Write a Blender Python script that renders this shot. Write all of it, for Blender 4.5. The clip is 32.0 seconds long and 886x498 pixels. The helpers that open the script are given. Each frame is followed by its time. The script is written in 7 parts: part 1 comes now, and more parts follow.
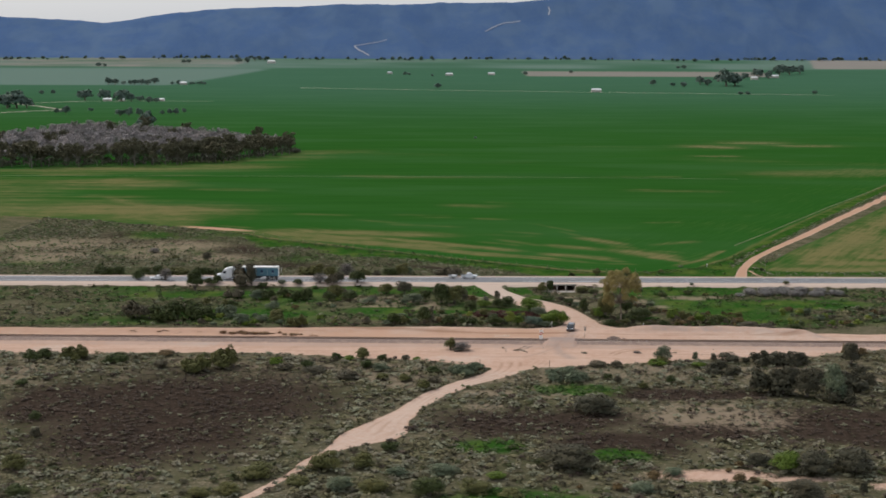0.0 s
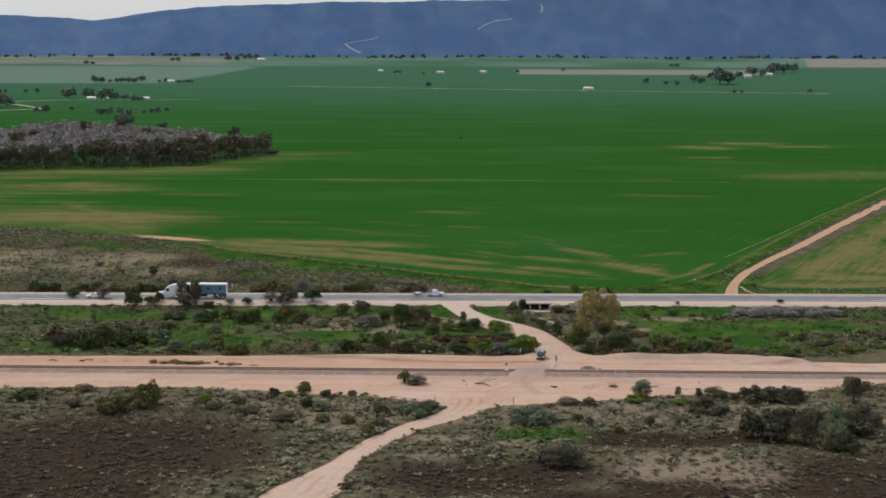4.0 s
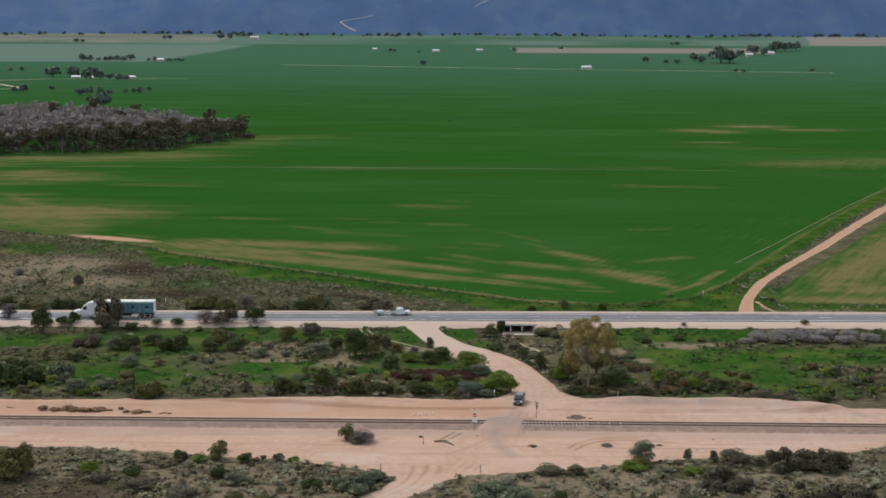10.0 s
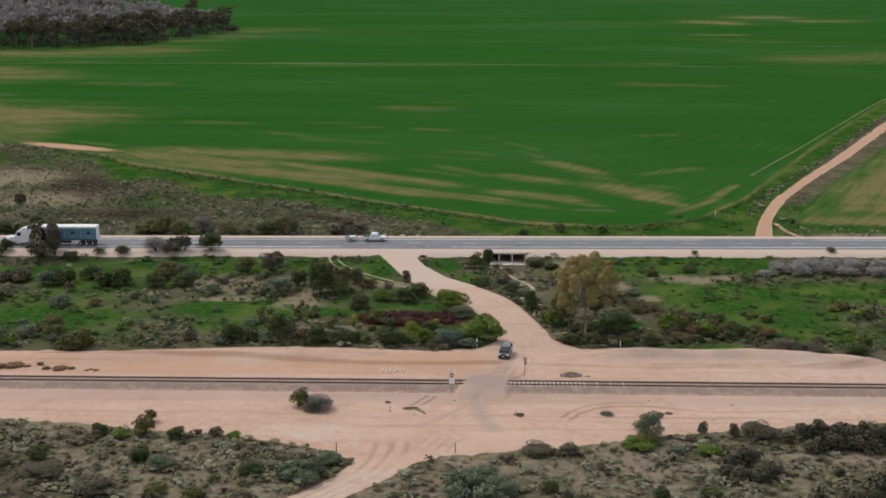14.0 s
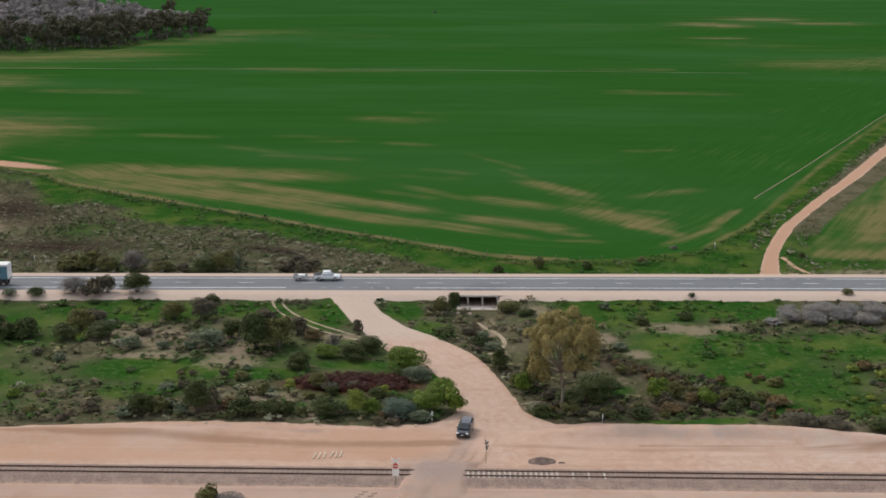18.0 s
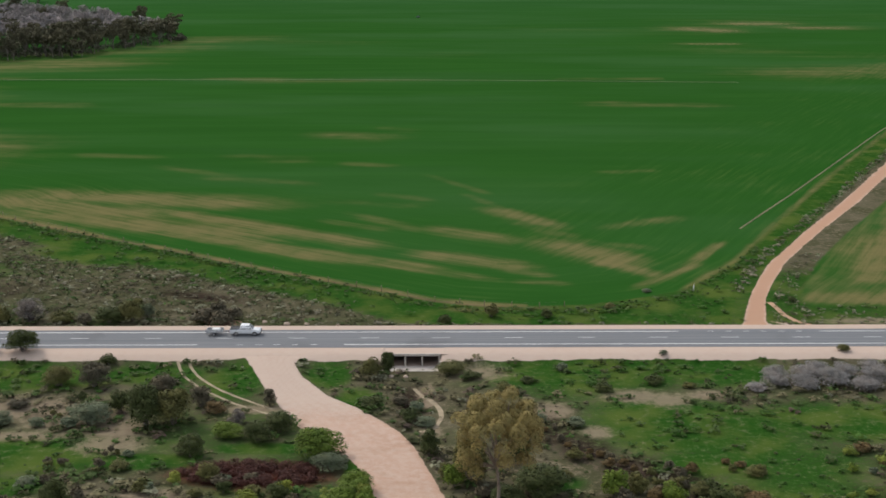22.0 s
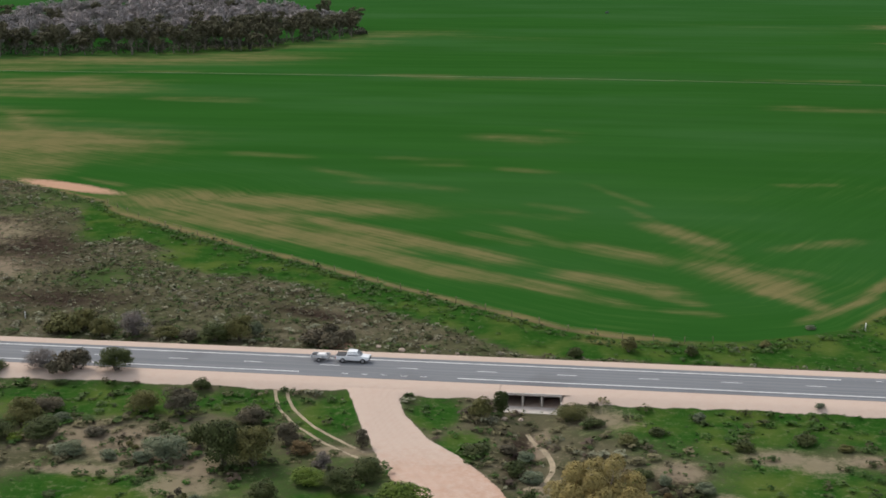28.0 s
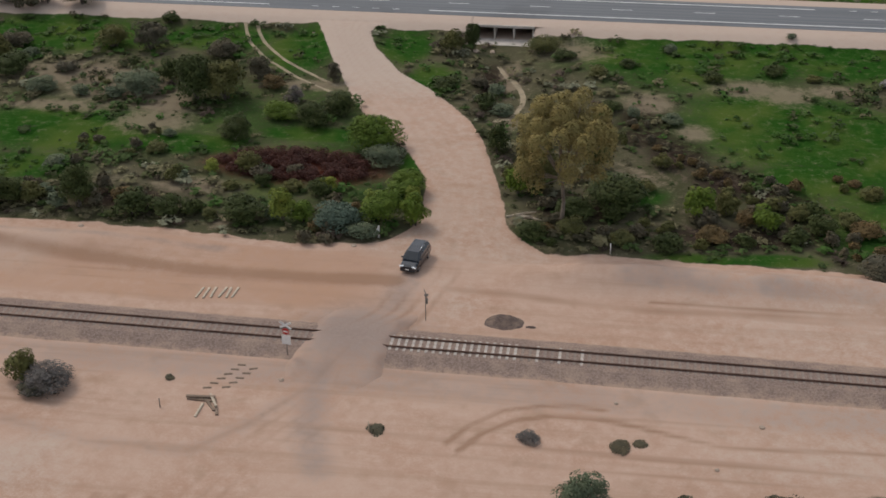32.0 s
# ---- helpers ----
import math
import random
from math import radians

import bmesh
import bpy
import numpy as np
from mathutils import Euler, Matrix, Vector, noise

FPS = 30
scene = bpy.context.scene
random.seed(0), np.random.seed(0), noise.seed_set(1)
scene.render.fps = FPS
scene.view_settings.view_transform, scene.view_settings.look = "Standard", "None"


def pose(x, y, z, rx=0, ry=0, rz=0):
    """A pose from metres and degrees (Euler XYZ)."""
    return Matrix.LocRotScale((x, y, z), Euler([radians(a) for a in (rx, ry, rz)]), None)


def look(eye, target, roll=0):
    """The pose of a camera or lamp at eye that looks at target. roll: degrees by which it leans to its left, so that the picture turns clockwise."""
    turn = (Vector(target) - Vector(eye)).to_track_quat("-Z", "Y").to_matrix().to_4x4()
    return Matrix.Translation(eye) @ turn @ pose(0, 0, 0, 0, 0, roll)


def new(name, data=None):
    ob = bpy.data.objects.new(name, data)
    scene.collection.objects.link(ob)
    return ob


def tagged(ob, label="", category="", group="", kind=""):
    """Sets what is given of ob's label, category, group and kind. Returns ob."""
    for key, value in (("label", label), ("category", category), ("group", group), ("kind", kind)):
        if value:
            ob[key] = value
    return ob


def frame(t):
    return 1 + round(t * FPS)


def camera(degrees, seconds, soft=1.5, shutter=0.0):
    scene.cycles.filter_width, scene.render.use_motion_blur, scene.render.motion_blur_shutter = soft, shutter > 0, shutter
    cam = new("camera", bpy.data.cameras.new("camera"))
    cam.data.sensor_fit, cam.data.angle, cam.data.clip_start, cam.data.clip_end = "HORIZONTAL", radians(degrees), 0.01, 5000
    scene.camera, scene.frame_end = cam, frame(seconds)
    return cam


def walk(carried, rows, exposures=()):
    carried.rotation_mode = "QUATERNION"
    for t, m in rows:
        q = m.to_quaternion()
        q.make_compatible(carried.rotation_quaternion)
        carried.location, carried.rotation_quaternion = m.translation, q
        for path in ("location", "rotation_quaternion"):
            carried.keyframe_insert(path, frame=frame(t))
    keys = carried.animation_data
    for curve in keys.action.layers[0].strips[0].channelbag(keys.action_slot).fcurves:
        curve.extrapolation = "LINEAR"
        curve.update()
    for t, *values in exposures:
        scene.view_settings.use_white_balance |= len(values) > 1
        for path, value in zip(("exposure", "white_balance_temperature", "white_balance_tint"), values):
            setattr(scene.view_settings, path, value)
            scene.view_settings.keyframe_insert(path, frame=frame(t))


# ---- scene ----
cam = camera(36.67, 32.0, soft=1.7)
PATH = [
    (0, (-18.506, -414.068, 67.007), (-18.162, -315.015, 53.281), 0.198),
    (1, (-15.924, -405.680, 67.196), (-15.589, -306.629, 53.454), 0.207),
    (2, (-13.479, -397.024, 67.240), (-13.056, -297.973, 53.496), 0.202),
    (3, (-11.242, -388.157, 67.200), (-10.670, -289.112, 53.423), 0.202),
    (3.5, (-10.318, -383.571, 67.173), (-9.579, -284.533, 53.352), 0.204),
    (5.5, (-7.244, -364.717, 67.062), (-6.466, -265.707, 53.050), 0.219),
    (6, (-6.480, -359.915, 67.005), (-5.716, -260.907, 52.976), 0.222),
    (7, (-4.962, -350.200, 66.839), (-4.163, -251.190, 52.824), 0.216),
    (8, (-3.517, -340.539, 66.747), (-2.733, -241.521, 52.790), 0.216),
    (9, (-2.197, -331.026, 66.855), (-1.351, -232.028, 52.757), 0.230),
    (9.5, (-1.586, -326.306, 66.992), (-0.751, -227.372, 52.451), 0.239),
    (10, (-1.006, -321.610, 67.161), (-0.150, -222.815, 51.705), 0.248),
    (10.5, (-0.430, -316.910, 67.287), (0.449, -218.328, 50.529), 0.252),
    (11, (0.148, -312.169, 67.341), (1.016, -213.854, 49.083), 0.263),
    (11.5, (0.727, -307.444, 67.343), (1.606, -209.438, 47.494), 0.288),
    (12, (1.321, -302.739, 67.342), (2.187, -205.069, 45.895), 0.301),
    (12.5, (1.917, -297.994, 67.375), (2.773, -200.683, 44.356), 0.295),
    (13, (2.499, -293.172, 67.404), (3.314, -195.981, 43.883), 0.269),
    (14, (3.671, -283.433, 67.414), (4.520, -186.250, 43.859), 0.217),
    (14.5, (4.369, -278.681, 67.384), (5.178, -181.492, 43.855), 0.208),
    (16.5, (7.601, -260.365, 67.156), (8.427, -163.181, 43.609), 0.230),
    (17, (8.550, -255.739, 66.998), (9.427, -158.556, 43.445), 0.246),
    (18, (10.831, -246.691, 66.582), (11.865, -149.516, 43.006), 0.266),
    (19, (13.356, -238.121, 66.338), (14.400, -140.937, 42.796), 0.246),
    (20, (15.974, -229.772, 66.324), (17.071, -132.585, 42.798), 0.202),
    (21, (18.721, -221.309, 66.409), (19.872, -124.113, 42.920), 0.134),
    (22, (21.639, -212.592, 66.467), (22.804, -115.381, 43.042), 0.072),
    (23, (24.540, -203.868, 66.586), (25.683, -106.657, 43.161), 0.039),
    (24, (27.124, -195.768, 66.848), (28.361, -98.552, 43.451), 0.043),
    (24.5, (28.175, -192.634, 66.978), (29.784, -95.424, 43.579), 0.062),
    (25, (28.991, -190.675, 67.019), (29.014, -93.454, 43.610), 0.076),
    (25.5, (29.737, -189.685, 66.988), (25.192, -92.589, 43.499), 0.066),
    (26, (30.414, -189.343, 66.892), (22.113, -92.494, 43.407), 0.009),
    (26.5, (30.865, -189.275, 66.667), (19.056, -92.798, 43.155), -0.032),
    (27.3, (31.229, -189.272, 66.118), (17.352, -93.105, 42.470), -0.043),
    (28, (31.502, -189.270, 65.705), (18.220, -93.067, 41.862), -0.050),
    (28.5, (31.775, -189.269, 65.293), (18.872, -93.337, 40.180), -0.058),
    (29, (31.957, -189.310, 64.950), (19.430, -93.842, 37.952), -0.045),
    (29.5, (32.136, -189.314, 64.672), (19.979, -94.842, 34.220), -0.020),
    (30, (32.287, -189.280, 64.598), (20.449, -96.062, 30.390), -0.009),
    (30.5, (32.355, -189.270, 64.839), (20.933, -97.518, 26.746), -0.013),
    (31, (32.392, -189.283, 65.278), (21.334, -99.182, 23.331), -0.017),
    (31.5, (32.470, -189.295, 65.808), (21.691, -101.079, 19.961), -0.027),
    (32, (32.587, -189.321, 66.424), (22.078, -103.031, 16.991), -0.059),
]
walk(cam, [(t, look(eye, target, roll)) for t, eye, target, roll in PATH], [(0, 0.05), (19, 0.08), (24, 0.16), (27, 0.2), (29, 0.16), (30, 0.1), (31, -0.06), (32, -0.33)])

# ---- sky and sun: a bright, thinly clouded day ----
world = bpy.data.worlds.new("sky")
scene.world = world
world.use_nodes = True
wn = world.node_tree.nodes
wn.clear()
sky = wn.new("ShaderNodeTexSky")
sky.sky_type = "NISHITA"
sky.sun_disc = False
sky.sun_elevation, sky.sun_rotation = radians(48), radians(-50)
sky.air_density, sky.dust_density, sky.ozone_density = 1.0, 6.0, 1.0
cloud = wn.new("ShaderNodeMixRGB")
cloud.inputs[0].default_value = 0.55
cloud.inputs[2].default_value = (7.6, 8.0, 8.6, 1)
back = wn.new("ShaderNodeBackground")
back.inputs[1].default_value = 0.122
wout = wn.new("ShaderNodeOutputWorld")
wl = world.node_tree.links
wl.new(sky.outputs[0], cloud.inputs[1])
wl.new(cloud.outputs[0], back.inputs[0])
wl.new(back.outputs[0], wout.inputs[0])
sun_data = bpy.data.lights.new("sun", "SUN")
sun_data.energy, sun_data.angle, sun_data.color = 1.15, radians(12), (1.0, 0.95, 0.88)
sun = new("sun", sun_data)
sun.matrix_world = look((-120, 100, 190), (0, 0, 0))
scene.view_settings.exposure = 0.0


# ---- materials ----
class Mat:
    """A node material being built: col(), noise(), mix() and so on return sockets."""

    def __init__(self, name, rough=0.8, metal=0.0, spec=0.3):
        self.m = bpy.data.materials.new(name)
        self.m.use_nodes = True
        self.n, self.l = self.m.node_tree.nodes, self.m.node_tree.links
        self.b = self.n["Principled BSDF"]
        self.b.inputs["Roughness"].default_value = rough
        self.b.inputs["Metallic"].default_value = metal
        self.b.inputs["Specular IOR Level"].default_value = spec
        self.geo = None

    def put(self, sock, v):
        if hasattr(v, "is_output"):
            self.l.new(v, sock)
        else:
            sock.default_value = (*v, 1) if isinstance(v, tuple) and len(v) == 3 else v

    def pos(self):
        if self.geo is None:
            self.geo = self.n.new("ShaderNodeNewGeometry")
        return self.geo.outputs["Position"]

    def local(self):
        return self.n.new("ShaderNodeTexCoord").outputs["Object"]

    def island(self):
        if self.geo is None:
            self.geo = self.n.new("ShaderNodeNewGeometry")
        return self.geo.outputs["Random Per Island"]

    def rand(self):
        return self.n.new("ShaderNodeObjectInfo").outputs["Random"]

    def scaled(self, v, s):
        k = self.n.new("ShaderNodeVectorMath")
        k.operation = "MULTIPLY"
        self.put(k.inputs[0], v)
        k.inputs[1].default_value = s
        return k.outputs[0]

    def noise(self, scale, detail=3.0, rough=0.55, at=None, warp=0.0):
        k = self.n.new("ShaderNodeTexNoise")
        self.put(k.inputs["Vector"], at if at is not None else self.pos())
        k.inputs["Scale"].default_value, k.inputs["Detail"].default_value = scale, detail
        k.inputs["Roughness"].default_value, k.inputs["Distortion"].default_value = rough, warp
        return k.outputs["Fac"]

    def math(self, op, a, b=0.0, c=0.0):
        k = self.n.new("ShaderNodeMath")
        k.operation = op
        self.put(k.inputs[0], a), self.put(k.inputs[1], b), self.put(k.inputs[2], c)
        return k.outputs[0]

    def step(self, v, lo, hi, a=0.0, b=1.0):
        k = self.n.new("ShaderNodeMapRange")
        k.interpolation_type = "SMOOTHSTEP"
        self.put(k.inputs[0], v)
        for i, x in enumerate((lo, hi, a, b)):
            k.inputs[i + 1].default_value = x
        return k.outputs[0]

    def mix(self, f, a, b, blend="MIX"):
        k = self.n.new("ShaderNodeMixRGB")
        k.blend_type = blend
        self.put(k.inputs[0], f), self.put(k.inputs[1], a), self.put(k.inputs[2], b)
        return k.outputs[0]

    def attr(self, name):
        k = self.n.new("ShaderNodeAttribute")
        k.attribute_name = name
        s = self.n.new("ShaderNodeSeparateColor")
        self.l.new(k.outputs["Color"], s.inputs[0])
        return s.outputs[0], s.outputs[1], s.outputs[2], k.outputs["Alpha"]

    def bump(self, h, strength=0.4, dist=0.05):
        k = self.n.new("ShaderNodeBump")
        k.inputs["Strength"].default_value, k.inputs["Distance"].default_value = strength, dist
        self.put(k.inputs["Height"], h)
        self.l.new(k.outputs[0], self.b.inputs["Normal"])

    def color(self, v):
        self.put(self.b.inputs["Base Color"], v)
        return self.m


def plain(name, c, rough=0.6, metal=0.0, vary=0.18, scale=1.5, bump=0.0, spec=0.3):
    """A surface of one colour with stains and grain at two scales."""
    k = Mat(name, rough, metal, spec)
    at = k.local()
    n = k.math("ADD", k.math("MULTIPLY", k.noise(scale, 4, 0.6, at), 0.6), k.math("MULTIPLY", k.noise(scale * 9, 3, 0.6, at), 0.4))
    lo, hi = tuple(x * (1 - vary) for x in c), tuple(min(1, x * (1 + vary)) for x in c)
    if bump:
        k.bump(k.noise(scale * 14, 3, 0.6, at), bump, 0.02)
    return k.color(k.mix(k.step(n, 0.3, 0.7), lo, hi))


def terrain(name):
    k = Mat(name, 1.0, 0, 0.0)
    sand, green, heath, crop_w = k.attr("cover")
    orange, bare, grey, red = k.attr("tone")
    n1, n2, n3 = k.noise(0.11, 4), k.noise(0.8, 4, 0.65), k.noise(4.5, 3, 0.7)
    fine = k.math("ADD", k.math("MULTIPLY", n2, 0.6), k.math("MULTIPLY", n3, 0.4))

    def soft(w, amount=0.5, width=0.16):
        j = k.math("ADD", w, k.math("MULTIPLY", k.math("SUBTRACT", fine, 0.5), amount * 2))
        return k.step(j, 0.5 - width, 0.5 + width)

    scrub = k.mix(k.step(n1, 0.35, 0.65), (0.065, 0.066, 0.034), (0.104, 0.094, 0.059))
    scrub = k.mix(k.step(fine, 0.48, 0.70), scrub, (0.175, 0.148, 0.102))
    c = k.mix(soft(heath), scrub, k.mix(k.step(fine, 0.4, 0.65), (0.027, 0.020, 0.015), (0.066, 0.048, 0.037)))
    grass = k.mix(k.step(fine, 0.35, 0.65), (0.016, 0.060, 0.009), (0.030, 0.082, 0.013))
    grass = k.mix(k.step(n1, 0.42, 0.7), grass, (0.070, 0.106, 0.022))
    c = k.mix(soft(green), c, grass)
    c = k.mix(soft(red), c, k.mix(n3, (0.045, 0.014, 0.010), (0.09, 0.03, 0.02)))
    line = k.n.new("ShaderNodeAttribute")
    line.attribute_name = "plough"
    rounds_at = line.outputs["Vector"]
    rut, dust, dry, edge_w = k.attr("wear")
    rows2 = k.noise(1.0, 4, 0.7, k.scaled(rounds_at, (0.03, 0.62, 0)))
    drill = k.noise(1.0, 2, 0.5, k.scaled(k.pos(), (0.011, 0.10, 0)), 0.3)
    grain = k.mix(edge_w, drill, rows2)
    wheat = k.mix(k.step(grain, 0.34, 0.72), (0.0195, 0.076, 0.0125), (0.0235, 0.087, 0.0145))
    wheat = k.mix(k.step(k.noise(1.0, 4, 0.6, k.scaled(k.pos(), (0.0045, 0.012, 0))), 0.42, 0.70, 0, 0.6), wheat, (0.038, 0.103, 0.030))
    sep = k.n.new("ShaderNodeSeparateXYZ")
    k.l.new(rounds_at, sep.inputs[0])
    thin = k.math("ADD", grain, k.math("MULTIPLY", k.math("SUBTRACT", k.noise(0.03, 3), 0.5), 0.7))
    wheat = k.mix(k.math("MULTIPLY", k.step(thin, 0.50, 0.92, 0, 0.36), edge_w), wheat, (0.095, 0.130, 0.036))
    # distance haze mixed into the wheat's own colour, stronger farther off
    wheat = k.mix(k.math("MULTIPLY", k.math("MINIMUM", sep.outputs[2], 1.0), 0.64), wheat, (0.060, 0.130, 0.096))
    # pale paddocks below the hills, painted grey blue for haze
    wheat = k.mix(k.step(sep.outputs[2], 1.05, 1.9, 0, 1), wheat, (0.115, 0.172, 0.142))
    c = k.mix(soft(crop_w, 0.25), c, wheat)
    streak = k.math("ADD", bare, k.math("MULTIPLY", k.math("SUBTRACT", grain, 0.5), k.math("ADD", 0.15, k.math("MULTIPLY", bare, 1.7))))
    streak = k.math("ADD", streak, k.math("MULTIPLY", k.math("SUBTRACT", k.noise(0.12, 3), 0.5), k.math("ADD", 0.06, k.math("MULTIPLY", bare, 1.0))))
    c = k.mix(k.step(streak, 0.14, 1.15, 0, 0.70), c, k.mix(n2, (0.155, 0.128, 0.056), (0.245, 0.178, 0.090)))
    dirt = k.mix(k.step(n1, 0.3, 0.7), (0.420, 0.262, 0.188), (0.485, 0.335, 0.258))
    dirt = k.mix(k.step(fine, 0.35, 0.7), dirt, (0.515, 0.370, 0.290))
    dirt = k.mix(k.step(k.noise(0.35, 3), 0.55, 0.75, 0, 0.4), dirt, (0.34, 0.225, 0.155))
    drag = k.noise(1.0, 4, 0.65, k.scaled(k.pos(), (0.03, 0.55, 1)))
    dirt = k.mix(k.math("MULTIPLY", k.step(drag, 0.48, 0.72, 0, 0.5), k.math("SUBTRACT", 1.0, dust)), dirt, (0.36, 0.235, 0.165))
    dirt = k.mix(k.math("MULTIPLY", soft(dust, 0.4, 0.25), 0.8), dirt, (0.495, 0.405, 0.340))
    c = k.mix(k.math("MULTIPLY", soft(dry, 0.9, 0.28), 0.74), c, k.mix(n2, (0.19, 0.150, 0.105), (0.30, 0.235, 0.170)))
    c = k.mix(soft(sand, 0.45, 0.13), c, dirt)
    c = k.mix(soft(orange, 0.4), c, k.mix(fine, (0.36, 0.205, 0.130), (0.49, 0.315, 0.220)))
    c = k.mix(k.math("MULTIPLY", soft(grey, 0.45, 0.32), 0.72), c, k.mix(n3, (0.215, 0.180, 0.165), (0.305, 0.255, 0.235)))
    worn_in = k.math("MULTIPLY", k.step(k.math("ADD", rut, k.math("MULTIPLY", k.math("SUBTRACT", fine, 0.5), 0.5)), 0.2, 0.9), k.math("MULTIPLY", sand, 0.72))
    c = k.mix(worn_in, c, (0.275, 0.165, 0.108))
    k.bump(fine, 0.35, 0.05)
    return k.color(c)


MAT_GROUND = terrain("ground_cover")


# ---- numpy noise ----
def lattice(ix, iy, seed):
    h = (ix.astype(np.int64) * 374761393 + iy.astype(np.int64) * 668265263 + seed * 974711) & 0xFFFFFFFF
    h = ((h ^ (h >> 13)) * 1274126177) & 0xFFFFFFFF
    return ((h ^ (h >> 16)) & 0xFFFF) / 65535.0


def vnoise(x, y, scale, seed=0, octaves=3):
    """Smooth noise of about -1 to 1 with features of the given size in metres."""
    x, y = np.asarray(x, float) / scale, np.asarray(y, float) / scale
    total, amp, norm = 0, 1.0, 0
    for o in range(octaves):
        fx, fy = np.floor(x), np.floor(y)
        u, v = x - fx, y - fy
        u, v = u * u * (3 - 2 * u), v * v * (3 - 2 * v)
        a, b = lattice(fx, fy, seed + o), lattice(fx + 1, fy, seed + o)
        c, d = lattice(fx, fy + 1, seed + o), lattice(fx + 1, fy + 1, seed + o)
        total = total + amp * ((a * (1 - u) + b * u) * (1 - v) + (c * (1 - u) + d * u) * v)
        norm, amp, x, y = norm + amp, amp * 0.5, x * 2.03 + 7.1, y * 2.03 + 3.7
    return total / norm * 2 - 1


def smooth(v, lo, hi):
    t = np.clip((np.asarray(v, float) - lo) / (hi - lo), 0, 1)
    return t * t * (3 - 2 * t)


def along(points, v):
    """The second column of the points at v of the first."""
    a = np.array(points, float)
    return np.interp(v, a[:, 0], a[:, 1])


# ---- plan ----
RAIL_SLOPE = -0.0267


def rail_y(x):
    return -88.8 + RAIL_SLOPE * (np.asarray(x, float) + 21.5)


CORRIDOR_TOP = [(-900, -70), (-130, -72.5), (-72, -72.5), (-50, -72), (-33, -70.4), (-12, -70), (3, -71.8), (12, -70.7), (23, -71.1), (60, -71.3), (70, -74), (79, -78), (110, -80), (900, -100)]
CORRIDOR_LOW = [(-900, -80), (-122, -103.5), (-62, -102.6), (-44, -105.9), (-27, -109.2), (-14, -113.5), (-8, -117.2), (-2, -120), (8, -116.6), (14, -115.3), (26, -113), (30, -111.4), (47, -107.8), (70, -104.1), (90, -97), (120, -99), (900, -120)]
# the gravel road from the highway to the crossing: y, left x, right x
GRAVEL = [(-4, -13, 8), (-7, -10.5, 3.5), (-9, -7.4, 1.2), (-11, -6.7, 0.3), (-17, -4.5, 2.2), (-24, -1.9, 6.4), (-31, 0.9, 12.4), (-38, 4.0, 17.0), (-43, 8.0, 19.2), (-47.5, 10.4, 20.4), (-53, 13.4, 21.6), (-57.5, 14.9, 22.7), (-63, 15.1, 23.8), (-66, 15.0, 24.4), (-69, 13.6, 26.0), (-71, 11.5, 28.5), (-74, 8.0, 32)]
# the sand track that runs south from the crossing: y, left x, right x
TRACK = [(-115, -6, 3), (-120, -6.5, 1), (-124, -8.7, -1.5), (-127, -11, -4), (-132, -15.3, -8.6), (-136, -17.8, -12), (-143.5, -22.6, -16.9), (-150, -24.8, -20), (-156, -27, -22.2), (-163, -31, -24), (-168, -34, -24), (-173, -36.8, -24.2), (-177, -37.5, -27.3), (-180, -38, -32.4), (-184, -38.7, -36.6), (-188.5, -41.6, -38.6), (-196, -43.4, -42), (-208, -48.8, -47), (-230, -60, -58.4), (-300, -95, -93)]
FIELD_LOW = [(-420, 225), (-260, 192), (-201, 174), (-166, 160), (-146, 147), (-122, 134), (-94, 116), (-86, 104), (-75, 96), (-50, 77), (-29, 62.4), (-9, 47.5), (8, 36), (23, 25.6), (32, 23), (42, 21.7), (51, 22.7), (62.6, 27.4), (69, 31), (85, 54.5), (106, 97), (134, 153), (175, 230), (235, 342), (330, 520), (480, 800), (900, 1590)]
FARM_ROAD = [(9, 75.5, 82.5), (12.5, 77.3, 81.2), (20, 79.6, 83), (27, 81.7, 84.8), (40, 86.5, 89.7), (54, 92.4, 95.6), (82, 107.3, 110.8), (115, 125.7, 129.8), (168, 153.5, 158), (286, 217, 222), (520, 343, 349), (900, 545, 552)]



def eased(table):
    """The same band along y with its corners rounded off."""
    a = np.array(sorted(table), float)
    y = np.arange(a[0, 0], a[-1, 0] + 0.01, 1.0)
    ker = np.hanning(9) / np.hanning(9).sum()
    cols = [np.convolve(np.pad(np.interp(y, a[:, 0], a[:, i]), 4, mode="edge"), ker, "valid") for i in (1, 2)]
    return list(zip(y.tolist(), cols[0].tolist(), cols[1].tolist()))


GRAVEL, TRACK = eased(GRAVEL), eased(TRACK)


def band(table, x, y):
    """How far inside a band along y a place lies, in metres; negative outside it."""
    a = np.array(sorted(table), float)
    lo, hi = np.interp(y, a[:, 0], a[:, 1]), np.interp(y, a[:, 0], a[:, 2])
    inside = np.minimum(x - lo, hi - x)
    return np.where((y < a[0, 0]) | (y > a[-1, 0]), -9.0, inside)


def corridor(x, y):
    return np.minimum(along(CORRIDOR_TOP, x) - y, y - along(CORRIDOR_LOW, x))


def bank(x, y):
    """The low ridge of scraped earth on the far side of the line."""
    d = np.exp(-(((y - (along(CORRIDOR_TOP, x) - 4.2)) / 2.3) ** 2))
    return d * (1.35 * smooth(x, 22, 34) * (1 - smooth(x, 74, 80)) + 0.7 * smooth(-x, 2, 20)) * (1 + 0.35 * vnoise(x, y, 6, 5))


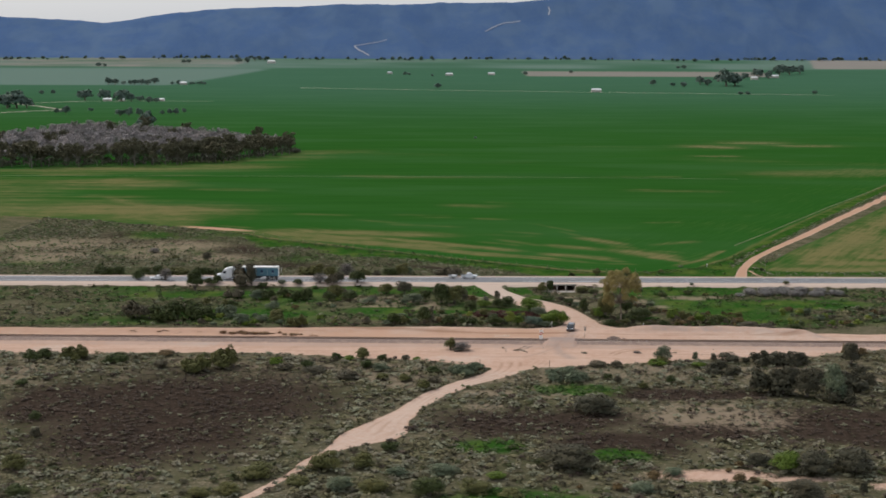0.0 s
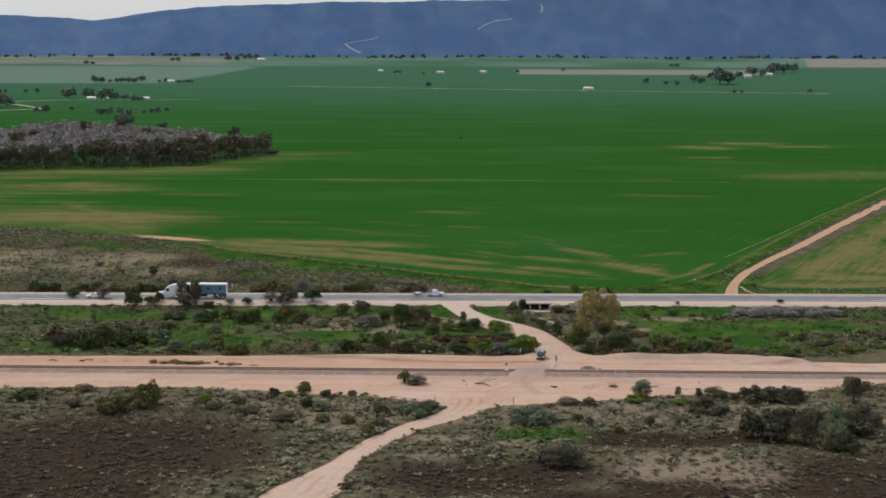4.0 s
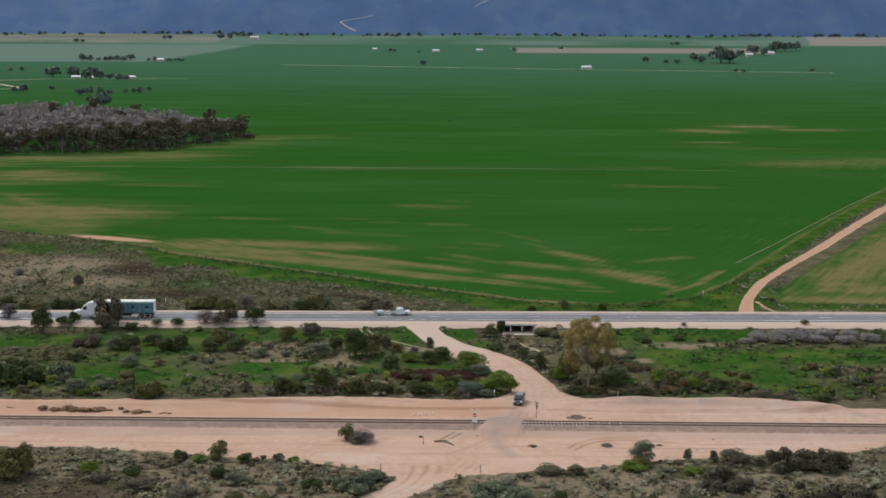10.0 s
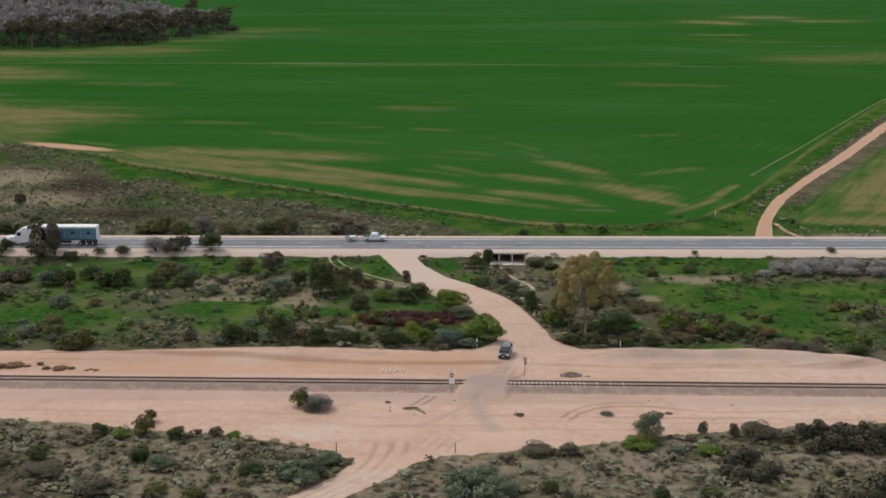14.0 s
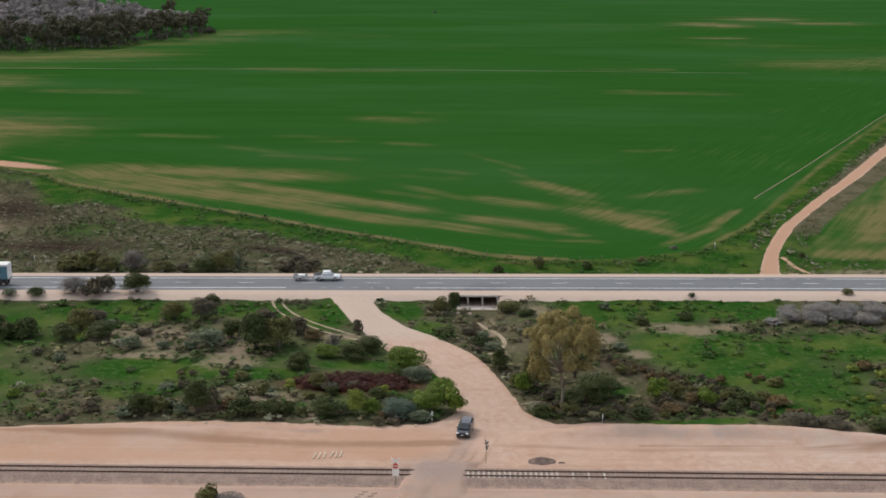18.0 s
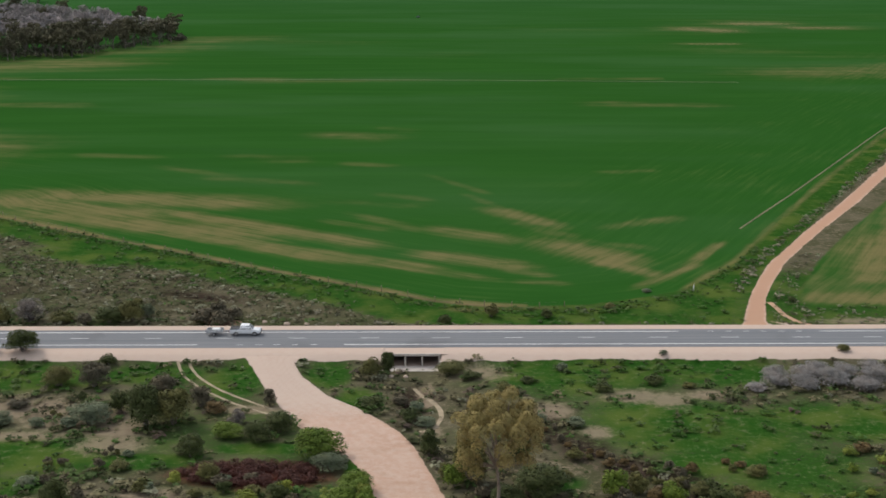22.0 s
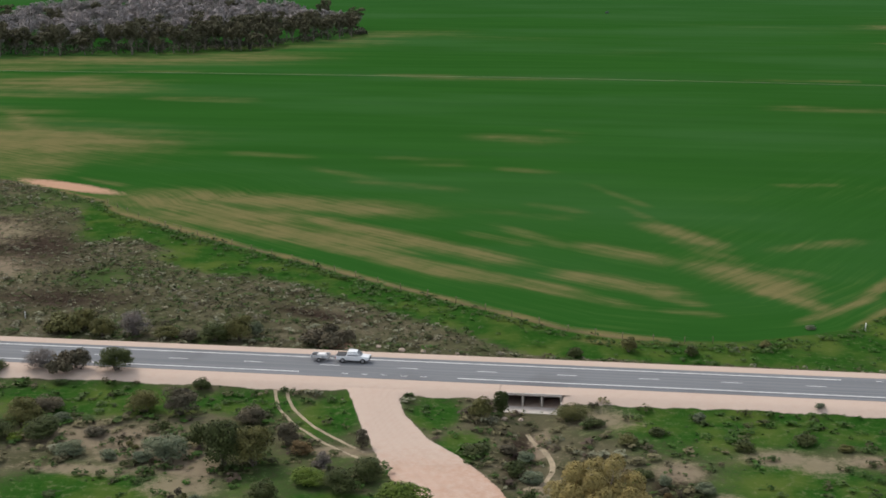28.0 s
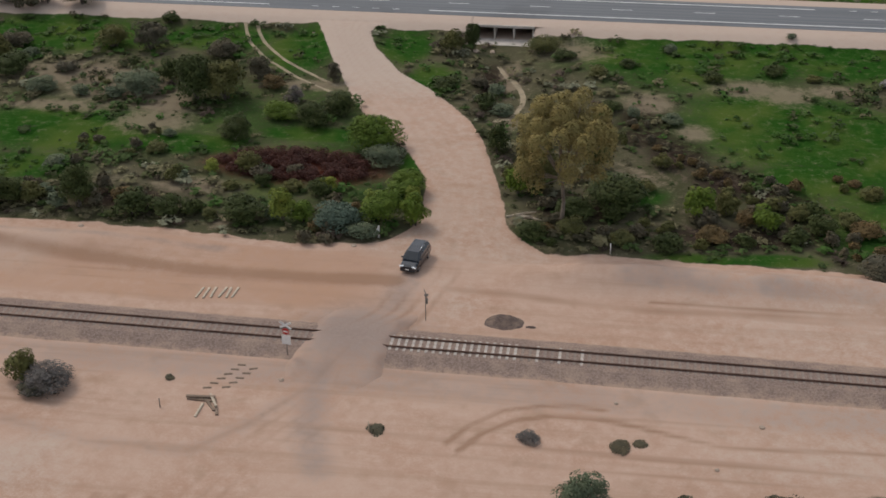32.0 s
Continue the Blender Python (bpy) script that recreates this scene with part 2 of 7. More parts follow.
def height(x, y):
    x, y = np.asarray(x, float), np.asarray(y, float)
    z = -1.25 + 0.28 * vnoise(x, y, 17, 11) + 0.10 * vnoise(x, y, 3.2, 12)
    # the field side lies a little higher and flatter
    north = smooth(y, 8, 30)
    z = z * (1 - north) + (-0.55 + 0.12 * vnoise(x, y, 40, 13)) * north
    # the verge falls from the highway
    z = np.where(y < 0, -0.04 + (z + 0.04) * smooth(-y, 7.4, 12.0), -0.04 + (z + 0.04) * smooth(y, 7.0, 11.0))
    flat = smooth(corridor(x, y), -1.5, 2.5)
    z = z * (1 - flat) + (-1.15 + 0.05 * vnoise(x, y, 6, 14)) * flat + bank(x, y)
    road = np.maximum(smooth(band(GRAVEL, x, y), -2.5, 1), smooth(band(TRACK, x, y), -2, 0.5))
    road = road * (y < -9)
    z = z * (1 - road) + (-1.2 + 1.05 * smooth(y, -26, -9)) * road
    # the ditch that runs from the culvert
    ditch = np.exp(-(((x - 19.5 - 0.10 * (-y - 10)) / 4.2) ** 2)) * smooth(-y, 8.6, 9.4) * (1 - smooth(-y, 30, 46))
    z = z - 0.95 * ditch * (1 - road)
    # the culvert's floor
    pit = smooth(x, 14.9, 15.3) * (1 - smooth(x, 23.5, 23.9)) * smooth(-y, -3.2, -2.4) * (1 - smooth(-y, 11, 17))
    z = z * (1 - pit) - 2.15 * pit
    # far off, the plain climbs towards the hills
    z = z + 84 * np.clip((y - 2000) / 2100, 0, 1.1) ** 1.5
    return z


def graded(lo, hi, step, far_lo, far_hi, grow=1.09):
    """Even steps from lo to hi, growing outside."""
    v = list(np.arange(lo, hi + 1e-6, step))
    s = step
    while v[-1] < far_hi:
        s = min(s * grow, 60)
        v.append(v[-1] + s)
    s = step
    while v[0] > far_lo:
        s = min(s * grow, 60)
        v.insert(0, v[0] - s)
    return np.array(v)


def ellipse(x, y, cx, cy, rx, ry, turn=0.0):
    """1 in the middle of an ellipse, 0.5 on its edge, 0 beyond."""
    c, s = math.cos(radians(turn)), math.sin(radians(turn))
    u, v = ((x - cx) * c + (y - cy) * s) / rx, (-(x - cx) * s + (y - cy) * c) / ry
    return np.clip(1 - 0.5 * np.sqrt(u * u + v * v), 0, 1)


# ---- ground: one sheet, parted along the edges of what covers it ----
def covers(x, y):
    """Weights of what covers the ground: sand, grass, heath, crop; orange earth, bare patches, grey gravel and far
    haze, red shrubs.
    """
    wob = vnoise(x, y, 5, 21) * 0.9 + vnoise(x, y, 1.7, 22) * 0.5
    n = vnoise(x, y, 22, 23)
    sand = np.zeros_like(x)
    sand = np.maximum(sand, smooth(corridor(x, y) + wob, -0.9, 0.9))
    sand = np.maximum(sand, smooth(band(GRAVEL, x, y) + wob * 0.35, -0.5, 0.5))
    sand = np.maximum(sand, smooth(band(TRACK, x, y) + wob * 0.5, -0.6, 0.6))
    sand = np.maximum(sand, smooth(9.2 - np.abs(y + 0.6) + wob * 0.5, -0.4, 0.6))
    sand = np.maximum(sand, 0.95 * smooth(band(FARM_ROAD, x, y) + wob * 0.25, -0.6, 0.6))
    for cx, cy, rx, ry, turn in SAND_SPOTS:
        sand = np.maximum(sand, ellipse(x, y, cx, cy, rx, ry, turn) * 0.85 + 0.18 * n)
    between = smooth(-y, 8, 11) * (1 - smooth(-y, 68, 71))
    green = np.zeros_like(x)
    for cx, cy, rx, ry, turn in GREEN_SPOTS:
        green = np.maximum(green, ellipse(x, y, cx, cy, rx, ry, turn) + 0.12 * n)
    mapped = smooth(x, -50, -44) * (1 - smooth(x, 64, 70))
    green = np.maximum(green, between * (0.47 - 0.04 * mapped + 0.33 * n))
    strip = y - along(FIELD_LOW, x)
    green = np.maximum(green, smooth(strip, -24, -12) * (1 - smooth(strip, -2.5, 0.5)) * (0.80 + 0.25 * n) * smooth(y, 11, 13) * smooth(x, -112, -84))
    green = np.maximum(green, smooth(y, 9, 12) * (strip < 0) * (x < 40) * (0.41 + 0.30 * n))
    green = np.maximum(green, smooth(x, 20, 40) * smooth(y, 9, 12) * (1 - smooth(y, 40, 60)) * 0.62)
    heath = np.zeros_like(x)
    for cx, cy, rx, ry, turn in HEATH_SPOTS:
        heath = np.maximum(heath, (ellipse(x, y, cx, cy, rx, ry, turn) + 0.22 * n) * (0.8 if cy > 0 else 1.0))
    crop = smooth(strip, -1.0, 1.0)
    right = band(FARM_ROAD, x, y)
    past = smooth(x - along([(a, b) for a, _, b in FARM_ROAD], y), 4, 9) * smooth(y + 0.2 * n, 18, 26)
    crop = np.maximum(crop, past)
    crop = crop * (1 - smooth(right, -4.5, -2.5))
    orange = 0.62 * smooth(band(FARM_ROAD, x, y), -0.5, 0.5)
    for cx, cy, rx, ry, turn in ORANGE_SPOTS:
        orange = np.maximum(orange, ellipse(x, y, cx, cy, rx, ry, turn))
    orange = np.maximum(orange, (0.50 + 0.16 * n) * smooth(-x, -34, -6) * smooth(corridor(x, y), 0.5, 2) * smooth(y, -87, -83))
    inner = np.minimum((x - along([(a, b) for a, _, b in FARM_ROAD], y)) * 0.86, y - 24) + 3 * vnoise(x, y, 26, 141)
    bare = past * (1 - smooth(y, 250, 500)) * (0.78 + 0.26 * np.cos(inner * 0.36) * np.exp(-np.abs(inner) / 60) + 0.30 * vnoise(x, y, 18, 142))
    for cx, cy, rx, ry, turn in BARE_SPOTS:
        bare = np.maximum(bare, ellipse(x, y, cx, cy, rx, ry, turn))
    bare = np.where(x < -180, bare * 0.72, bare)
    for ax, ay, bx, by, w, k in BARE_STROKES:
        size, w = math.hypot(bx - ax, by - ay), max(w, 1.0) * 1.9
        reach = w * 2.4 + 0.6 * size
        near = np.nonzero((np.abs(x - (ax + bx) / 2) < abs(bx - ax) / 2 + reach) & (np.abs(y - (ay + by) / 2) < abs(by - ay) / 2 + reach))
        px, py = x[near] - ax, y[near] - ay
        v = (px * (bx - ax) + py * (by - ay)) / size
        u = (px * (by - ay) - py * (bx - ax)) / size
        past_end = np.maximum(np.maximum(-v, v - size), 0) / (0.25 * size + w)
        mark = np.exp(-((u / w) ** 2) - past_end**2)
        bare[near] = np.maximum(bare[near], (k if ay < 560 else 0.7 * k) * mark)
        if ay > 560 and ax > 150 and k > 0.6:
            orange[near] = np.maximum(orange[near], 0.44 * mark)
    edge = np.exp(-((strip / 1.7) ** 2)) * 1.15 * (0.85 + 0.5 * vnoise(x, y, 8, 98)) * (x < 40) * (x > -110)
    bare = np.maximum(bare, edge)
    grey = ellipse(x, y, 12.4, -88.6, 5.0, 5.2, -20)
    for line, w, k in ((TRAIL_A, 2.3, 0.56), (TRAIL_B, 1.5, 0.42)):
        grey = np.maximum(grey, k * np.exp(-((from_line(line, x, y) / w) ** 2)) + 0.1 * n)
    grey = np.maximum(grey, 0.52 * smooth(x, 33, 38) * (1 - smooth(x, 78, 86)) * smooth(along(CORRIDOR_TOP, x) - y, 0.5, 2) * (1 - smooth(along(CORRIDOR_TOP, x) - y, 5.5, 8)) * (0.8 + 0.5 * vnoise(x, y, 3, 143)))
    beside = rail_y(x) - y
    grey = np.maximum(grey, (0.44 + 0.1 * n) * smooth(beside, 2.5, 4) * (1 - smooth(beside, 6, 10)))
    grey = np.maximum(grey, 0.6 * np.exp(-((from_line(LITTER, x, y) / 1.1) ** 2)) * (0.8 + 0.6 * vnoise(x, y, 2.5, 144)))
    red = ellipse(x, y, -0.6, -54.4, 10.0, 4.2, -2)
    # plough lines run round the field along its edge
    d, u = rounds(x, y)
    flat = vnoise(x / 6, y, 14, 83, 4) * 0.5 + 0.3 * vnoise(u / 8, d, 12, 84)
    inside = smooth(strip, 0, 2)
    bare = bare * (1 - inside) + inside * np.clip(bare * 0.92 + flat * (0.10 + 0.34 * bare), 0, 1)
    west = smooth(-x, 105, 130) * (1 - smooth(-x, 235, 260))
    bare = np.maximum(bare, west * (0.7 + 0.3 * vnoise(x, y, 22, 149)) * np.exp(-(((strip - 24) / 36) ** 2)) * (y < 420))
    bare = np.maximum(bare, 0.62 * np.exp(-(((y - along([(-360, 425), (-256, 454), (-194, 473), (-163, 491), (-152, 527), (-139, 556), (-127, 599), (-100, 620)], x) + 16) / 13) ** 2)) * (x < -95) * (x > -400))
    bare = np.maximum(bare, 0.95 * np.exp(-(((y - 394.5) / 1.8) ** 2)) * (x < 130) * (x > -260) * (0.6 + 0.7 * vnoise(x, y * 0, 30, 92)))
    east = smooth(x, 66, 74)
    bare = np.maximum(bare, east * 0.7 * np.exp(-((strip / 3.0) ** 2)))
    # far paddocks
    far_tan = np.maximum(smooth(x, 200, 230) * (1 - smooth(x, 860, 930)) * smooth(y, 3150, 3175) * (1 - smooth(y, 3400, 3480)), smooth(x - 0.25 * (y - 3614), 1080, 1120) * smooth(y, 3590, 3620) * (1 - smooth(y, 4060, 4100)))
    far_tan = np.maximum(far_tan, (1 - smooth(x, -650, -600)) * smooth(y, 3560, 3590) * (0.55 + 0.35 * vnoise(x, y * 2.5, 160, 85)))
    far_tan = np.maximum(far_tan, 0.30 * smooth(y, 3820, 3900) * (0.5 + vnoise(x, y * 2, 220, 86)))
    bare = np.where(y > 2500, bare * 0.4, bare)
    green = green * (y < 900)
    green = np.maximum(green, 0.5 * past * (y < 600))
    verge = east * (strip < 1) * (x < along([(a, b) for a, b, _ in FARM_ROAD], y) - 2.6) * (y > 11)
    green = np.maximum(green, 0.85 * verge)
    # wheel ruts and dust on the bare earth
    off = y - rail_y(x)
    rut = np.zeros_like(x)
    for o, w, k in ((13.4, 0.5, 0.4), (9.6, 0.35, 0.6), (8.1, 0.3, 0.5), (-7.5, 0.4, 0.55), (-12.5, 0.5, 0.7), (-14.6, 0.4, 0.55)):
        rut = np.maximum(rut, k * np.exp(-(((off - o - 0.8 * vnoise(x, x * 0, 25, 87)) / w) ** 2)) * (0.8 + 0.5 * vnoise(x, off, 14, 88)))
    for line, w, k in ((ARC_A, 0.4, 0.85), (ARC_B, 0.4, 0.95), (RUT_WEST, 1.4, 1.0), (RUT_EAST, 0.9, 0.7), (RUT_BANK, 0.35, 0.9), (TRAIL_B, 0.5, 0.5)):
        rut = np.maximum(rut, k * np.exp(-((from_line(line, x, y) / w) ** 2)) * (0.85 + 0.4 * vnoise(x, y, 5, 145)))
    lane = np.interp(y, [-116, -104, -97, -90, -84, -76], [3, 8.5, 12.5, 13, 15, 18])
    for o in (-2.1, -0.5, 0.9, 2.6):
        rut = np.maximum(rut, (0.42 + 0.4 * vnoise(x, y, 6, 101)) * np.exp(-(((x - lane - o - 0.6 * vnoise(x * 0, y, 5, 89)) / 0.5) ** 2)) * (y < -70) * (y > -118))
    a = np.array(sorted(GRAVEL), float)
    part_way = (x - np.interp(y, a[:, 0], a[:, 1])) / np.maximum(np.interp(y, a[:, 0], a[:, 2]) - np.interp(y, a[:, 0], a[:, 1]), 1)
    for o in (0.3, 0.45, 0.62, 0.76):
        rut = np.maximum(rut, (0.36 + 0.14 * vnoise(x, y, 14, 148)) * np.exp(-(((part_way - o - 0.03 * vnoise(x * 0, y, 16, 90)) / 0.07) ** 2)) * (y > -75) * (y < -8))
    a = np.array(sorted(TRACK), float)
    part_way = (x - np.interp(y, a[:, 0], a[:, 1])) / np.maximum(np.interp(y, a[:, 0], a[:, 2]) - np.interp(y, a[:, 0], a[:, 1]), 1)
    for o in (0.25, 0.5, 0.74):
        rut = np.maximum(rut, (0.5 + 0.4 * vnoise(x, y, 5, 146)) * np.exp(-(((part_way - o - 0.06 * vnoise(x * 0, y, 9, 147)) / 0.07) ** 2)) * (y < -112) * (y > -215))
    near_road = smooth(y, -48, -24) * (y < 12) * (y > -60)
    dust = np.maximum(0.72 * near_road, 0.42 * smooth(x, 20, 55) * smooth(corridor(x, y), 0, 3))
    dust = np.maximum(dust, 0.55 * smooth(vnoise(x, y, 16, 91), -0.1, 0.6) * smooth(corridor(x, y), 0, 3))
    dust = np.maximum(dust, 0.42 * smooth(band(GRAVEL, x, y), -1, 1) + 0.5 * smooth(band(TRACK, x, y), -1, 1) * smooth(-y, 116, 124))
    dry = np.where(y > 0, 0.16, 0.22) + 0.0 * x
    dry = np.where((y < -98) & (y > -240), 0.20 + 0.26 * smooth(y, -148, -118) + 0.42 * vnoise(x, y, 8, 103) - 0.34 * smooth(heath, 0.35, 0.7), dry)
    # far tan paddocks take the grey tone: haze painted over them
    grey = np.where(y > 2500, far_tan * 0.9, grey)
    for cx, cy, rx, ry, turn in DRY_SPOTS:
        dry = np.maximum(dry, ellipse(x, y, cx, cy, rx, ry, turn) + 0.16 * n)
    for table, w in ((TWIN_A, 0.5), (TWIN_B, 0.5), (FOOTPATH, 0.7)):
        sand = np.maximum(sand, 0.40 * smooth(w - from_line(table, x, y), -0.6, 0.3))
    dry = dry * (1 - smooth(crop, 0.2, 0.8)) - 0.5 * smooth(crop, 0.2, 0.8)
    return np.stack([sand, green, heath, crop], -1), np.stack([orange, bare, grey, red], -1), np.stack([rut, dust, dry, 1 - smooth(d, 25, 90)], -1)


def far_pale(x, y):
    """Paler paddocks below the hills, greyed with haze in their colour."""
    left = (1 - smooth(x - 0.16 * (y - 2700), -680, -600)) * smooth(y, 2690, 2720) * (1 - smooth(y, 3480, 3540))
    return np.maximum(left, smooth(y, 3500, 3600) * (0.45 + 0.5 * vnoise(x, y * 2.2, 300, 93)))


def from_line(points, x, y):
    """The distance from a line of points."""
    best = np.full(np.shape(x), 1e9)
    for (ax, ay), (bx, by) in zip(points, points[1:]):
        t = np.clip(((x - ax) * (bx - ax) + (y - ay) * (by - ay)) / ((bx - ax) ** 2 + (by - ay) ** 2), 0, 1)
        best = np.minimum(best, np.hypot(x - ax - t * (bx - ax), y - ay - t * (by - ay)))
    return best


def rounds(x, y):
    """The distance from the field's edge, and how far along it the nearest place lies."""
    best, along_it, run = np.full(np.shape(x), 1e9), np.zeros(np.shape(x)), 0.0
    pts = FIELD_LOW[3:]
    for (ax, ay), (bx, by) in zip(pts, pts[1:]):
        size = math.hypot(bx - ax, by - ay)
        t = np.clip(((x - ax) * (bx - ax) + (y - ay) * (by - ay)) / size**2, 0, 1)
        d = np.hypot(x - ax - t * (bx - ax), y - ay - t * (by - ay))
        along_it = np.where(d < best, run + t * size, along_it)
        best, run = np.minimum(best, d), run + size
    return best, along_it


TRAIL_A = [(15.5, -78.3), (14.6, -83.1), (11.8, -88.8), (10.1, -96.1), (10.7, -102.5), (12.5, -107.5)]
TRAIL_B = [(13, -89.6), (9.3, -97.1), (5.7, -102.4), (1.6, -106.7), (-7.1, -106.2), (-15.2, -104.1)]
ARC_A = [(22.3, -103.1), (23.9, -100.6), (26.6, -98.1), (29.8, -97.1), (32.7, -96.8), (35.1, -97.1)]
ARC_B = [(23.4, -104), (25, -101.6), (27.6, -99.4), (30.9, -98.4), (34.2, -98.4), (37.4, -99), (41.1, -100), (45.1, -101.1), (51.5, -100.7), (57.6, -100.4)]
RUT_WEST = [(-60, -74.5), (-27.4, -75.4), (-17.6, -77.2), (-5.5, -78.4), (6.5, -78.5), (14.3, -78.1)]
RUT_EAST = [(19.5, -79.1), (25.6, -79.4), (31, -80.1), (39.1, -80.9), (49.6, -80.4), (60.8, -80.5), (90, -82)]
RUT_BANK = [(39.1, -79.4), (47, -79.5), (54.4, -79.4), (61, -79.7), (75, -80.4)]
LITTER = [(-60, -73.4), (-28.7, -72.8), (-21.1, -73), (-12.9, -73.5), (-2.6, -74.2)]
TWIN_A = [(-18.1, -9.6), (-17.8, -10.5), (-15.9, -15.9), (-11.9, -22.1), (-6.6, -27.8), (-1.2, -32.1), (3, -34.8)]
TWIN_B = [(-16.3, -9.5), (-16.1, -10.4), (-13.9, -15.6), (-9.3, -22.4), (-5.0, -26.4), (-0.5, -30.4)]
FOOTPATH = [(19.5, -18.5), (20.4, -21), (22.2, -24.2), (23.4, -28), (23.7, -31), (22.6, -36), (20, -38)]
DRY_SPOTS = [(37.4, -157.8, 11.9, 8.5, 0), (28.3, -160.7, 5.3, 5, 0), (42.6, -163.6, 6.3, 6, 0), (-26, -134.4, 4.7, 3, 0), (5.1, -143.3, 4.6, 2.5, 0), (-7.4, -141.2, 6.9, 3, 0), (-8.8, -152.1, 4.4, 3, 0), (40, -121, 10, 2, 0), (60, -118, 10, 2.4, 0), (72, -128, 10, 3, 0), (-116.8, 79.3, 19.3, 14, 0), (-95.6, 49.4, 12, 10, 0), (-119.5, 58.6, 12, 12, 0), (-160, 80, 26, 22, 0), (-156, 52, 20, 12, 0), (100, 13, 8, 1.5, 0)]
DRY_SPOTS += [(-35.8, -29.6, 10.6, 4.5, 0), (-26.7, -34.8, 8.8, 4.2, 0), (-21.3, -38.7, 4.3, 3.3, 0), (-21.1, -44.0, 4.2, 2.8, 0), (-34.8, -40.3, 7.9, 1.5, 0), (-6.0, -68.2, 1.1, 1.5, 0), (39.7, -30.9, 3.0, 2.9, 0), (52.8, -25.3, 4.4, 2.5, 0), (57.3, -26.6, 3.6, 3.0, 0), (63.6, -25.0, 4.4, 1.9, 0), (-3.4, -30.1, 5.2, 1.5, 0), (21.5, -23.2, 1.5, 5.9, 0), (22.3, -37.9, 1.4, 2.4, 0), (25.6, -64.1, 1.8, 1.5, 0), (37.5, -53.3, 3.8, 2.8, 0), (45.0, -39.4, 2.0, 2.3, 0), (29.1, -14.0, 4.7, 3.4, 0), (-11.3, -60.5, 4.4, 1.7, 0), (-2.8, -66.3, 1.8, 1.3, 0)]


SAND_SPOTS = [(29.5, -197.4, 12, 3.2, 0), (41.5, -199.6, 7.5, 2.3, 0), (60, -203, 8, 2.5, 0), (85.5, 10.5, 4.5, 0.7, -35)]
GREEN_SPOTS = [(-42.5, -15.9, 18.6, 7.0, 0), (-21.3, -14.7, 9.6, 5.0, 0), (-7.9, -18.0, 4.9, 9.1, 0), (-31.5, -46.9, 14.5, 7.7, 0), (-15.1, -49.8, 8.1, 2.9, 0), (-0.3, -45.3, 7.5, 2.3, 0), (12.2, -53.4, 1.4, 7.3, 0), (-32.3, -57.3, 7.8, 4.0, 0), (6.4, -15.6, 4.1, 6.9, 0), (11.3, -26.4, 3.7, 5.8, 0), (47.6, -14.0, 21.7, 9.0, 0), (66.5, -13.8, 11.5, 8.5, 0), (56.0, -36.4, 13.1, 13.7, 0), (57.8, -50.2, 7.0, 4.4, 0), (64.7, -41.1, 8.0, 11.4, 0), (37.5, -56.8, 4.4, 3.3, 0), (24.8, -69.4, 2.3, 1.7, 0), (44.8, -70.5, 6.3, 1.4, 0), (52.2, -69.6, 4.6, 1.4, 0)]
GREEN_SPOTS += [(8.9, -138.7, 9.3, 5.5, 0), (-9.5, -180.2, 6.9, 4.5, 0), (13.3, -186.6, 5.7, 4.4, 0), (-6, -214, 14, 8, 0), (-75, -52, 30, 8, 0), (-85, -22, 34, 7, 0), (86, -36, 24, 9, 0), (-79.4, 85.4, 8, 12, 0), (-49.7, 59.7, 16, 6, -30)]
HEATH_SPOTS = [(-69.8, -146, 29, 25, 0), (-74.4, -172.2, 24, 18.5, 0), (-95.6, -148.8, 8.9, 18, 0), (-2.8, -164.1, 21, 11.5, 0), (36, -142, 17, 5, 0), (58, -168, 22, 15, 0), (14.3, -178.3, 13.9, 8.6, 0), (32.6, -171.2, 16, 7, 0), (-137.7, 107.9, 22.5, 14, -20), (-90.1, 69.1, 15.4, 26, 30), (-69.7, 31.9, 22, 9, 0), (-20, 28, 16, 4, -20), (-125, 92, 40, 9, 0)]
HEATH_SPOTS += [(19.2, -26.4, 2.7, 9.3, 0), (38.9, -38.5, 3.8, 7.5, 0), (42.8, -46.0, 4.6, 6.2, 0), (48.2, -52.0, 5.7, 4.9, 0), (53.6, -54.9, 4.4, 4.2, 0), (48.0, -65.2, 9.4, 2.7, 0), (58.8, -61.4, 6.6, 3.9, 0), (31.5, -60.9, 5.5, 3.9, 0), (-19.1, -64.2, 8.1, 3.4, 0), (7.4, -65.0, 3.6, 3.3, 0), (80, -62, 16, 4, 0)]
ORANGE_SPOTS = [(-110, 132, 17, 3.6, -26), (-14, 13, 3.5, 1.6, 0)]
BARE_SPOTS = [(-240, 270, 30, 50, 25), (-280, 330, 60, 50, 0)]
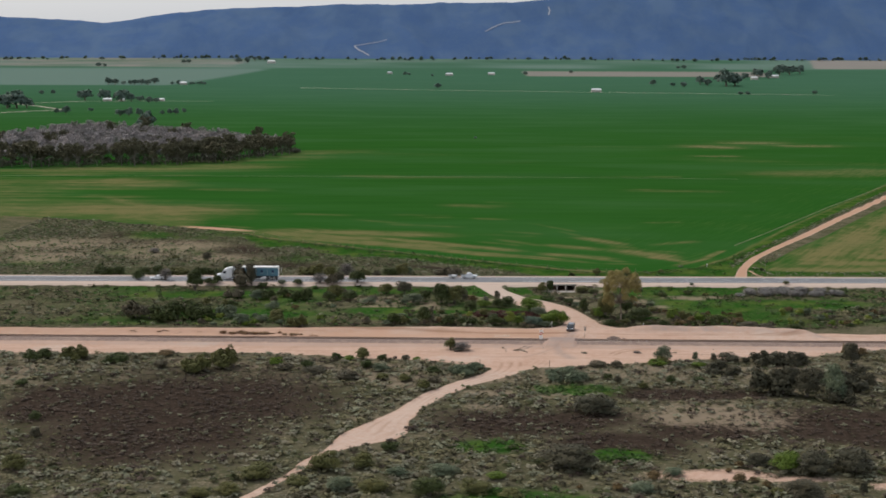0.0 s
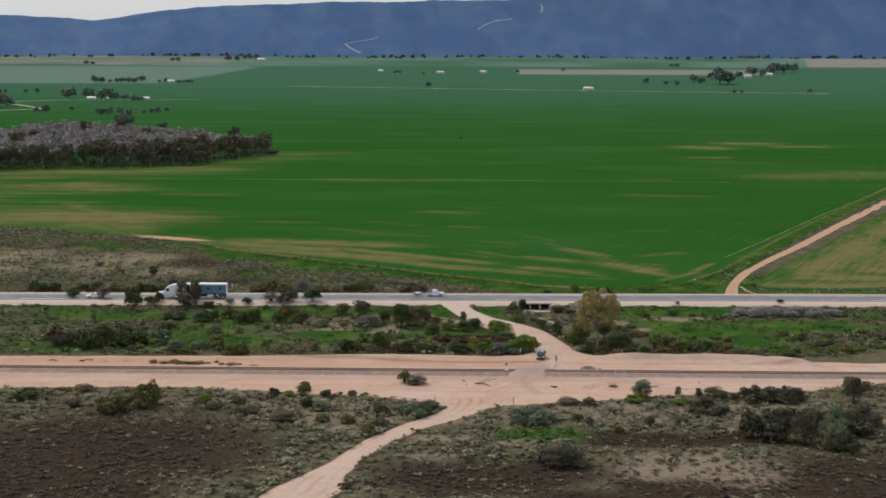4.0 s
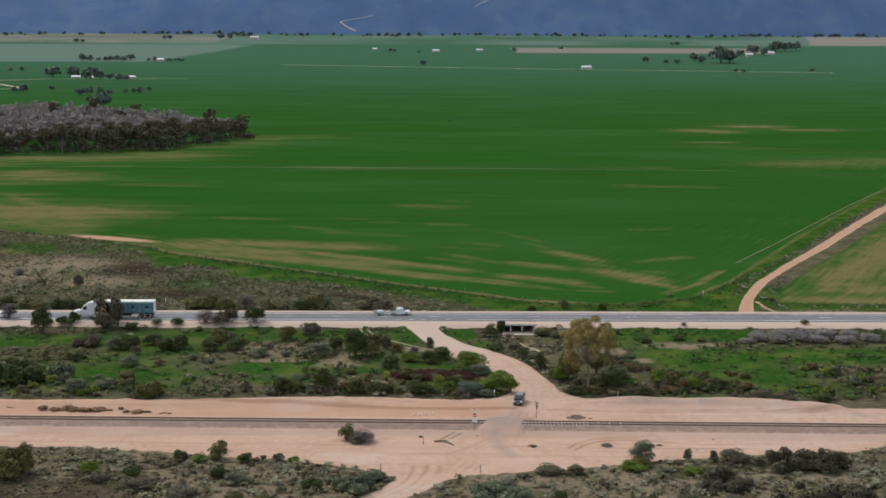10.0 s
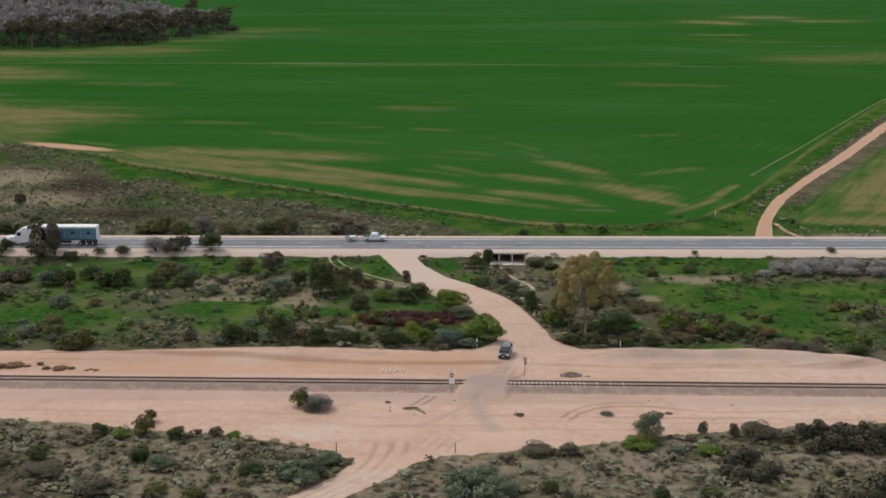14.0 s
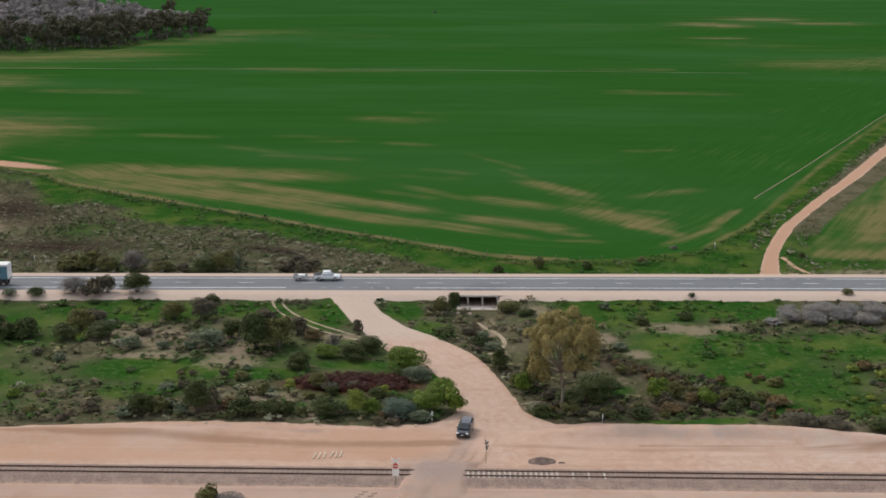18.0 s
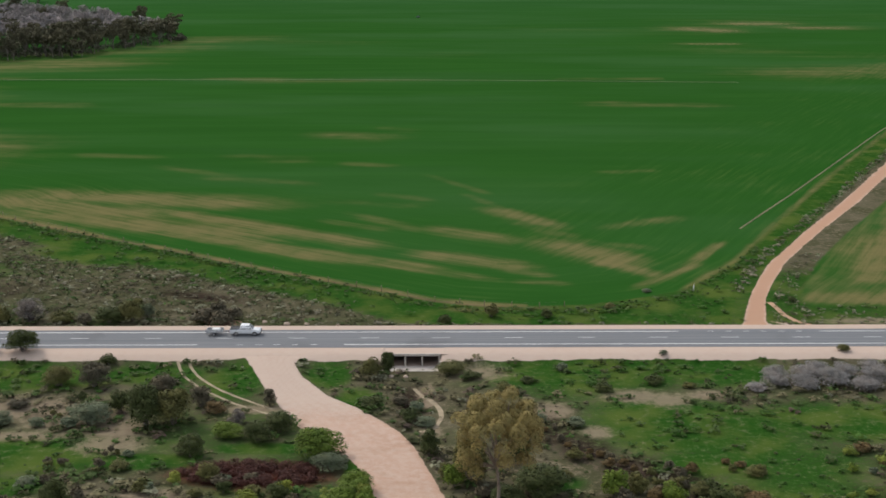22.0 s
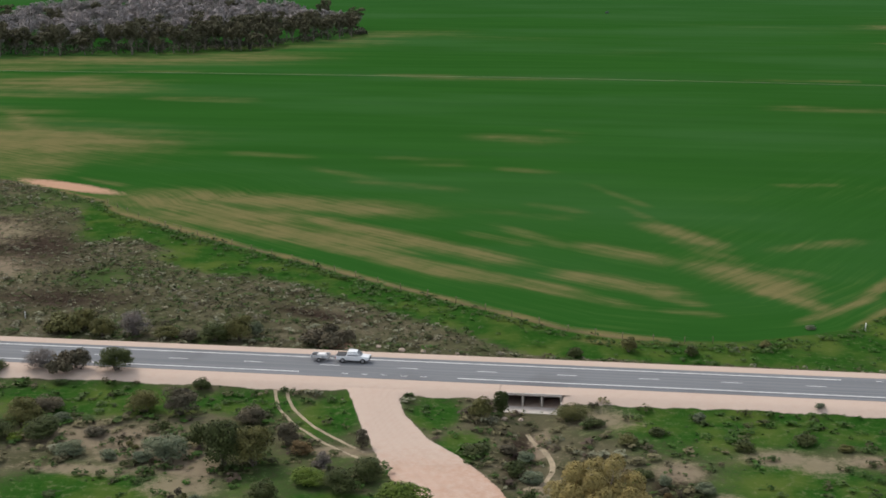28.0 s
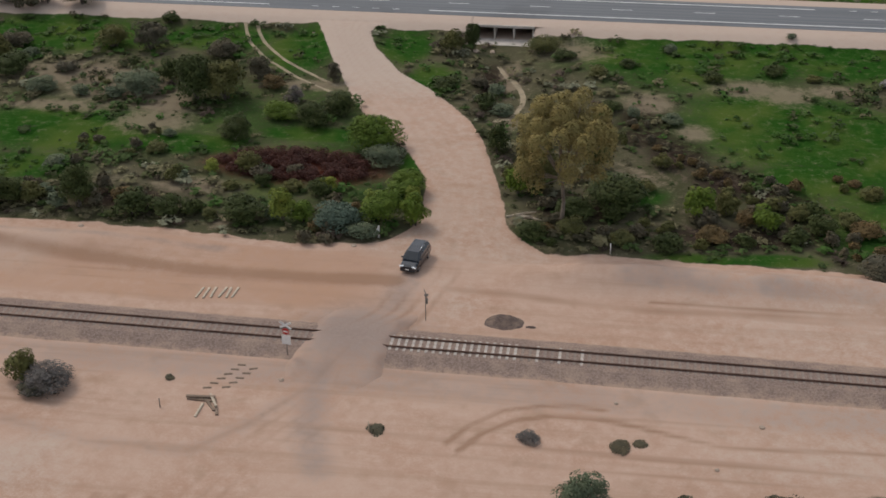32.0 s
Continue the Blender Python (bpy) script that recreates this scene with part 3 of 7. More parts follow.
# sandy streaks in the wheat: both ends, half width, strength
BARE_STROKES = [(-81.8, 116.2, -53.0, 103.7, 5.4, 1.0), (-73.1, 124.3, -30.3, 116.1, 5.5, 0.9), (-69.8, 101.5, -25.8, 81.6, 4.4, 1.0), (-34.8, 99.9, 1.5, 74.9, 2.7, 0.95), (-41.4, 84.9, -3.5, 60.4, 2.1, 0.95), (-14.2, 70.5, 16.9, 52.4, 1.7, 0.85), (-3.5, 60.4, 27.6, 43.9, 1.4, 0.8), (6.2, 99.3, 17.0, 87.0, 2.0, 0.5), (26.6, 83.1, 38.1, 74.8, 2.8, 0.7), (24.0, 59.5, 36.8, 52.9, 2.6, 1.0), (39.8, 103.6, 49.0, 91.1, 2.7, 0.85), (33.5, 121.0, 42.2, 103.9, 1.4, 0.5), (44.3, 90.5, 51.8, 79.0, 2.4, 0.5), (51.1, 67.4, 59.9, 57.9, 4.1, 1.0), (58.5, 53.7, 65.5, 45.1, 2.2, 1.0), (64.6, 37.8, 75.1, 50.0, 1.0, 1.0)]
BARE_STROKES += [(75.4, 52.0, 83.9, 67.2, 0.6, 1.0), (65.1, 88.0, 78.7, 94.9, 2.2, 0.55), (38.8, 47.3, 43.7, 44.1, 1.6, 0.6), (40.6, 38.3, 46.4, 37.2, 1.4, 0.6), (28.3, 20.1, 42.8, 20.4, 0.6, 0.6), (-211.9, 337.5, -203.9, 358.9, 10.3, 0.8), (-168.0, 231.6, -145.0, 210.1, 5.4, 1.0), (-183.8, 256.8, -155.3, 220.7, 2.3, 0.8), (-148.0, 221.6, -130.1, 200.8, 2.2, 0.5), (-140.8, 306.0, -117.9, 303.8, 6.3, 0.6), (-109.7, 142.3, -97.9, 135.9, 1.5, 0.6), (-7.3, 227.5, 3.7, 223.2, 6.1, 0.55), (7.9, 241.2, 15.4, 236.1, 3.8, 0.4), (-77.9, 186.5, -63.6, 183.4, 3.5, 0.5), (-32.1, 182.7, -18.7, 179.7, 4.3, 0.45)]
BARE_STROKES += [(1.3, 170.6, 9.1, 168.1, 2.4, 0.5), (-33.6, 148.0, -15.1, 142.6, 2.8, 0.45), (-53.0, 166.3, -34.4, 151.9, 2.2, 0.4), (95.8, 306.6, 124.8, 302.7, 5.4, 0.6), (73.8, 157.7, 82.4, 158.8, 2.3, 0.45), (12.0, 124.8, 20.4, 119.3, 2.1, 0.45), (24.9, 147.7, 34.8, 131.0, 1.4, 0.45), (-85.0, 105.9, -60.4, 85.2, 1.8, 0.8), (-0.7, 116.6, 15.5, 112.4, 2.9, 0.4), (55.8, 72.4, 66.1, 67.1, 2.1, 0.5), (-0.6, 92.8, 9.8, 86.1, 1.7, 0.5)]
BARE_STROKES += [(-114.6, 604.8, -90.6, 622.8, 19.3, 0.75), (-87.5, 589.8, -27.3, 592.6, 10.7, 0.5), (-49.1, 386.8, -15.7, 388.0, 6.5, 0.5), (-9.6, 391.5, 18.0, 392.4, 4.9, 0.45), (28.4, 511.9, 39.1, 512.3, 11.2, 0.4), (-139.9, 300.4, -118.6, 301.1, 5.1, 0.4), (200.5, 419.4, 259.7, 436.0, 19.3, 0.6), (202.9, 699.2, 215.6, 686.8, 19.8, 0.75), (247.3, 749.9, 263.5, 750.8, 21.7, 0.75), (280.0, 709.9, 300.2, 710.9, 16.8, 0.7), (181.6, 581.2, 197.2, 581.9, 10.4, 0.7), (99.9, 693.7, 197.4, 660.8, 25.4, 0.35)]
BARE_STROKES += [(236.7, 786.7, 347.8, 825.1, 34.9, 0.4), (196.0, 542.1, 281.5, 500.4, 23.4, 0.35), (-217.8, 335.6, -192.7, 336.4, 19.9, 0.8), (-177.2, 208.1, -145.7, 201.5, 20.2, 1.0), (-195.4, 265.2, -179.1, 261.2, 8.0, 0.5), (-136.3, 158.3, -127.5, 164.7, 3.0, 0.5), (-175.7, 516.8, -129.9, 547.0, 17.4, 0.6), (-248.5, 431.7, -163.7, 457.9, 19.5, 0.85), (-126.7, 187.8, -101.5, 171.7, 4.8, 0.35)]

gx = graded(-52, 66, 0.48, -2600, 2600, 1.012)
gy = np.concatenate([np.arange(-460, -300, 4.0), np.arange(-300, -232, 1.5), np.arange(-232, -124, 0.72), np.arange(-124, -8, 0.48), np.arange(-8, 30, 0.75), graded(30.6, 130, 1.2, 30.6, 4260, 1.03)])
GX, GY = np.meshgrid(gx, gy)
GZ = height(GX, GY)
COVER, TONE, WEAR = covers(GX, GY)
gd, gu = rounds(GX, GY)
# third value: painted haze growing with distance, plus the pale paddocks
PLOUGH_HAZE = np.stack([gu, gd, smooth(GY, 500, 3200) + far_pale(GX, GY)], -1)
NX, NY = len(gx), len(gy)


def owner(x, y):
    """Which piece of the ground a cell belongs to."""
    wob = vnoise(x, y, 5, 21) * 0.9 + vnoise(x, y, 1.7, 22) * 0.5
    who = np.zeros(x.shape, int)
    strip = y - along(FIELD_LOW, x)
    who[strip > 0] = 1
    past = x - along([(a, b) for a, _, b in FARM_ROAD], y)
    who[(past > 6) & (y > 20)] = 2
    who[(band(FARM_ROAD, x, y) > 0) & (y > 9)] = 3
    who[corridor(x, y) + wob > 0] = 4
    who[(band(GRAVEL, x, y) > 0) & (y < -8.5)] = 5
    who[(band(TRACK, x, y) + wob * 0.5 > 0) & (y < -116)] = 6
    return who


cx, cy = (gx[:-1] + gx[1:]) / 2, (gy[:-1] + gy[1:]) / 2
WHO = owner(*np.meshgrid(cx, cy))
PIECES = [
    ("ground", "uneven ground of dry earth, low scrub and grass", "ground"),
    ("crop_field", "wide green field of young wheat with bare sandy patches", "field"),
    ("crop_field", "thin green and tan field beyond the farm road", "field"),
    ("farm_road", "narrow orange dirt farm road beside the wheat", "dirt road"),
    ("rail_corridor", "pale pink sandy strip of bare earth along the railway", "dirt strip"),
    ("gravel_road", "curved pale gravel road leading to the level crossing", "gravel road"),
    ("sand_track", "narrow winding sand track through the low scrub", "track"),
]
ids = np.arange(NX * NY).reshape(NY, NX)
for k, (name, label, category) in enumerate(PIECES):
    jj, ii = np.nonzero(WHO == k)
    quads = np.stack([ids[jj, ii], ids[jj, ii + 1], ids[jj + 1, ii + 1], ids[jj + 1, ii]], -1)
    used, flat = np.unique(quads, return_inverse=True)
    me = bpy.data.meshes.new(name)
    me.vertices.add(len(used)), me.loops.add(quads.size), me.polygons.add(len(quads))
    me.vertices.foreach_set("co", np.stack([GX.ravel()[used], GY.ravel()[used], GZ.ravel()[used]], -1).astype(np.float32).ravel())
    me.loops.foreach_set("vertex_index", flat.astype(np.int32).ravel())
    me.polygons.foreach_set("loop_start", np.arange(0, quads.size, 4, dtype=np.int32))
    me.polygons.foreach_set("use_smooth", np.ones(len(quads), bool))
    for a, data in (("cover", COVER), ("tone", TONE), ("wear", WEAR)):
        me.attributes.new(a, "FLOAT_COLOR", "POINT").data.foreach_set("color", data.reshape(-1, 4)[used].astype(np.float32).ravel())
    me.attributes.new("plough", "FLOAT_VECTOR", "POINT").data.foreach_set("vector", PLOUGH_HAZE.reshape(-1, 3)[used].astype(np.float32).ravel())
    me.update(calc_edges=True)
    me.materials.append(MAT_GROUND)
    tagged(new(name, me), label, category, kind="structure")


# ---- helpers for things ----
def mesh(name, verts, faces, material, smooth_faces=False):
    me = bpy.data.meshes.new(name)
    me.from_pydata([tuple(v) for v in verts], [], [tuple(f) for f in faces])
    me.polygons.foreach_set("use_smooth", np.full(len(me.polygons), smooth_faces))
    if material:
        me.materials.append(material)
    me.update()
    return me


def quads_mesh(name, verts, material):
    """A mesh of loose quads, four vertices each, from an array."""
    v = np.asarray(verts, np.float32).reshape(-1, 3)
    me = bpy.data.meshes.new(name)
    n = len(v) // 4
    me.vertices.add(len(v)), me.loops.add(len(v)), me.polygons.add(n)
    me.vertices.foreach_set("co", v.ravel())
    me.loops.foreach_set("vertex_index", np.arange(len(v), dtype=np.int32))
    me.polygons.foreach_set("loop_start", np.arange(0, len(v), 4, dtype=np.int32))
    me.update(calc_edges=True)
    me.materials.append(material)
    return me


def thing(name, m, label, category, group="", kind=""):
    ob = new(name)
    ob.matrix_basis = m
    return tagged(ob, label, category, group, kind)


def part(name, data, parent, label="", m=None):
    ob = new(name, data)
    ob.parent = parent
    if m is not None:
        ob.matrix_basis = m
    return tagged(ob, label) if label else ob


def bm_mesh(name, bm, material, smooth_faces=False):
    me = bpy.data.meshes.new(name)
    bm.to_mesh(me)
    bm.free()
    me.materials.append(material)
    if smooth_faces:
        me.polygons.foreach_set("use_smooth", np.ones(len(me.polygons), bool))
    return me


def box(name, size, material, bevel=0.0, at=(0, 0, 0), taper=None):
    """A box with its base centre at `at`; bevelled, and tapered in x and y at the top."""
    bm = bmesh.new()
    bmesh.ops.create_cube(bm, size=1.0)
    for v in bm.verts:
        t = taper if taper and v.co.z > 0 else (1, 1)
        v.co = Vector((v.co.x * size[0] * t[0] + at[0], v.co.y * size[1] * t[1] + at[1], (v.co.z + 0.5) * size[2] + at[2]))
    if bevel:
        bmesh.ops.bevel(bm, geom=bm.edges[:], offset=bevel, segments=1, affect="EDGES")
    return bm_mesh(name, bm, material)


def rod(name, a, b, r, material, sides=8, r2=None):
    """A round bar from a to b."""
    a, b = Vector(a), Vector(b)
    bm = bmesh.new()
    bmesh.ops.create_cone(bm, cap_ends=True, segments=sides, radius1=r, radius2=r if r2 is None else r2, depth=(b - a).length)
    m = Matrix.Translation((a + b) / 2) @ (b - a).to_track_quat("Z", "Y").to_matrix().to_4x4()
    bmesh.ops.transform(bm, matrix=m, verts=bm.verts)
    return bm_mesh(name, bm, material, True)


def ribbon(name, xs, prof, material, z_of=None, y_of=None):
    """A strip along x with a cross profile of (y, z) points."""
    verts, faces, n = [], [], len(prof)
    for x in xs:
        y0 = float(y_of(x)) if y_of else 0.0
        verts += [(x, y0 + y, z) for y, z in prof]
    for i in range(len(xs) - 1):
        faces += [(i * n + j, (i + 1) * n + j, (i + 1) * n + j + 1, i * n + j + 1) for j in range(n - 1)]
    return mesh(name, verts, faces, material)


# ---- highway ----
def asphalt():
    k = Mat("asphalt", 0.85, 0, 0.3)
    n = k.noise(14, 3, 0.7)
    lane = k.noise(1.0, 3, 0.6, k.scaled(k.pos(), (0.01, 1.3, 1)))
    c = k.mix(k.step(lane, 0.35, 0.65), (0.122, 0.130, 0.141), (0.170, 0.179, 0.190))
    c = k.mix(k.step(n, 0.4, 0.75, 0, 0.5), c, (0.21, 0.21, 0.21))
    c = k.mix(k.step(k.noise(0.07, 3), 0.55, 0.7, 0, 0.45), c, (0.10, 0.10, 0.105))
    k.bump(n, 0.3, 0.02)
    return k.color(c)


MAT_ASPHALT = asphalt()
MAT_LINE = plain("road_paint", (0.72, 0.72, 0.70), 0.6, scale=0.8, vary=0.2)
road_x = np.arange(-700, 1001, 10.0)
tagged(new("road", ribbon("road", road_x, [(-5.0, -0.06), (-4.9, 0.0), (0, 0.06), (4.9, 0.0), (5.0, -0.06)], MAT_ASPHALT)), "two-lane grey asphalt highway with white line markings", "road", kind="structure")


def crown(y):
    return 0.06 * (1 - abs(y) / 4.9) + 0.014


lines = []
for side in (-1, 1):
    gaps = [(-9.5, 2.6)] if side < 0 else [(69, 84)]
    x = -600.0
    while x < 900:
        x1 = x + 8
        if not any(x1 > a and x < b for a, b in gaps):
            lines.append((x, x1, side * 3.45, 0.24))
        x = x1
    for a, b in gaps:
        for k in range(int((b - a) / 3) + 1):
            lines.append((a + 3 * k, a + 3 * k + 1, side * 3.45, 0.13))
verts = []
for x0, x1, y, w in lines:
    z = crown(y)
    verts += [(x0, y - w / 2, z), (x1, y - w / 2, z), (x1, y + w / 2, z), (x0, y + w / 2, z)]
tagged(new("edge_line", quads_mesh("edge_line", verts, MAT_LINE)), "white painted edge lines of the highway", "road marking", kind="structure")
dash = mesh("centre_dash", [(-1.5, -0.07, 0), (1.5, -0.07, 0), (1.5, 0.07, 0), (-1.5, 0.07, 0)], [(0, 1, 2, 3)], MAT_LINE)
for k in range(-25, 40):
    ob = tagged(new("centre_dash", dash), "short white painted dash on the road centreline", "road marking", "centre dashes", "structure")
    ob.location = (12 * k, 0, crown(0))

# ---- railway ----
def gravel_mat(name, a, b, scale=5.0, drift=False):
    k = Mat(name, 0.95, 0, 0.1)
    n, big = k.noise(scale, 2, 0.8), k.noise(0.5, 3)
    c = k.mix(k.step(n, 0.3, 0.7), a, b)
    c = k.mix(k.step(big, 0.4, 0.7, 0, 0.45), c, (0.42, 0.31, 0.235))
    if drift:
        sep = k.n.new("ShaderNodeSeparateXYZ")
        k.put(sep.inputs[0], k.pos())
        foot = k.math("ADD", sep.outputs[2], k.math("MULTIPLY", k.math("SUBTRACT", k.noise(1.4, 4), 0.5), 0.7))
        c = k.mix(k.step(foot, -1.25, -0.92, 0.8, 0), c, (0.45, 0.315, 0.235))
    k.bump(n, 0.8, 0.08)
    return k.color(c)


MAT_BALLAST = gravel_mat("ballast", (0.185, 0.132, 0.110), (0.310, 0.232, 0.196), drift=True)
MAT_RAIL = plain("rusty_rail", (0.155, 0.092, 0.068), 0.7, 0.3, 0.3, 3)
MAT_SLEEPER = plain("concrete_sleeper", (0.255, 0.205, 0.175), 0.9, 0, 0.25, 2, 0.3)
rail_x = np.arange(-420, 521, 6.0)
bed = tagged(new("rail_bed", ribbon("rail_bed", rail_x, [(-3.6, -1.25), (-1.75, -0.62), (-1.3, -0.60), (1.3, -0.60), (1.75, -0.62), (3.4, -1.25)], MAT_BALLAST, y_of=rail_y)), "low bank of grey brown ballast stones under the rails", "rail bed", kind="structure")
RAIL_PROFILE = [(-0.07, 0), (-0.07, 0.02), (-0.012, 0.035), (-0.012, 0.11), (-0.036, 0.125), (-0.036, 0.16), (0.036, 0.16), (0.036, 0.125), (0.012, 0.11), (0.012, 0.035), (0.07, 0.02), (0.07, 0)]
for side in (-0.7525, 0.7525):
    me = ribbon("rail", rail_x, [(y + side, z - 0.56) for y, z in RAIL_PROFILE], MAT_RAIL, y_of=rail_y)
    tagged(new("rail", me), "rusty brown steel rail of the single track", "rail", "rails", "structure")


# ---- shrubs: kind, x, y, width, height ----
SHRUBS = []
SHRUBS += [("rust", *s) for s in ((-82.6, -105.8, 4.7, 1.5), (4.4, -205, 1.4, 1.1), (10.7, -205.3, 2.3, 1.5), (17.4, -199.2, 2.7, 1.5), (30.6, -195.8, 1.4, 1), (31.3, -200.6, 2.7, 1.7), (33, -193, 2, 1.3), (33.6, -200.8, 1.9, 1), (35.2, -204, 1.9, 1.4), (44.5, -209.5, 2.4, 1), (80.1, -103.1, 7, 2.8),)]
SHRUBS += [("grey", *s) for s in ((-75.9, -57.2, 6.7, 3.2), (-71.2, -31.4, 4.1, 3.2), (-70.5, -67.2, 5.2, 3), (-66.6, -7.6, 2.5, 1.2), (-65.5, -64.1, 4.2, 2), (-64.8, -45.2, 4.5, 2.2), (-34.3, -206, 5.5, 2.4), (-31.2, -121.2, 4.5, 1.9), (-28, 15.8, 2.4, 2.5), (-25.5, -198.4, 4.3, 2), (-17.5, -197, 5.7, 2.1), (-12.7, -124.2, 6.9, 2.7), (-9.6, -120.1, 4.2, 2.1), (9.5, -129.2, 10.2, 3.5), (14.6, -205.9, 4.7, 1.7), (21.1, -197.2, 3.9, 1.4),)]
SHRUBS += [("grey", *s) for s in ((36.3, -115.9, 3.2, 1.2), (63.1, 30.6, 2.3, 0.8), (63.3, -147.1, 5.5, 6), (64.3, -140.4, 6.2, 7),)]
SHRUBS += [("olive", *s) for s in ((-109.9, 47.3, 3.6, 1.5), (-103.1, 14.6, 6.6, 2.4), (-102.5, -110.2, 6.8, 3.8), (-89.9, -195.7, 4.6, 3.1), (-72.5, -122.6, 7.7, 4.3), (-66.7, -117.6, 7.5, 5.5), (-61.9, -60.5, 4.2, 3.2), (-61.3, -63.6, 3.9, 2.4), (-60.1, 14.8, 7.3, 3.3), (-56.4, -209, 4.6, 1.7), (-55.4, -70.2, 5.9, 4), (-53.4, 13, 3.9, 2.8), (-52.2, -207, 5.6, 2), (-48.8, -198.3, 7.2, 2.6), (-48.8, -26.7, 5.3, 3.8), (-42.5, 13.5, 3.8, 1.8), (-41.4, -203.2, 4.7, 1.8), (-37.5, -194.7, 6.4, 3.4), (-36, -109.1, 3.9, 3.1), (-36, -104.7, 2.1, 2.3), (-31.4, -193.3, 4.9, 2.9), (-30.7, -129.5, 3, 1.4),)]
SHRUBS += [("olive", *s) for s in ((-30.5, -128.9, 3.4, 1.5), (-30.2, 14, 4.2, 3.7), (-28.8, -206.8, 5.5, 2.5), (-25.7, -130.4, 3.3, 1.8), (-21.6, -138.4, 3.1, 2), (-21.5, -137.6, 3.4, 2.3), (-12.6, -206.4, 6.4, 2.3), (-6.9, -209.2, 4.5, 1.6), (25.3, -136.3, 2.5, 1.7), (33, 16, 2.7, 2.3), (33.4, -112.2, 4.4, 2.0), (36, -207.6, 3.3, 1.3),)]
SHRUBS += [("dusk", *s) for s in ((40.1, -208, 7.1, 2.7),)]
SHRUBS += [("olive", *s) for s in ((54.9, 20.5, 2.1, 1), (88.8, -7.1, 2.6, 1.3),)]
SHRUBS += [("dusk", *s) for s in ((41.2, -109, 1.3, 1.5), (49.7, -207.4, 1.9, 2.4), (51.3, -140.9, 10.2, 6.2), (55.8, -124.4, 2.1, 1.5), (58, -143.8, 6.1, 6.7), (76.2, -114.1, 5.5, 5.8),)]
SHRUBS += [("ash", *s) for s in ((-99.5, -59.4, 9.4, 4.9), (-98.4, 42.3, 3.5, 3.6), (-92.6, -174.9, 2.4, 1.9), (-81.1, -118.7, 4.5, 2.2), (-78.4, -27.3, 7.2, 2.6), (-77.9, -7.6, 7.7, 6.1), (-52.5, -120.9, 4.1, 1.9), (-50.6, -6.5, 5.3, 3.9), (-46.1, -123.5, 6.1, 1.8), (-38.4, -128.7, 5.9, 2.3), (-38.4, 12.5, 2.8, 1.9), (-26, -110.1, 2.6, 1.5), (-19.4, -132.4, 3.3, 2), (-15.8, 13.9, 7.3, 2.6), (3.8, -193.4, 11.4, 4.5), (12.5, -156.7, 9.9, 4.1), (17.8, -116.4, 4.9, 1.6), (20.3, -131.7, 2, 1.8),)]
SHRUBS += [("ash", *s) for s in ((22.1, -116.3, 3.2, 1.8), (36.4, -192.2, 4.5, 2.3), (45, -196.7, 7.9, 4.2), (45.5, -110, 2, 2), (49.1, -110.1, 5.7, 2.4), (51.9, -195.4, 9, 4.4), (62.3, -72, 6, 2.2), (67.2, -72.3, 5, 1.8),)]
SHRUBS += [("dark", *s) for s in ((-124.7, 13, 8.3, 3), (-113.9, 15.4, 4.2, 2.1), (-112.2, -1.7, 4, 3.1), (-111.6, -109.9, 8.2, 3.1), (-109.6, 15.4, 4, 2.6), (-107.2, -135.6, 4, 1.7), (-96.1, -163.1, 2.9, 1.9), (-95.2, 14.4, 5.8, 3), (-92.7, -113, 6.7, 2.4), (-92.2, -14.4, 5.3, 6.4), (-91, -61.8, 10.6, 5.6), (-88.1, -7, 5.2, 2.2), (-88, 14.8, 6.6, 2.9), (-85.2, -209.1, 4.7, 2.3), (-83.5, -58.9, 10.6, 4.7), (-80.5, 13.4, 7.3, 2.6), (-72, -10.6, 3.2, 2.1), (-68.6, -29.9, 5.9, 3.3), (-64, -25.7, 4.8, 2.7), (-61.7, -7.4, 3, 1.4), (-57.9, -31.7, 7, 3.7), (-50, -32.4, 4.6, 2.8),)]
SHRUBS += [("dark", *s) for s in ((-48, -119, 3.5, 2.3), (-43.4, -5.5, 4.8, 3.4), (-42.2, -109.3, 2.6, 1.9), (-34.6, -118.7, 3.8, 2.3), (-34.3, 13.6, 4.7, 2.5), (-31.4, -110.6, 3.1, 1.8), (-27, -183.5, 4, 2), (-19.8, -208.1, 6.4, 3.1), (-19.6, -122.9, 4.1, 1.7),)]
SHRUBS += [("dark", *s) for s in ((18.6, -128.6, 2.4, 1.7), (24.5, 12.2, 2, 1.5), (24.7, 13.4, 2, 1.3), (32.1, -130.4, 2.8, 1.8), (38.4, -129.7, 3.4, 1.3), (42.8, 15.2, 2, 1.5), (73.8, -72.9, 5.1, 1.8),)]
SHRUBS += [("dusk", *s) for s in ((44.6, -123.3, 9.2, 2.8), (52.6, -112.3, 2.4, 1.5), (55.2, -116.6, 1.9, 1.2), (56.7, -113.3, 9, 3.5), (60.8, -131.7, 8.8, 4.2), (62.4, -113.4, 8.4, 3.4), (63.7, -148.2, 7.2, 4.3), (70, -136.3, 11.3, 4.8),)]
SHRUBS += [("dark", *s) for s in ((88.8, 24.1, 1.9, 1.2),)]
SHRUBS += [("green", *s) for s in ((-55.2, -117.1, 3.6, 2.6), (-39.3, -110.4, 3.1, 1.5), (-23.5, -110.9, 2.2, 1.3), (-8.7, -199.6, 3.8, 1.4), (31.8, -113.9, 5.2, 1.8), (40.9, -194.5, 7, 3.4), (41.1, -116, 4.1, 1.6),)]
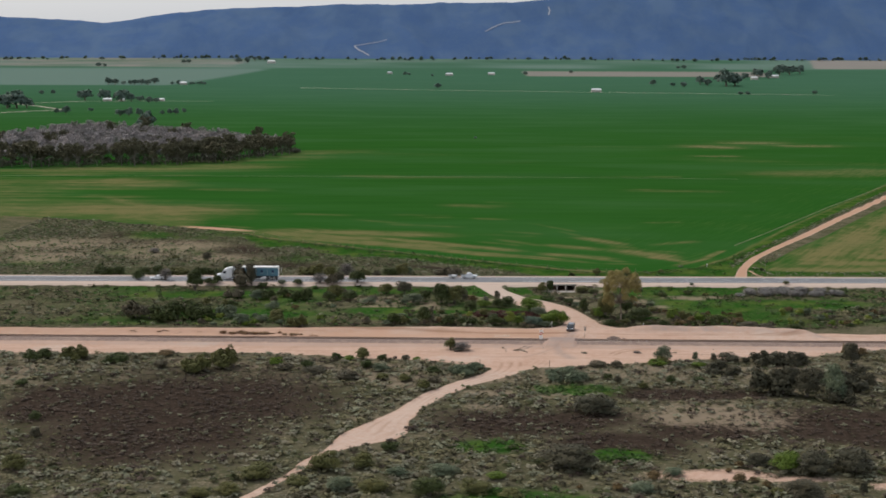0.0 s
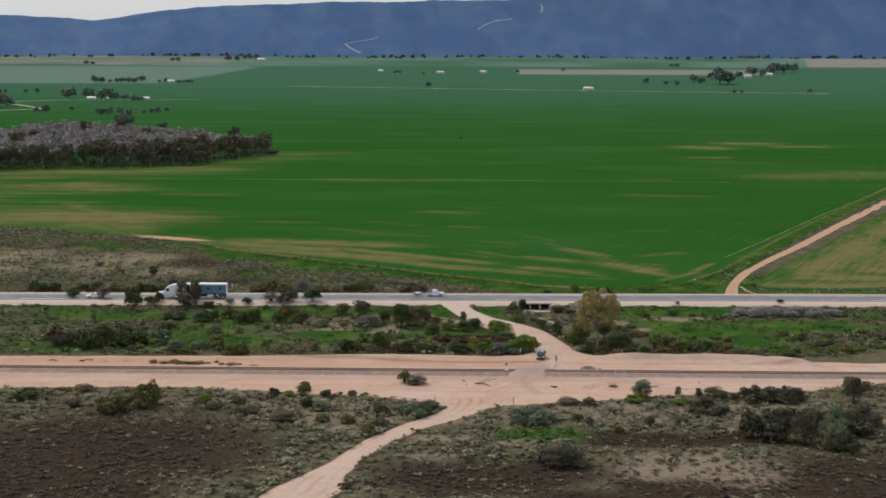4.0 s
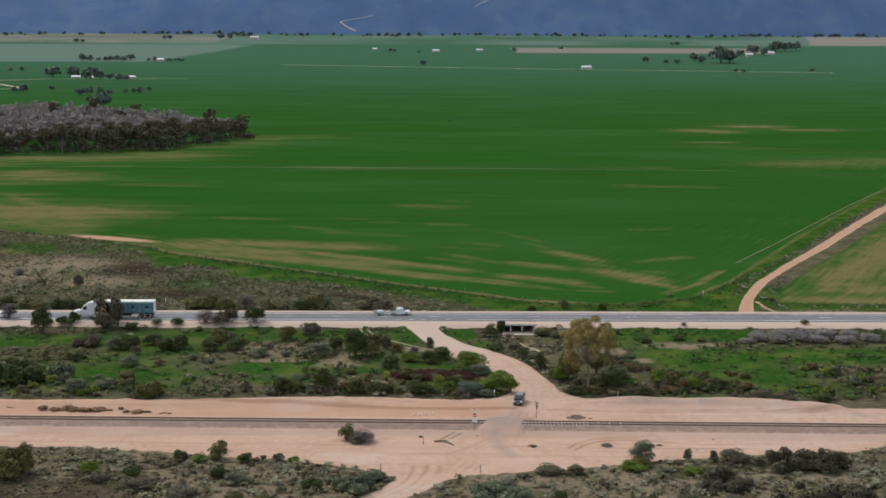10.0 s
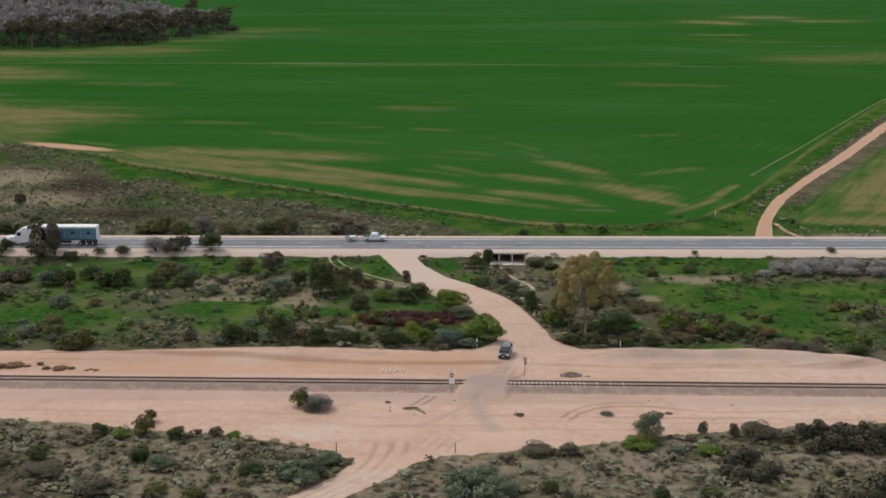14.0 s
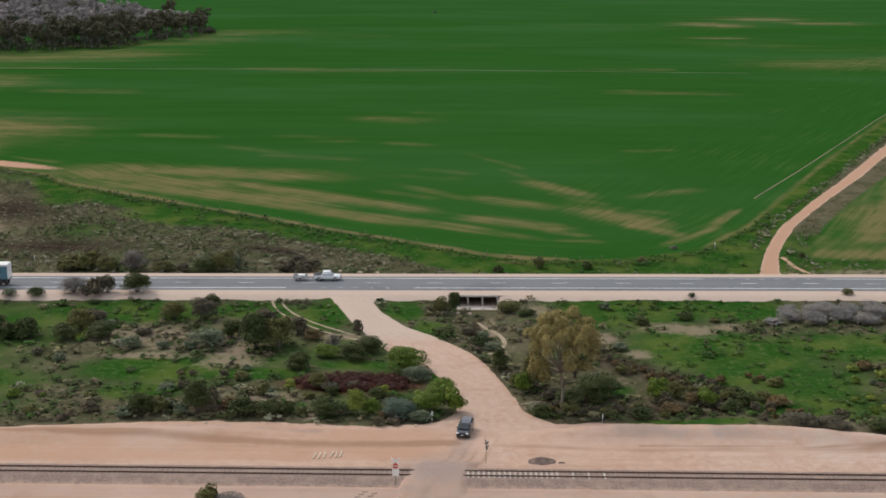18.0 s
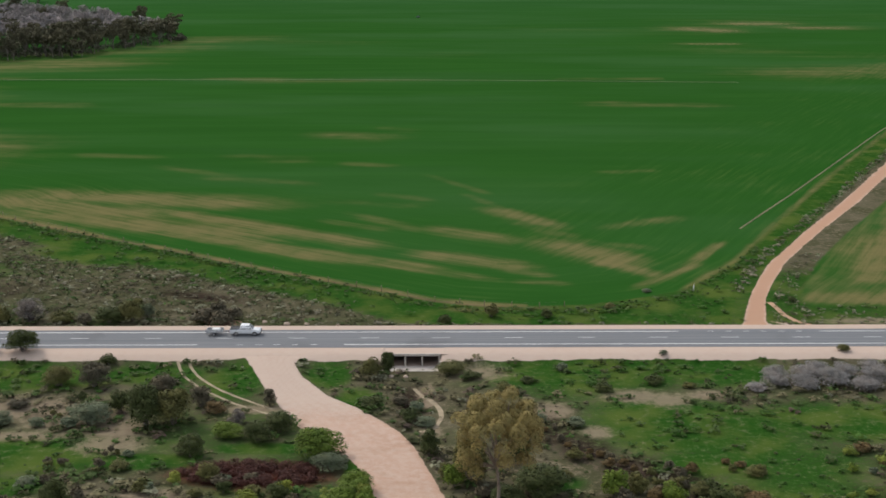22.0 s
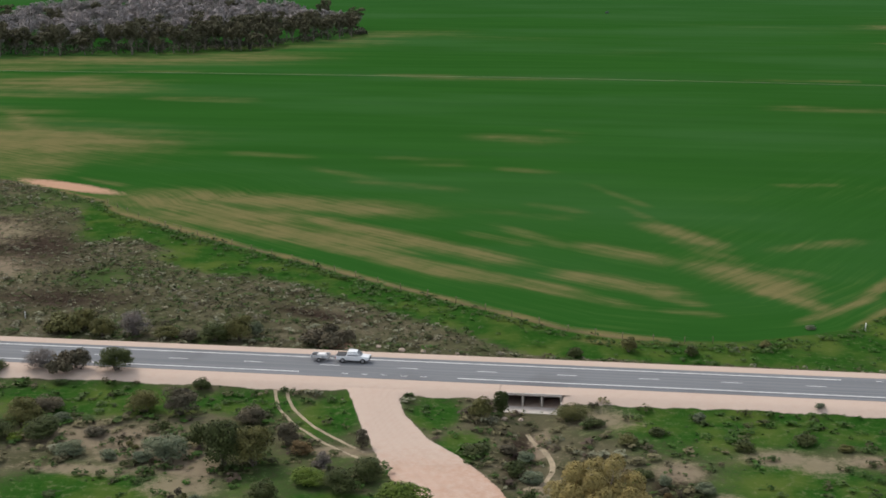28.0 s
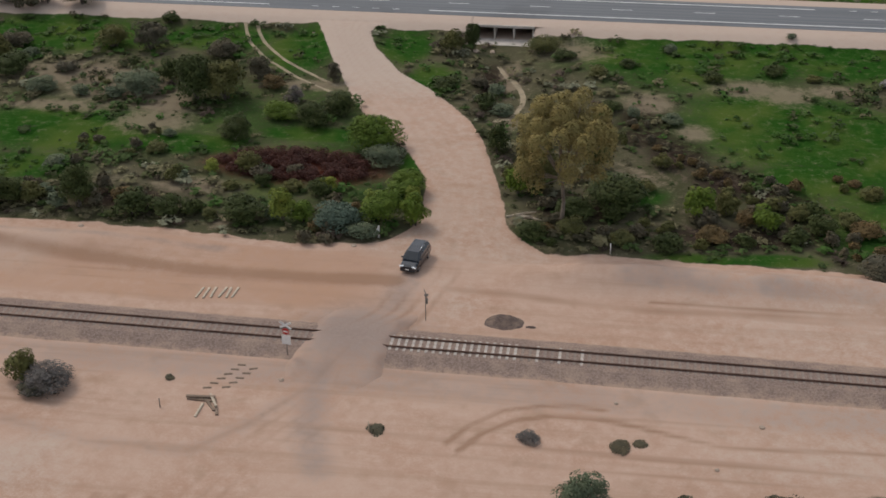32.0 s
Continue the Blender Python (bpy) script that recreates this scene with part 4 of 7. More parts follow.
SHRUBS += [("dead", *s) for s in ((-120.3, 60.7, 5.2, 1.9), (-103.4, -3, 4.8, 4), (-55.1, -5.8, 4.3, 2.6), (-48.3, 14, 4.8, 3.6), (71.3, -22.6, 4.2, 1.3), (74.6, -20.2, 5.2, 2), (75.6, -15.8, 4.6, 1.7), (78.6, -21.6, 5.4, 2.2), (79.8, -17.2, 5.8, 2.2), (82.6, -13.6, 4.8, 1.7), (83.4, -20, 6, 2.5), (86.2, -16.4, 5.8, 2.3), (87.6, -22.4, 5.6, 2.1), (90.6, -18.4, 6, 2.5), (91.4, -13.2, 5, 1.8), (94.2, -22, 5.6, 2.1), (96.6, -16.6, 6, 2.3), (100.4, -20, 5.6, 2),)]
SHRUBS += [("weed", *s) for s in ((-96.4, -79, 1.6, 0.4), (-88.8, -78.6, 2.6, 0.7), (-84.8, -79.6, 1.2, 0.3), (-79.6, -79.2, 1.3, 0.4), (-70.8, -80, 5.5, 1.5), (-65.1, -80.4, 5.8, 1.6), (-60.5, -79.9, 3.9, 1.1), (-55.3, -81.5, 4.5, 1.3), (-50.1, -81.9, 2.1, 0.6),)]
SHRUBS += [("grey", 33.8, -110.4, 4.8, 4.4), ("grey", 41.3, -110.2, 1.6, 2.6), ("olive", -15.6, -98.4, 3.4, 3.2), ("twig", -12.9, -99.4, 5.4, 2.3), ("ash", -13.6, -100.2, 3.4, 1.4)]
# the verge between the railway and the highway near the gravel road
VERGE = []
VERGE += [("olive", *s) for s in ((-34.1, -20.0, 4.8, 2.9), (-27.5, -65.8, 3.2, 2.2), (-17.7, -52.3, 2.8, 1.2), (-13.8, -36.4, 5.5, 4.8), (-7.3, -67.6, 1.7, 1.2), (-6.8, -60.5, 2.1, 1.0), (-5.9, -56.1, 3.1, 2.2), (0.2, -60.2, 2.5, 1.3), (13.0, -15.8, 3.3, 2.9), (24.0, -55.4, 2.3, 2.1), (25.3, -13.7, 4.8, 2.0), (27.0, -56.6, 4.3, 5.4), (31.1, -66.3, 3.5, 1.5), (33.2, -22.6, 3.0, 1.3), (36.4, -67.8, 2.9, 1.2), (38.8, -55.6, 2.5, 1.1), (40.8, -49.6, 2.4, 1.6), (47.6, -59.8, 2.9, 2.4), (55.0, -60.3, 2.6, 1.5), (60.1, -61.3, 3.0, 1.5),)]
VERGE += [("olive", *s) for s in ((61.2, -21.5, 2.2, 0.9), (63.4, -54.5, 3.1, 1.3),)]
VERGE += [("ash", *s) for s in ((-48.0, -21.3, 4.7, 2.0), (-37.6, -29.0, 3.0, 1.3), (-31.6, -32.8, 2.5, 1.1), (-29.0, -62.4, 2.5, 1.4), (-28.7, -20.4, 4.8, 3.9), (-26.6, -50.9, 3.3, 1.4), (-19.9, -47.8, 2.4, 1.4), (-19.7, -52.9, 3.9, 1.7), (-19.6, -64.9, 5.6, 3.3), (-18.2, -21.7, 4.3, 2.3), (-11.3, -28.9, 3.3, 2.7), (-1.3, -28.6, 2.1, 2.2), (4.8, -70.5, 4.3, 1.8), (6.6, -63.5, 3.9, 1.6), (17.7, -26.5, 2.5, 1.3), (36.9, -43.6, 2.7, 1.5), (38.3, -38.1, 3.0, 1.4), (39.3, -65.0, 2.9, 1.2), (40.6, -43.8, 3.3, 1.4), (43.4, -48.5, 3.0, 1.2),)]
VERGE += [("ash", *s) for s in ((45.9, -50.7, 3.8, 1.6), (48.8, -54.6, 3.7, 1.6), (51.0, -57.6, 2.9, 1.2), (53.4, -63.7, 3.5, 1.5), (53.9, -53.0, 4.5, 1.9), (59.1, -68.7, 2.5, 1.1), (60.8, -51.8, 3.7, 1.6), (61.3, -70.6, 3.3, 1.4),)]
VERGE += [("dark", *s) for s in ((-44.3, -31.2, 5.7, 2.5), (-30.2, -66.4, 3.9, 2.9), (-28.9, -26.6, 1.4, 1.6), (-28.8, -10.4, 2.6, 1.7), (-22.3, -30.9, 3.5, 3.3), (-22.2, -66.5, 3.9, 4.3), (-17.5, -37.1, 5.8, 5.5), (-15.6, -67.5, 3.8, 2.6), (-12.1, -67.3, 3.5, 2.3), (-9.5, -47.9, 4.2, 2.7), (-9.4, -66.9, 2.3, 2.0), (-3.4, -67.7, 4.6, 2.5), (-3.4, -59.6, 2.0, 1.5), (-1.3, -42.3, 4.3, 2.5), (1.1, -38.6, 4.5, 2.5), (3.2, -60.7, 3.0, 1.9), (13.5, -28.4, 3.7, 1.5), (15.4, -13.6, 2.3, 3.9), (19.1, -33.5, 3.1, 2.0), (21.9, -48.4, 2.9, 3.6),)]
VERGE += [("dark", *s) for s in ((27.0, -67.5, 3.3, 1.4), (28.4, -16.6, 3.1, 1.3), (31.3, -62.7, 4.2, 1.8), (33.4, -51.0, 3.8, 3.9), (34.8, -33.5, 2.8, 1.2), (35.5, -59.7, 7.2, 3.0), (36.9, -18.8, 2.3, 1.0), (41.0, -68.4, 3.4, 1.4), (48.0, -22.8, 3.0, 1.2), (56.2, -19.8, 3.0, 1.3), (57.0, -63.5, 3.4, 2.0),)]
VERGE += [("rust", *s) for s in ((-8.6, -31.9, 3.1, 1.8), (45.7, -66.4, 3.5, 1.5), (49.4, -62.1, 2.6, 1.5), (61.5, -63.4, 3.5, 1.5),)]
VERGE += [("twig", *s) for s in ((-5.0, -35.9, 2.6, 2.1),)]
VERGE += [("green", *s) for s in ((-5.6, -41.2, 4.3, 1.8), (2.7, -67.3, 2.5, 2.2), (7.2, -48.3, 6.4, 3.5), (11.3, -66.3, 4.4, 3.3), (12.8, -59.3, 4.6, 2.2), (14.6, -66.6, 3.2, 3.4), (24.9, -58.0, 3.0, 3.0), (44.5, -61.2, 3.5, 3.4), (51.3, -62.9, 3.4, 2.5),)]
VERGE += [("grey", *s) for s in ((-44.0, -24.9, 2.6, 1.2), (-38.4, -36.0, 4.1, 1.7), (-32.8, -36.7, 2.6, 1.2), (-28.4, -57.2, 2.7, 1.1), (-28.2, -37.1, 2.9, 1.5), (-25.7, -35.7, 6.5, 2.7), (-17.5, -48.3, 1.8, 0.9), (-0.7, -67.2, 1.8, 1.2), (9.1, -52.0, 4.6, 2.0), (9.5, -69.5, 3.6, 1.5), (20.1, -28.0, 2.9, 1.3), (21.4, -35.0, 3.1, 1.3), (37.6, -35.2, 2.1, 1.1), (42.4, -36.9, 2.8, 1.2), (42.7, -13.4, 2.2, 1.2), (59.4, -8.6, 1.6, 0.9),)]
VERGE += [("lime", *s) for s in ((-9.9, -57.1, 2.0, 1.5), (0.5, -67.2, 2.9, 3.3), (4.1, -60.0, 2.2, 1.8), (9.8, -63.1, 2.6, 1.9), (13.9, -62.3, 2.1, 2.1),)]
VERGE += [("teal", *s) for s in ((6.8, -67.6, 5.5, 2.3),)]
FAR_SPOTS = []
FAR_SPOTS += [(-656, 2010, 37.1, 17), (-622, 2014, 26.4, 14.8), (-576, 1948, 41, 17.4), (-551, 1950, 30.7, 12.3), (-508, 1886, 24.9, 8.9), (-509, 1348, 19.3, 9.3), (-535, 1406, 8, 6.4), (-502, 1452, 9.8, 4.9), (-419, 1298, 22.3, 7.4), (-398, 1318, 22.5, 6.8), (-374, 1360, 26.8, 6.1), (-367, 1422, 9.5, 4.7), (-781, 2724, 34.1, 10.9), (-745, 2726, 27.2, 8.2), (-712, 2728, 49, 9.5), (-691, 2782, 27.6, 12.4), (-634, 2732, 27.1, 6.8), (-582, 2736, 40.6, 5.4), (-658, 1578, 26.5, 15.9), (-644, 1580, 26.5, 17.7), (-630, 1582, 23, 14.1), (-873, 2260, 11.9, 5.9)]
FAR_SPOTS += [(-854, 2288, 14.3, 6), (-815, 2290, 11.9, 6), (-793, 2292, 11.9, 5.9), (-331, 1024, 18.7, 12.5), (485, 2756, 16.3, 19), (527, 2732, 13.5, 13.5), (546, 2684, 16, 14.6), (609, 2814, 16.7, 25), (616, 2764, 19.2, 21.9), (655, 2742, 40.9, 27.3), (681, 2768, 34.4, 24.8), (677, 2948, 29, 14.5), (776, 3086, 33.4, 15.2), (822, 3144, 30.9, 21.6), (839, 3090, 30.5, 15.2), (918, 3286, 41.9, 29), (946, 3288, 38.8, 32.3), (989, 3348, 32.9, 26.3), (605, 2368, 9.6, 8.4), (620, 2370, 9.7, 7.2), (770, 2404, 12.4, 6.2), (-21, 2596, 15.3, 8.9)]
FAR_SPOTS += [(-36, 3172, 12.1, 6.1), (216, 3244, 15.5, 9.3), (348, 3336, 9.6, 8), (15, 806, 2.6, 2.6), (-597, 3946, 48.3, 11.2), (-632, 3816, 54.2, 14.5), (700, 3590, 34.4, 8.6), (1066, 4146, 19.8, 7.9), (-1022, 3604, 35, 8.8), (-807, 3804, 36.3, 9.1), (1022, 4076, 58.4, 7.8), (-105, 3222, 21.5, 7.7)]


# ---- foliage ----
def foliage(name, c, spread=0.17):
    k = Mat(name, 0.75, 0, 0.25)
    lo, hi = tuple(v * (1 - spread) for v in c), tuple(v * (1 + spread * 1.3) for v in c)
    col = k.mix(k.island(), lo, hi)
    col = k.mix(k.step(k.noise(0.9, 2), 0.4, 0.65, 0, 0.55), col, (c[0] * 1.45, c[1] * 1.25, c[2] * 1.1))
    col = k.mix(k.math("MULTIPLY", k.rand(), 0.4), col, (c[0] * 0.7, c[1] * 0.8, c[2] * 0.85))
    return k.color(col)


LEAF = {
    "dark": ((0.045, 0.060, 0.014), "dense dark green"),
    "olive": ((0.092, 0.092, 0.026), "olive green"),
    "green": ((0.090, 0.138, 0.014), "leafy mid green"),
    "lime": ((0.165, 0.200, 0.030), "bright yellow green"),
    "grey": ((0.100, 0.124, 0.072), "pale grey green"),
    "ash": ((0.088, 0.077, 0.048), "dull grey brown"),
    "rust": ((0.115, 0.078, 0.030), "rusty olive"),
    "dusk": ((0.062, 0.058, 0.034), "dark grey olive"),
    "teal": ((0.085, 0.120, 0.085), "blue grey green"),
    "twig": ((0.125, 0.110, 0.100), "bare grey twiggy"),
    "weed": ((0.215, 0.125, 0.065), "dead brown"),
    "dead": ((0.205, 0.192, 0.180), "bare grey twiggy"),
}
LEAF_MAT = {k: foliage("leaves_" + k, c, 0.45 if k in ("dead", "twig") else 0.17) for k, (c, _) in LEAF.items()}
MAT_BARK = plain("grey_bark", (0.17, 0.135, 0.105), 0.9, 0, 0.3, 2, 0.4)
MAT_PALE_BARK = plain("pale_bark", (0.15, 0.13, 0.11), 0.9, 0, 0.3, 2, 0.4)
MAT_TWIG = plain("grey_twigs", (0.14, 0.115, 0.10), 0.9, 0, 0.3, 4)


def cards(rng, centres, normals, size, lean=0.7, up=0.35):
    """A leafy spray at each centre: quads that face outwards, unevenly."""
    n = len(centres)
    face = normals + np.array([0, 0, up])
    face /= np.linalg.norm(face, axis=1, keepdims=True) + 1e-9
    nn = face + rng.normal(0, lean, (n, 3))
    nn /= np.linalg.norm(nn, axis=1, keepdims=True) + 1e-9
    nn *= np.where((nn * face).sum(1, keepdims=True) < 0, -1, 1)
    a = np.cross(nn, rng.normal(0, 1, (n, 3)))
    a /= np.linalg.norm(a, axis=1, keepdims=True) + 1e-9
    b = np.cross(nn, a)
    s = size * rng.uniform(0.55, 1.35, (n, 1))
    a, b = a * s, b * s * rng.uniform(0.45, 0.9, (n, 1))
    round_off = normals * 0.9 + nn * 0.28 + np.array([0, 0, 0.12])
    round_off /= np.linalg.norm(round_off, axis=1, keepdims=True)
    quads = np.stack([centres - a * 0.9, centres - b, centres + a * 1.1, centres + b * 0.8], 1)
    return np.concatenate([quads, np.repeat(round_off[:, None], 4, 1)], -1)


def leaf_mesh(name, rows, material):
    """Leaf quads whose shading follows the round of their clump; rows hold places and normals."""
    rows = np.asarray(rows, float).reshape(-1, 6)
    me = quads_mesh(name, rows[:, :3], material)
    me.polygons.foreach_set("use_smooth", np.ones(len(me.polygons), bool))
    me.normals_split_custom_set_from_vertices(rows[:, 3:].tolist())
    return me


def clump_cloud(rng, clumps, count, size, flat=0.8, floor=0.02, lean=0.6, up=0.4):
    """Leaf sprays on the shells of many clumps; clumps are rows of x, y, z, radius."""
    clumps = np.asarray(clumps, float)
    w = clumps[:, 3] ** 2
    pick = rng.choice(len(clumps), count, p=w / w.sum())
    d = rng.normal(0, 1, (count, 3))
    d[:, 2] = np.abs(d[:, 2]) * 0.9 + rng.normal(0, 0.35, count)
    d /= np.linalg.norm(d, axis=1, keepdims=True)
    r = clumps[pick, 3:4] * rng.uniform(0.55, 1.08, (count, 1)) ** 0.5
    c = clumps[pick, :3] + d * r * np.array([1, 1, flat])
    c[:, 2] = np.maximum(c[:, 2], floor)
    return cards(rng, c, d, size, lean, up)


def bush_clumps(rng, n, ragged=0.25):
    """Clumps for a bush one metre wide and one metre high."""
    out = []
    for i in range(n):
        a, e = rng.uniform(0, 2 * math.pi), rng.uniform(0, 1) ** 0.7
        r = 0.33 * math.sqrt(1 - 0.75 * e * e) * rng.uniform(0.5, 1.05)
        out.append((r * math.cos(a), r * math.sin(a), 0.16 + 0.58 * e * rng.uniform(1 - ragged, 1.08), rng.uniform(0.14, 0.23)))
    out += [(0, 0, 0.36, 0.34), (0.12, 0, 0.3, 0.3), (-0.12, 0.06, 0.3, 0.3)]
    return out


def rods(name, segs, material, sides=5):
    """Tapered round sticks, rows of (a, b, r0, r1), in one mesh."""
    verts, faces = [], []
    for a, b, r0, r1 in segs:
        a, b = Vector(a), Vector(b)
        q = (b - a).to_track_quat("Z", "Y").to_matrix()
        o = len(verts)
        for p, r in ((a, r0), (b, r1)):
            verts += [tuple(p + q @ Vector((r * math.cos(t), r * math.sin(t), 0))) for t in (2 * math.pi * i / sides for i in range(sides))]
        faces += [(o + i, o + (i + 1) % sides, o + sides + (i + 1) % sides, o + sides + i) for i in range(sides)]
        faces.append(tuple(o + sides + i for i in range(sides)))
    return mesh(name, verts, faces, material, True)


def bush_meshes(kind, size, seed):
    rng = np.random.default_rng(seed)
    count, leaf, clumps = {"s": (700, 0.06, 9), "m": (2600, 0.034, 16), "l": (6000, 0.023, 26), "xl": (9000, 0.016, 44)}[size]
    if kind in ("dead", "twig"):
        count, leaf = int(count * 1.1), leaf * 0.7
    if kind in ("grey", "rust"):
        leaf *= 0.85
    cl = bush_clumps(rng, clumps, 0.3 if kind in ("olive", "ash") else 0.2)
    dry = kind in ("dead", "twig")
    rows = clump_cloud(rng, cl, count, leaf, 0.8, 0.02, 0.4 if dry else 0.6, 1.2 if dry else 0.45)
    if dry:
        rows[..., 3:] = rows[..., 3:] * 0.8 + np.array([0, 0, 0.35]) + np.repeat(rng.normal(0, 0.5, (len(rows), 1, 3)), 4, 1)
    leaves = leaf_mesh("foliage", rows, LEAF_MAT[kind])
    segs = []
    n = 26 if dry else 8
    for i in range(n):
        a, top = rng.uniform(0, 6.28), cl[rng.integers(len(cl))]
        base = (0.05 * math.cos(a), 0.05 * math.sin(a), 0)
        mid = (top[0] * 0.5, top[1] * 0.5, top[2] * 0.55)
        tip = (top[0] * 1.15, top[1] * 1.15, top[2] * 1.12)
        segs += [(base, mid, 0.016, 0.010), (mid, tip, 0.010, 0.004)]
    return rods("trunk", segs, MAT_TWIG, 4), leaves


BUSH = {}
pick = random.Random(5)


def shrub(kind, x, y, w, h, label=""):
    size = "s" if w < 2.0 else "m" if w < 4.6 else "l"
    variant = pick.randrange(3)
    key = (kind, size, variant)
    if key not in BUSH:
        BUSH[key] = bush_meshes(kind, size, len(BUSH) * 7 + 3)
    look_word = LEAF[kind][1]
    how = "low spreading" if h < 0.55 * w else "tall rounded" if h > 0.9 * w else "rounded"
    where = "in the dry scrub" if y < -100 else "between the railway and the highway" if y < -8 else "beside the highway"
    ob = thing("shrub", pose(x, y, float(height(x, y)) - 0.05, 0, 0, pick.uniform(0, 360)), label or f"{how} {look_word} shrub {where}", "shrub", "shrubs")
    ob.scale = (w, w * pick.uniform(0.85, 1.1), h)
    part("trunk", BUSH[key][0], ob)
    part("foliage", BUSH[key][1], ob)
    return ob


# small shrubs too many to tell apart, gathered by kind
EXTRA = {k: [] for k in LEAF}


def small(kind, x, y, w, h):
    EXTRA[kind].append((x, y, w, h, pick.uniform(0, 6.28)))


for kind, x, y, w, h in SHRUBS:
    if kind == "ash" and y < -150:
        kind = "dusk"
    if kind == "dead" and x < 60:
        kind = "twig"
    if kind == "weed":
        for i in range(3):
            small(kind, x + w * (0.42 * i - 0.42) + pick.uniform(-0.3, 0.3), y + pick.uniform(-0.5, 0.5), w * pick.uniform(0.35, 0.7), w * pick.uniform(0.07, 0.16))
        continue
    if -72 < y < -8 and kind != "dead":
        w, h = w * 1.08, h * 1.1
    if (-8 <= y < -3 and x < 0) or 8 < y < 22:
        w, h, y = w * 1.25, h * 1.25, y - 0.9 if y < 0 else y
    if w > 6.2 and kind not in ("dead", "twig") and y > -150:
        for i in range(5):
            a, r = 1.257 * i + pick.uniform(-0.4, 0.4), w * pick.uniform(0.20, 0.32)
            (small if i > 1 else shrub)(kind, x + r * math.cos(a), y + r * math.sin(a), w * pick.uniform(0.42, 0.62), h * pick.uniform(0.7, 1.1))
    else:
        shrub(kind, x, y, w * 1.06, h * 1.05)
for kind, x, y, w, h in VERGE:
    if kind == "ash" and y < -30:
        for i in range(3):
            a = 2.1 * i + pick.uniform(-0.5, 0.5)
            small(("ash", "ash", "olive", "rust")[pick.randrange(4)], x + 0.34 * w * math.cos(a), y + 0.34 * w * math.sin(a), w * pick.uniform(0.38, 0.66), h * pick.uniform(0.6, 1.1))
    else:
        shrub(kind, x, y, w * 1.2, h * 1.28)



def thicken(count, x0, x1, y0, y1, kinds, seed):
    """More shrubs of middling size on a stretch of verge, off the roads and the open grass."""
    r = random.Random(seed)
    spots = np.array([(r.uniform(x0, x1), r.uniform(y0, y1)) for _ in range(count * 3)])
    cover = covers(spots[:, 0], spots[:, 1])[0]
    for (x, y), c in zip(spots.tolist(), cover):
        if count and c[0] <= 0.3 and c[1] <= 0.62 and min(abs(x - s[1]) + abs(y - s[2]) for s in SHRUBS + VERGE) >= 2.2:
            w = r.uniform(1.5, 3.3)
            EXTRA[r.choice(kinds)].append((x, y, w, w * r.uniform(0.5, 0.8), r.uniform(0, 6.28)))
            count -= 1


thicken(40, 62, 104, -70, -47, ("olive", "green", "lime", "rust", "ash", "dark", "grey"), 31)
thicken(22, -84, -44, -69, -58, ("olive", "green", "ash", "grey", "lime"), 32)
thicken(14, -90, -44, -48, -20, ("olive", "dark", "ash", "grey", "rust", "green"), 33)
thicken(22, 26, 62, -70, -58, ("olive", "rust", "ash", "dark"), 34)
thicken(16, -40, 8, -69, -56, ("ash", "olive", "grey"), 35)
for kind, spots in EXTRA.items():
    rows = []
    for i, (x, y, w, h, a) in enumerate(spots):
        r = np.random.default_rng(900 + i)
        t = clump_cloud(r, bush_clumps(r, 9), 620, 0.062, 0.8, 0.02, 0.6, 0.45)
        c, d = math.cos(a), math.sin(a)
        m = np.array([[c, d, 0], [-d, c, 0], [0, 0, 1]])
        rows.append(np.concatenate([t[..., :3] @ m * (w, w, h) + (x, y, float(height(x, y)) - 0.05), t[..., 3:] @ m], -1))
    if rows:
        tagged(new("shrub_thicket", leaf_mesh("shrub_thicket", np.concatenate(rows), LEAF_MAT[kind])), f"scattered {LEAF[kind][1]} shrubs filling the verge", "scrub", kind="stuff")

# ---- low scrub, grass tussocks and heath: too many to count ----
def scrub_mat():
    k = Mat("low_scrub", 0.85, 0, 0.15)
    tint = k.n.new("ShaderNodeAttribute")
    tint.attribute_name = "tint"
    col = k.n.new("ShaderNodeMixRGB")
    col.blend_type = "MULTIPLY"
    col.inputs[0].default_value = 1
    k.l.new(tint.outputs["Color"], col.inputs[1])
    k.put(col.inputs[2], k.mix(k.island(), (0.8, 0.8, 0.8), (1.16, 1.16, 1.14)))
    return k.color(col.outputs[0])


MAT_SCRUB = scrub_mat()
TINTS = np.array([(0.165, 0.166, 0.108), (0.138, 0.124, 0.066), (0.074, 0.066, 0.038), (0.066, 0.048, 0.036), (0.050, 0.080, 0.022), (0.175, 0.160, 0.112), (0.052, 0.060, 0.022), (0.042, 0.090, 0.016)])


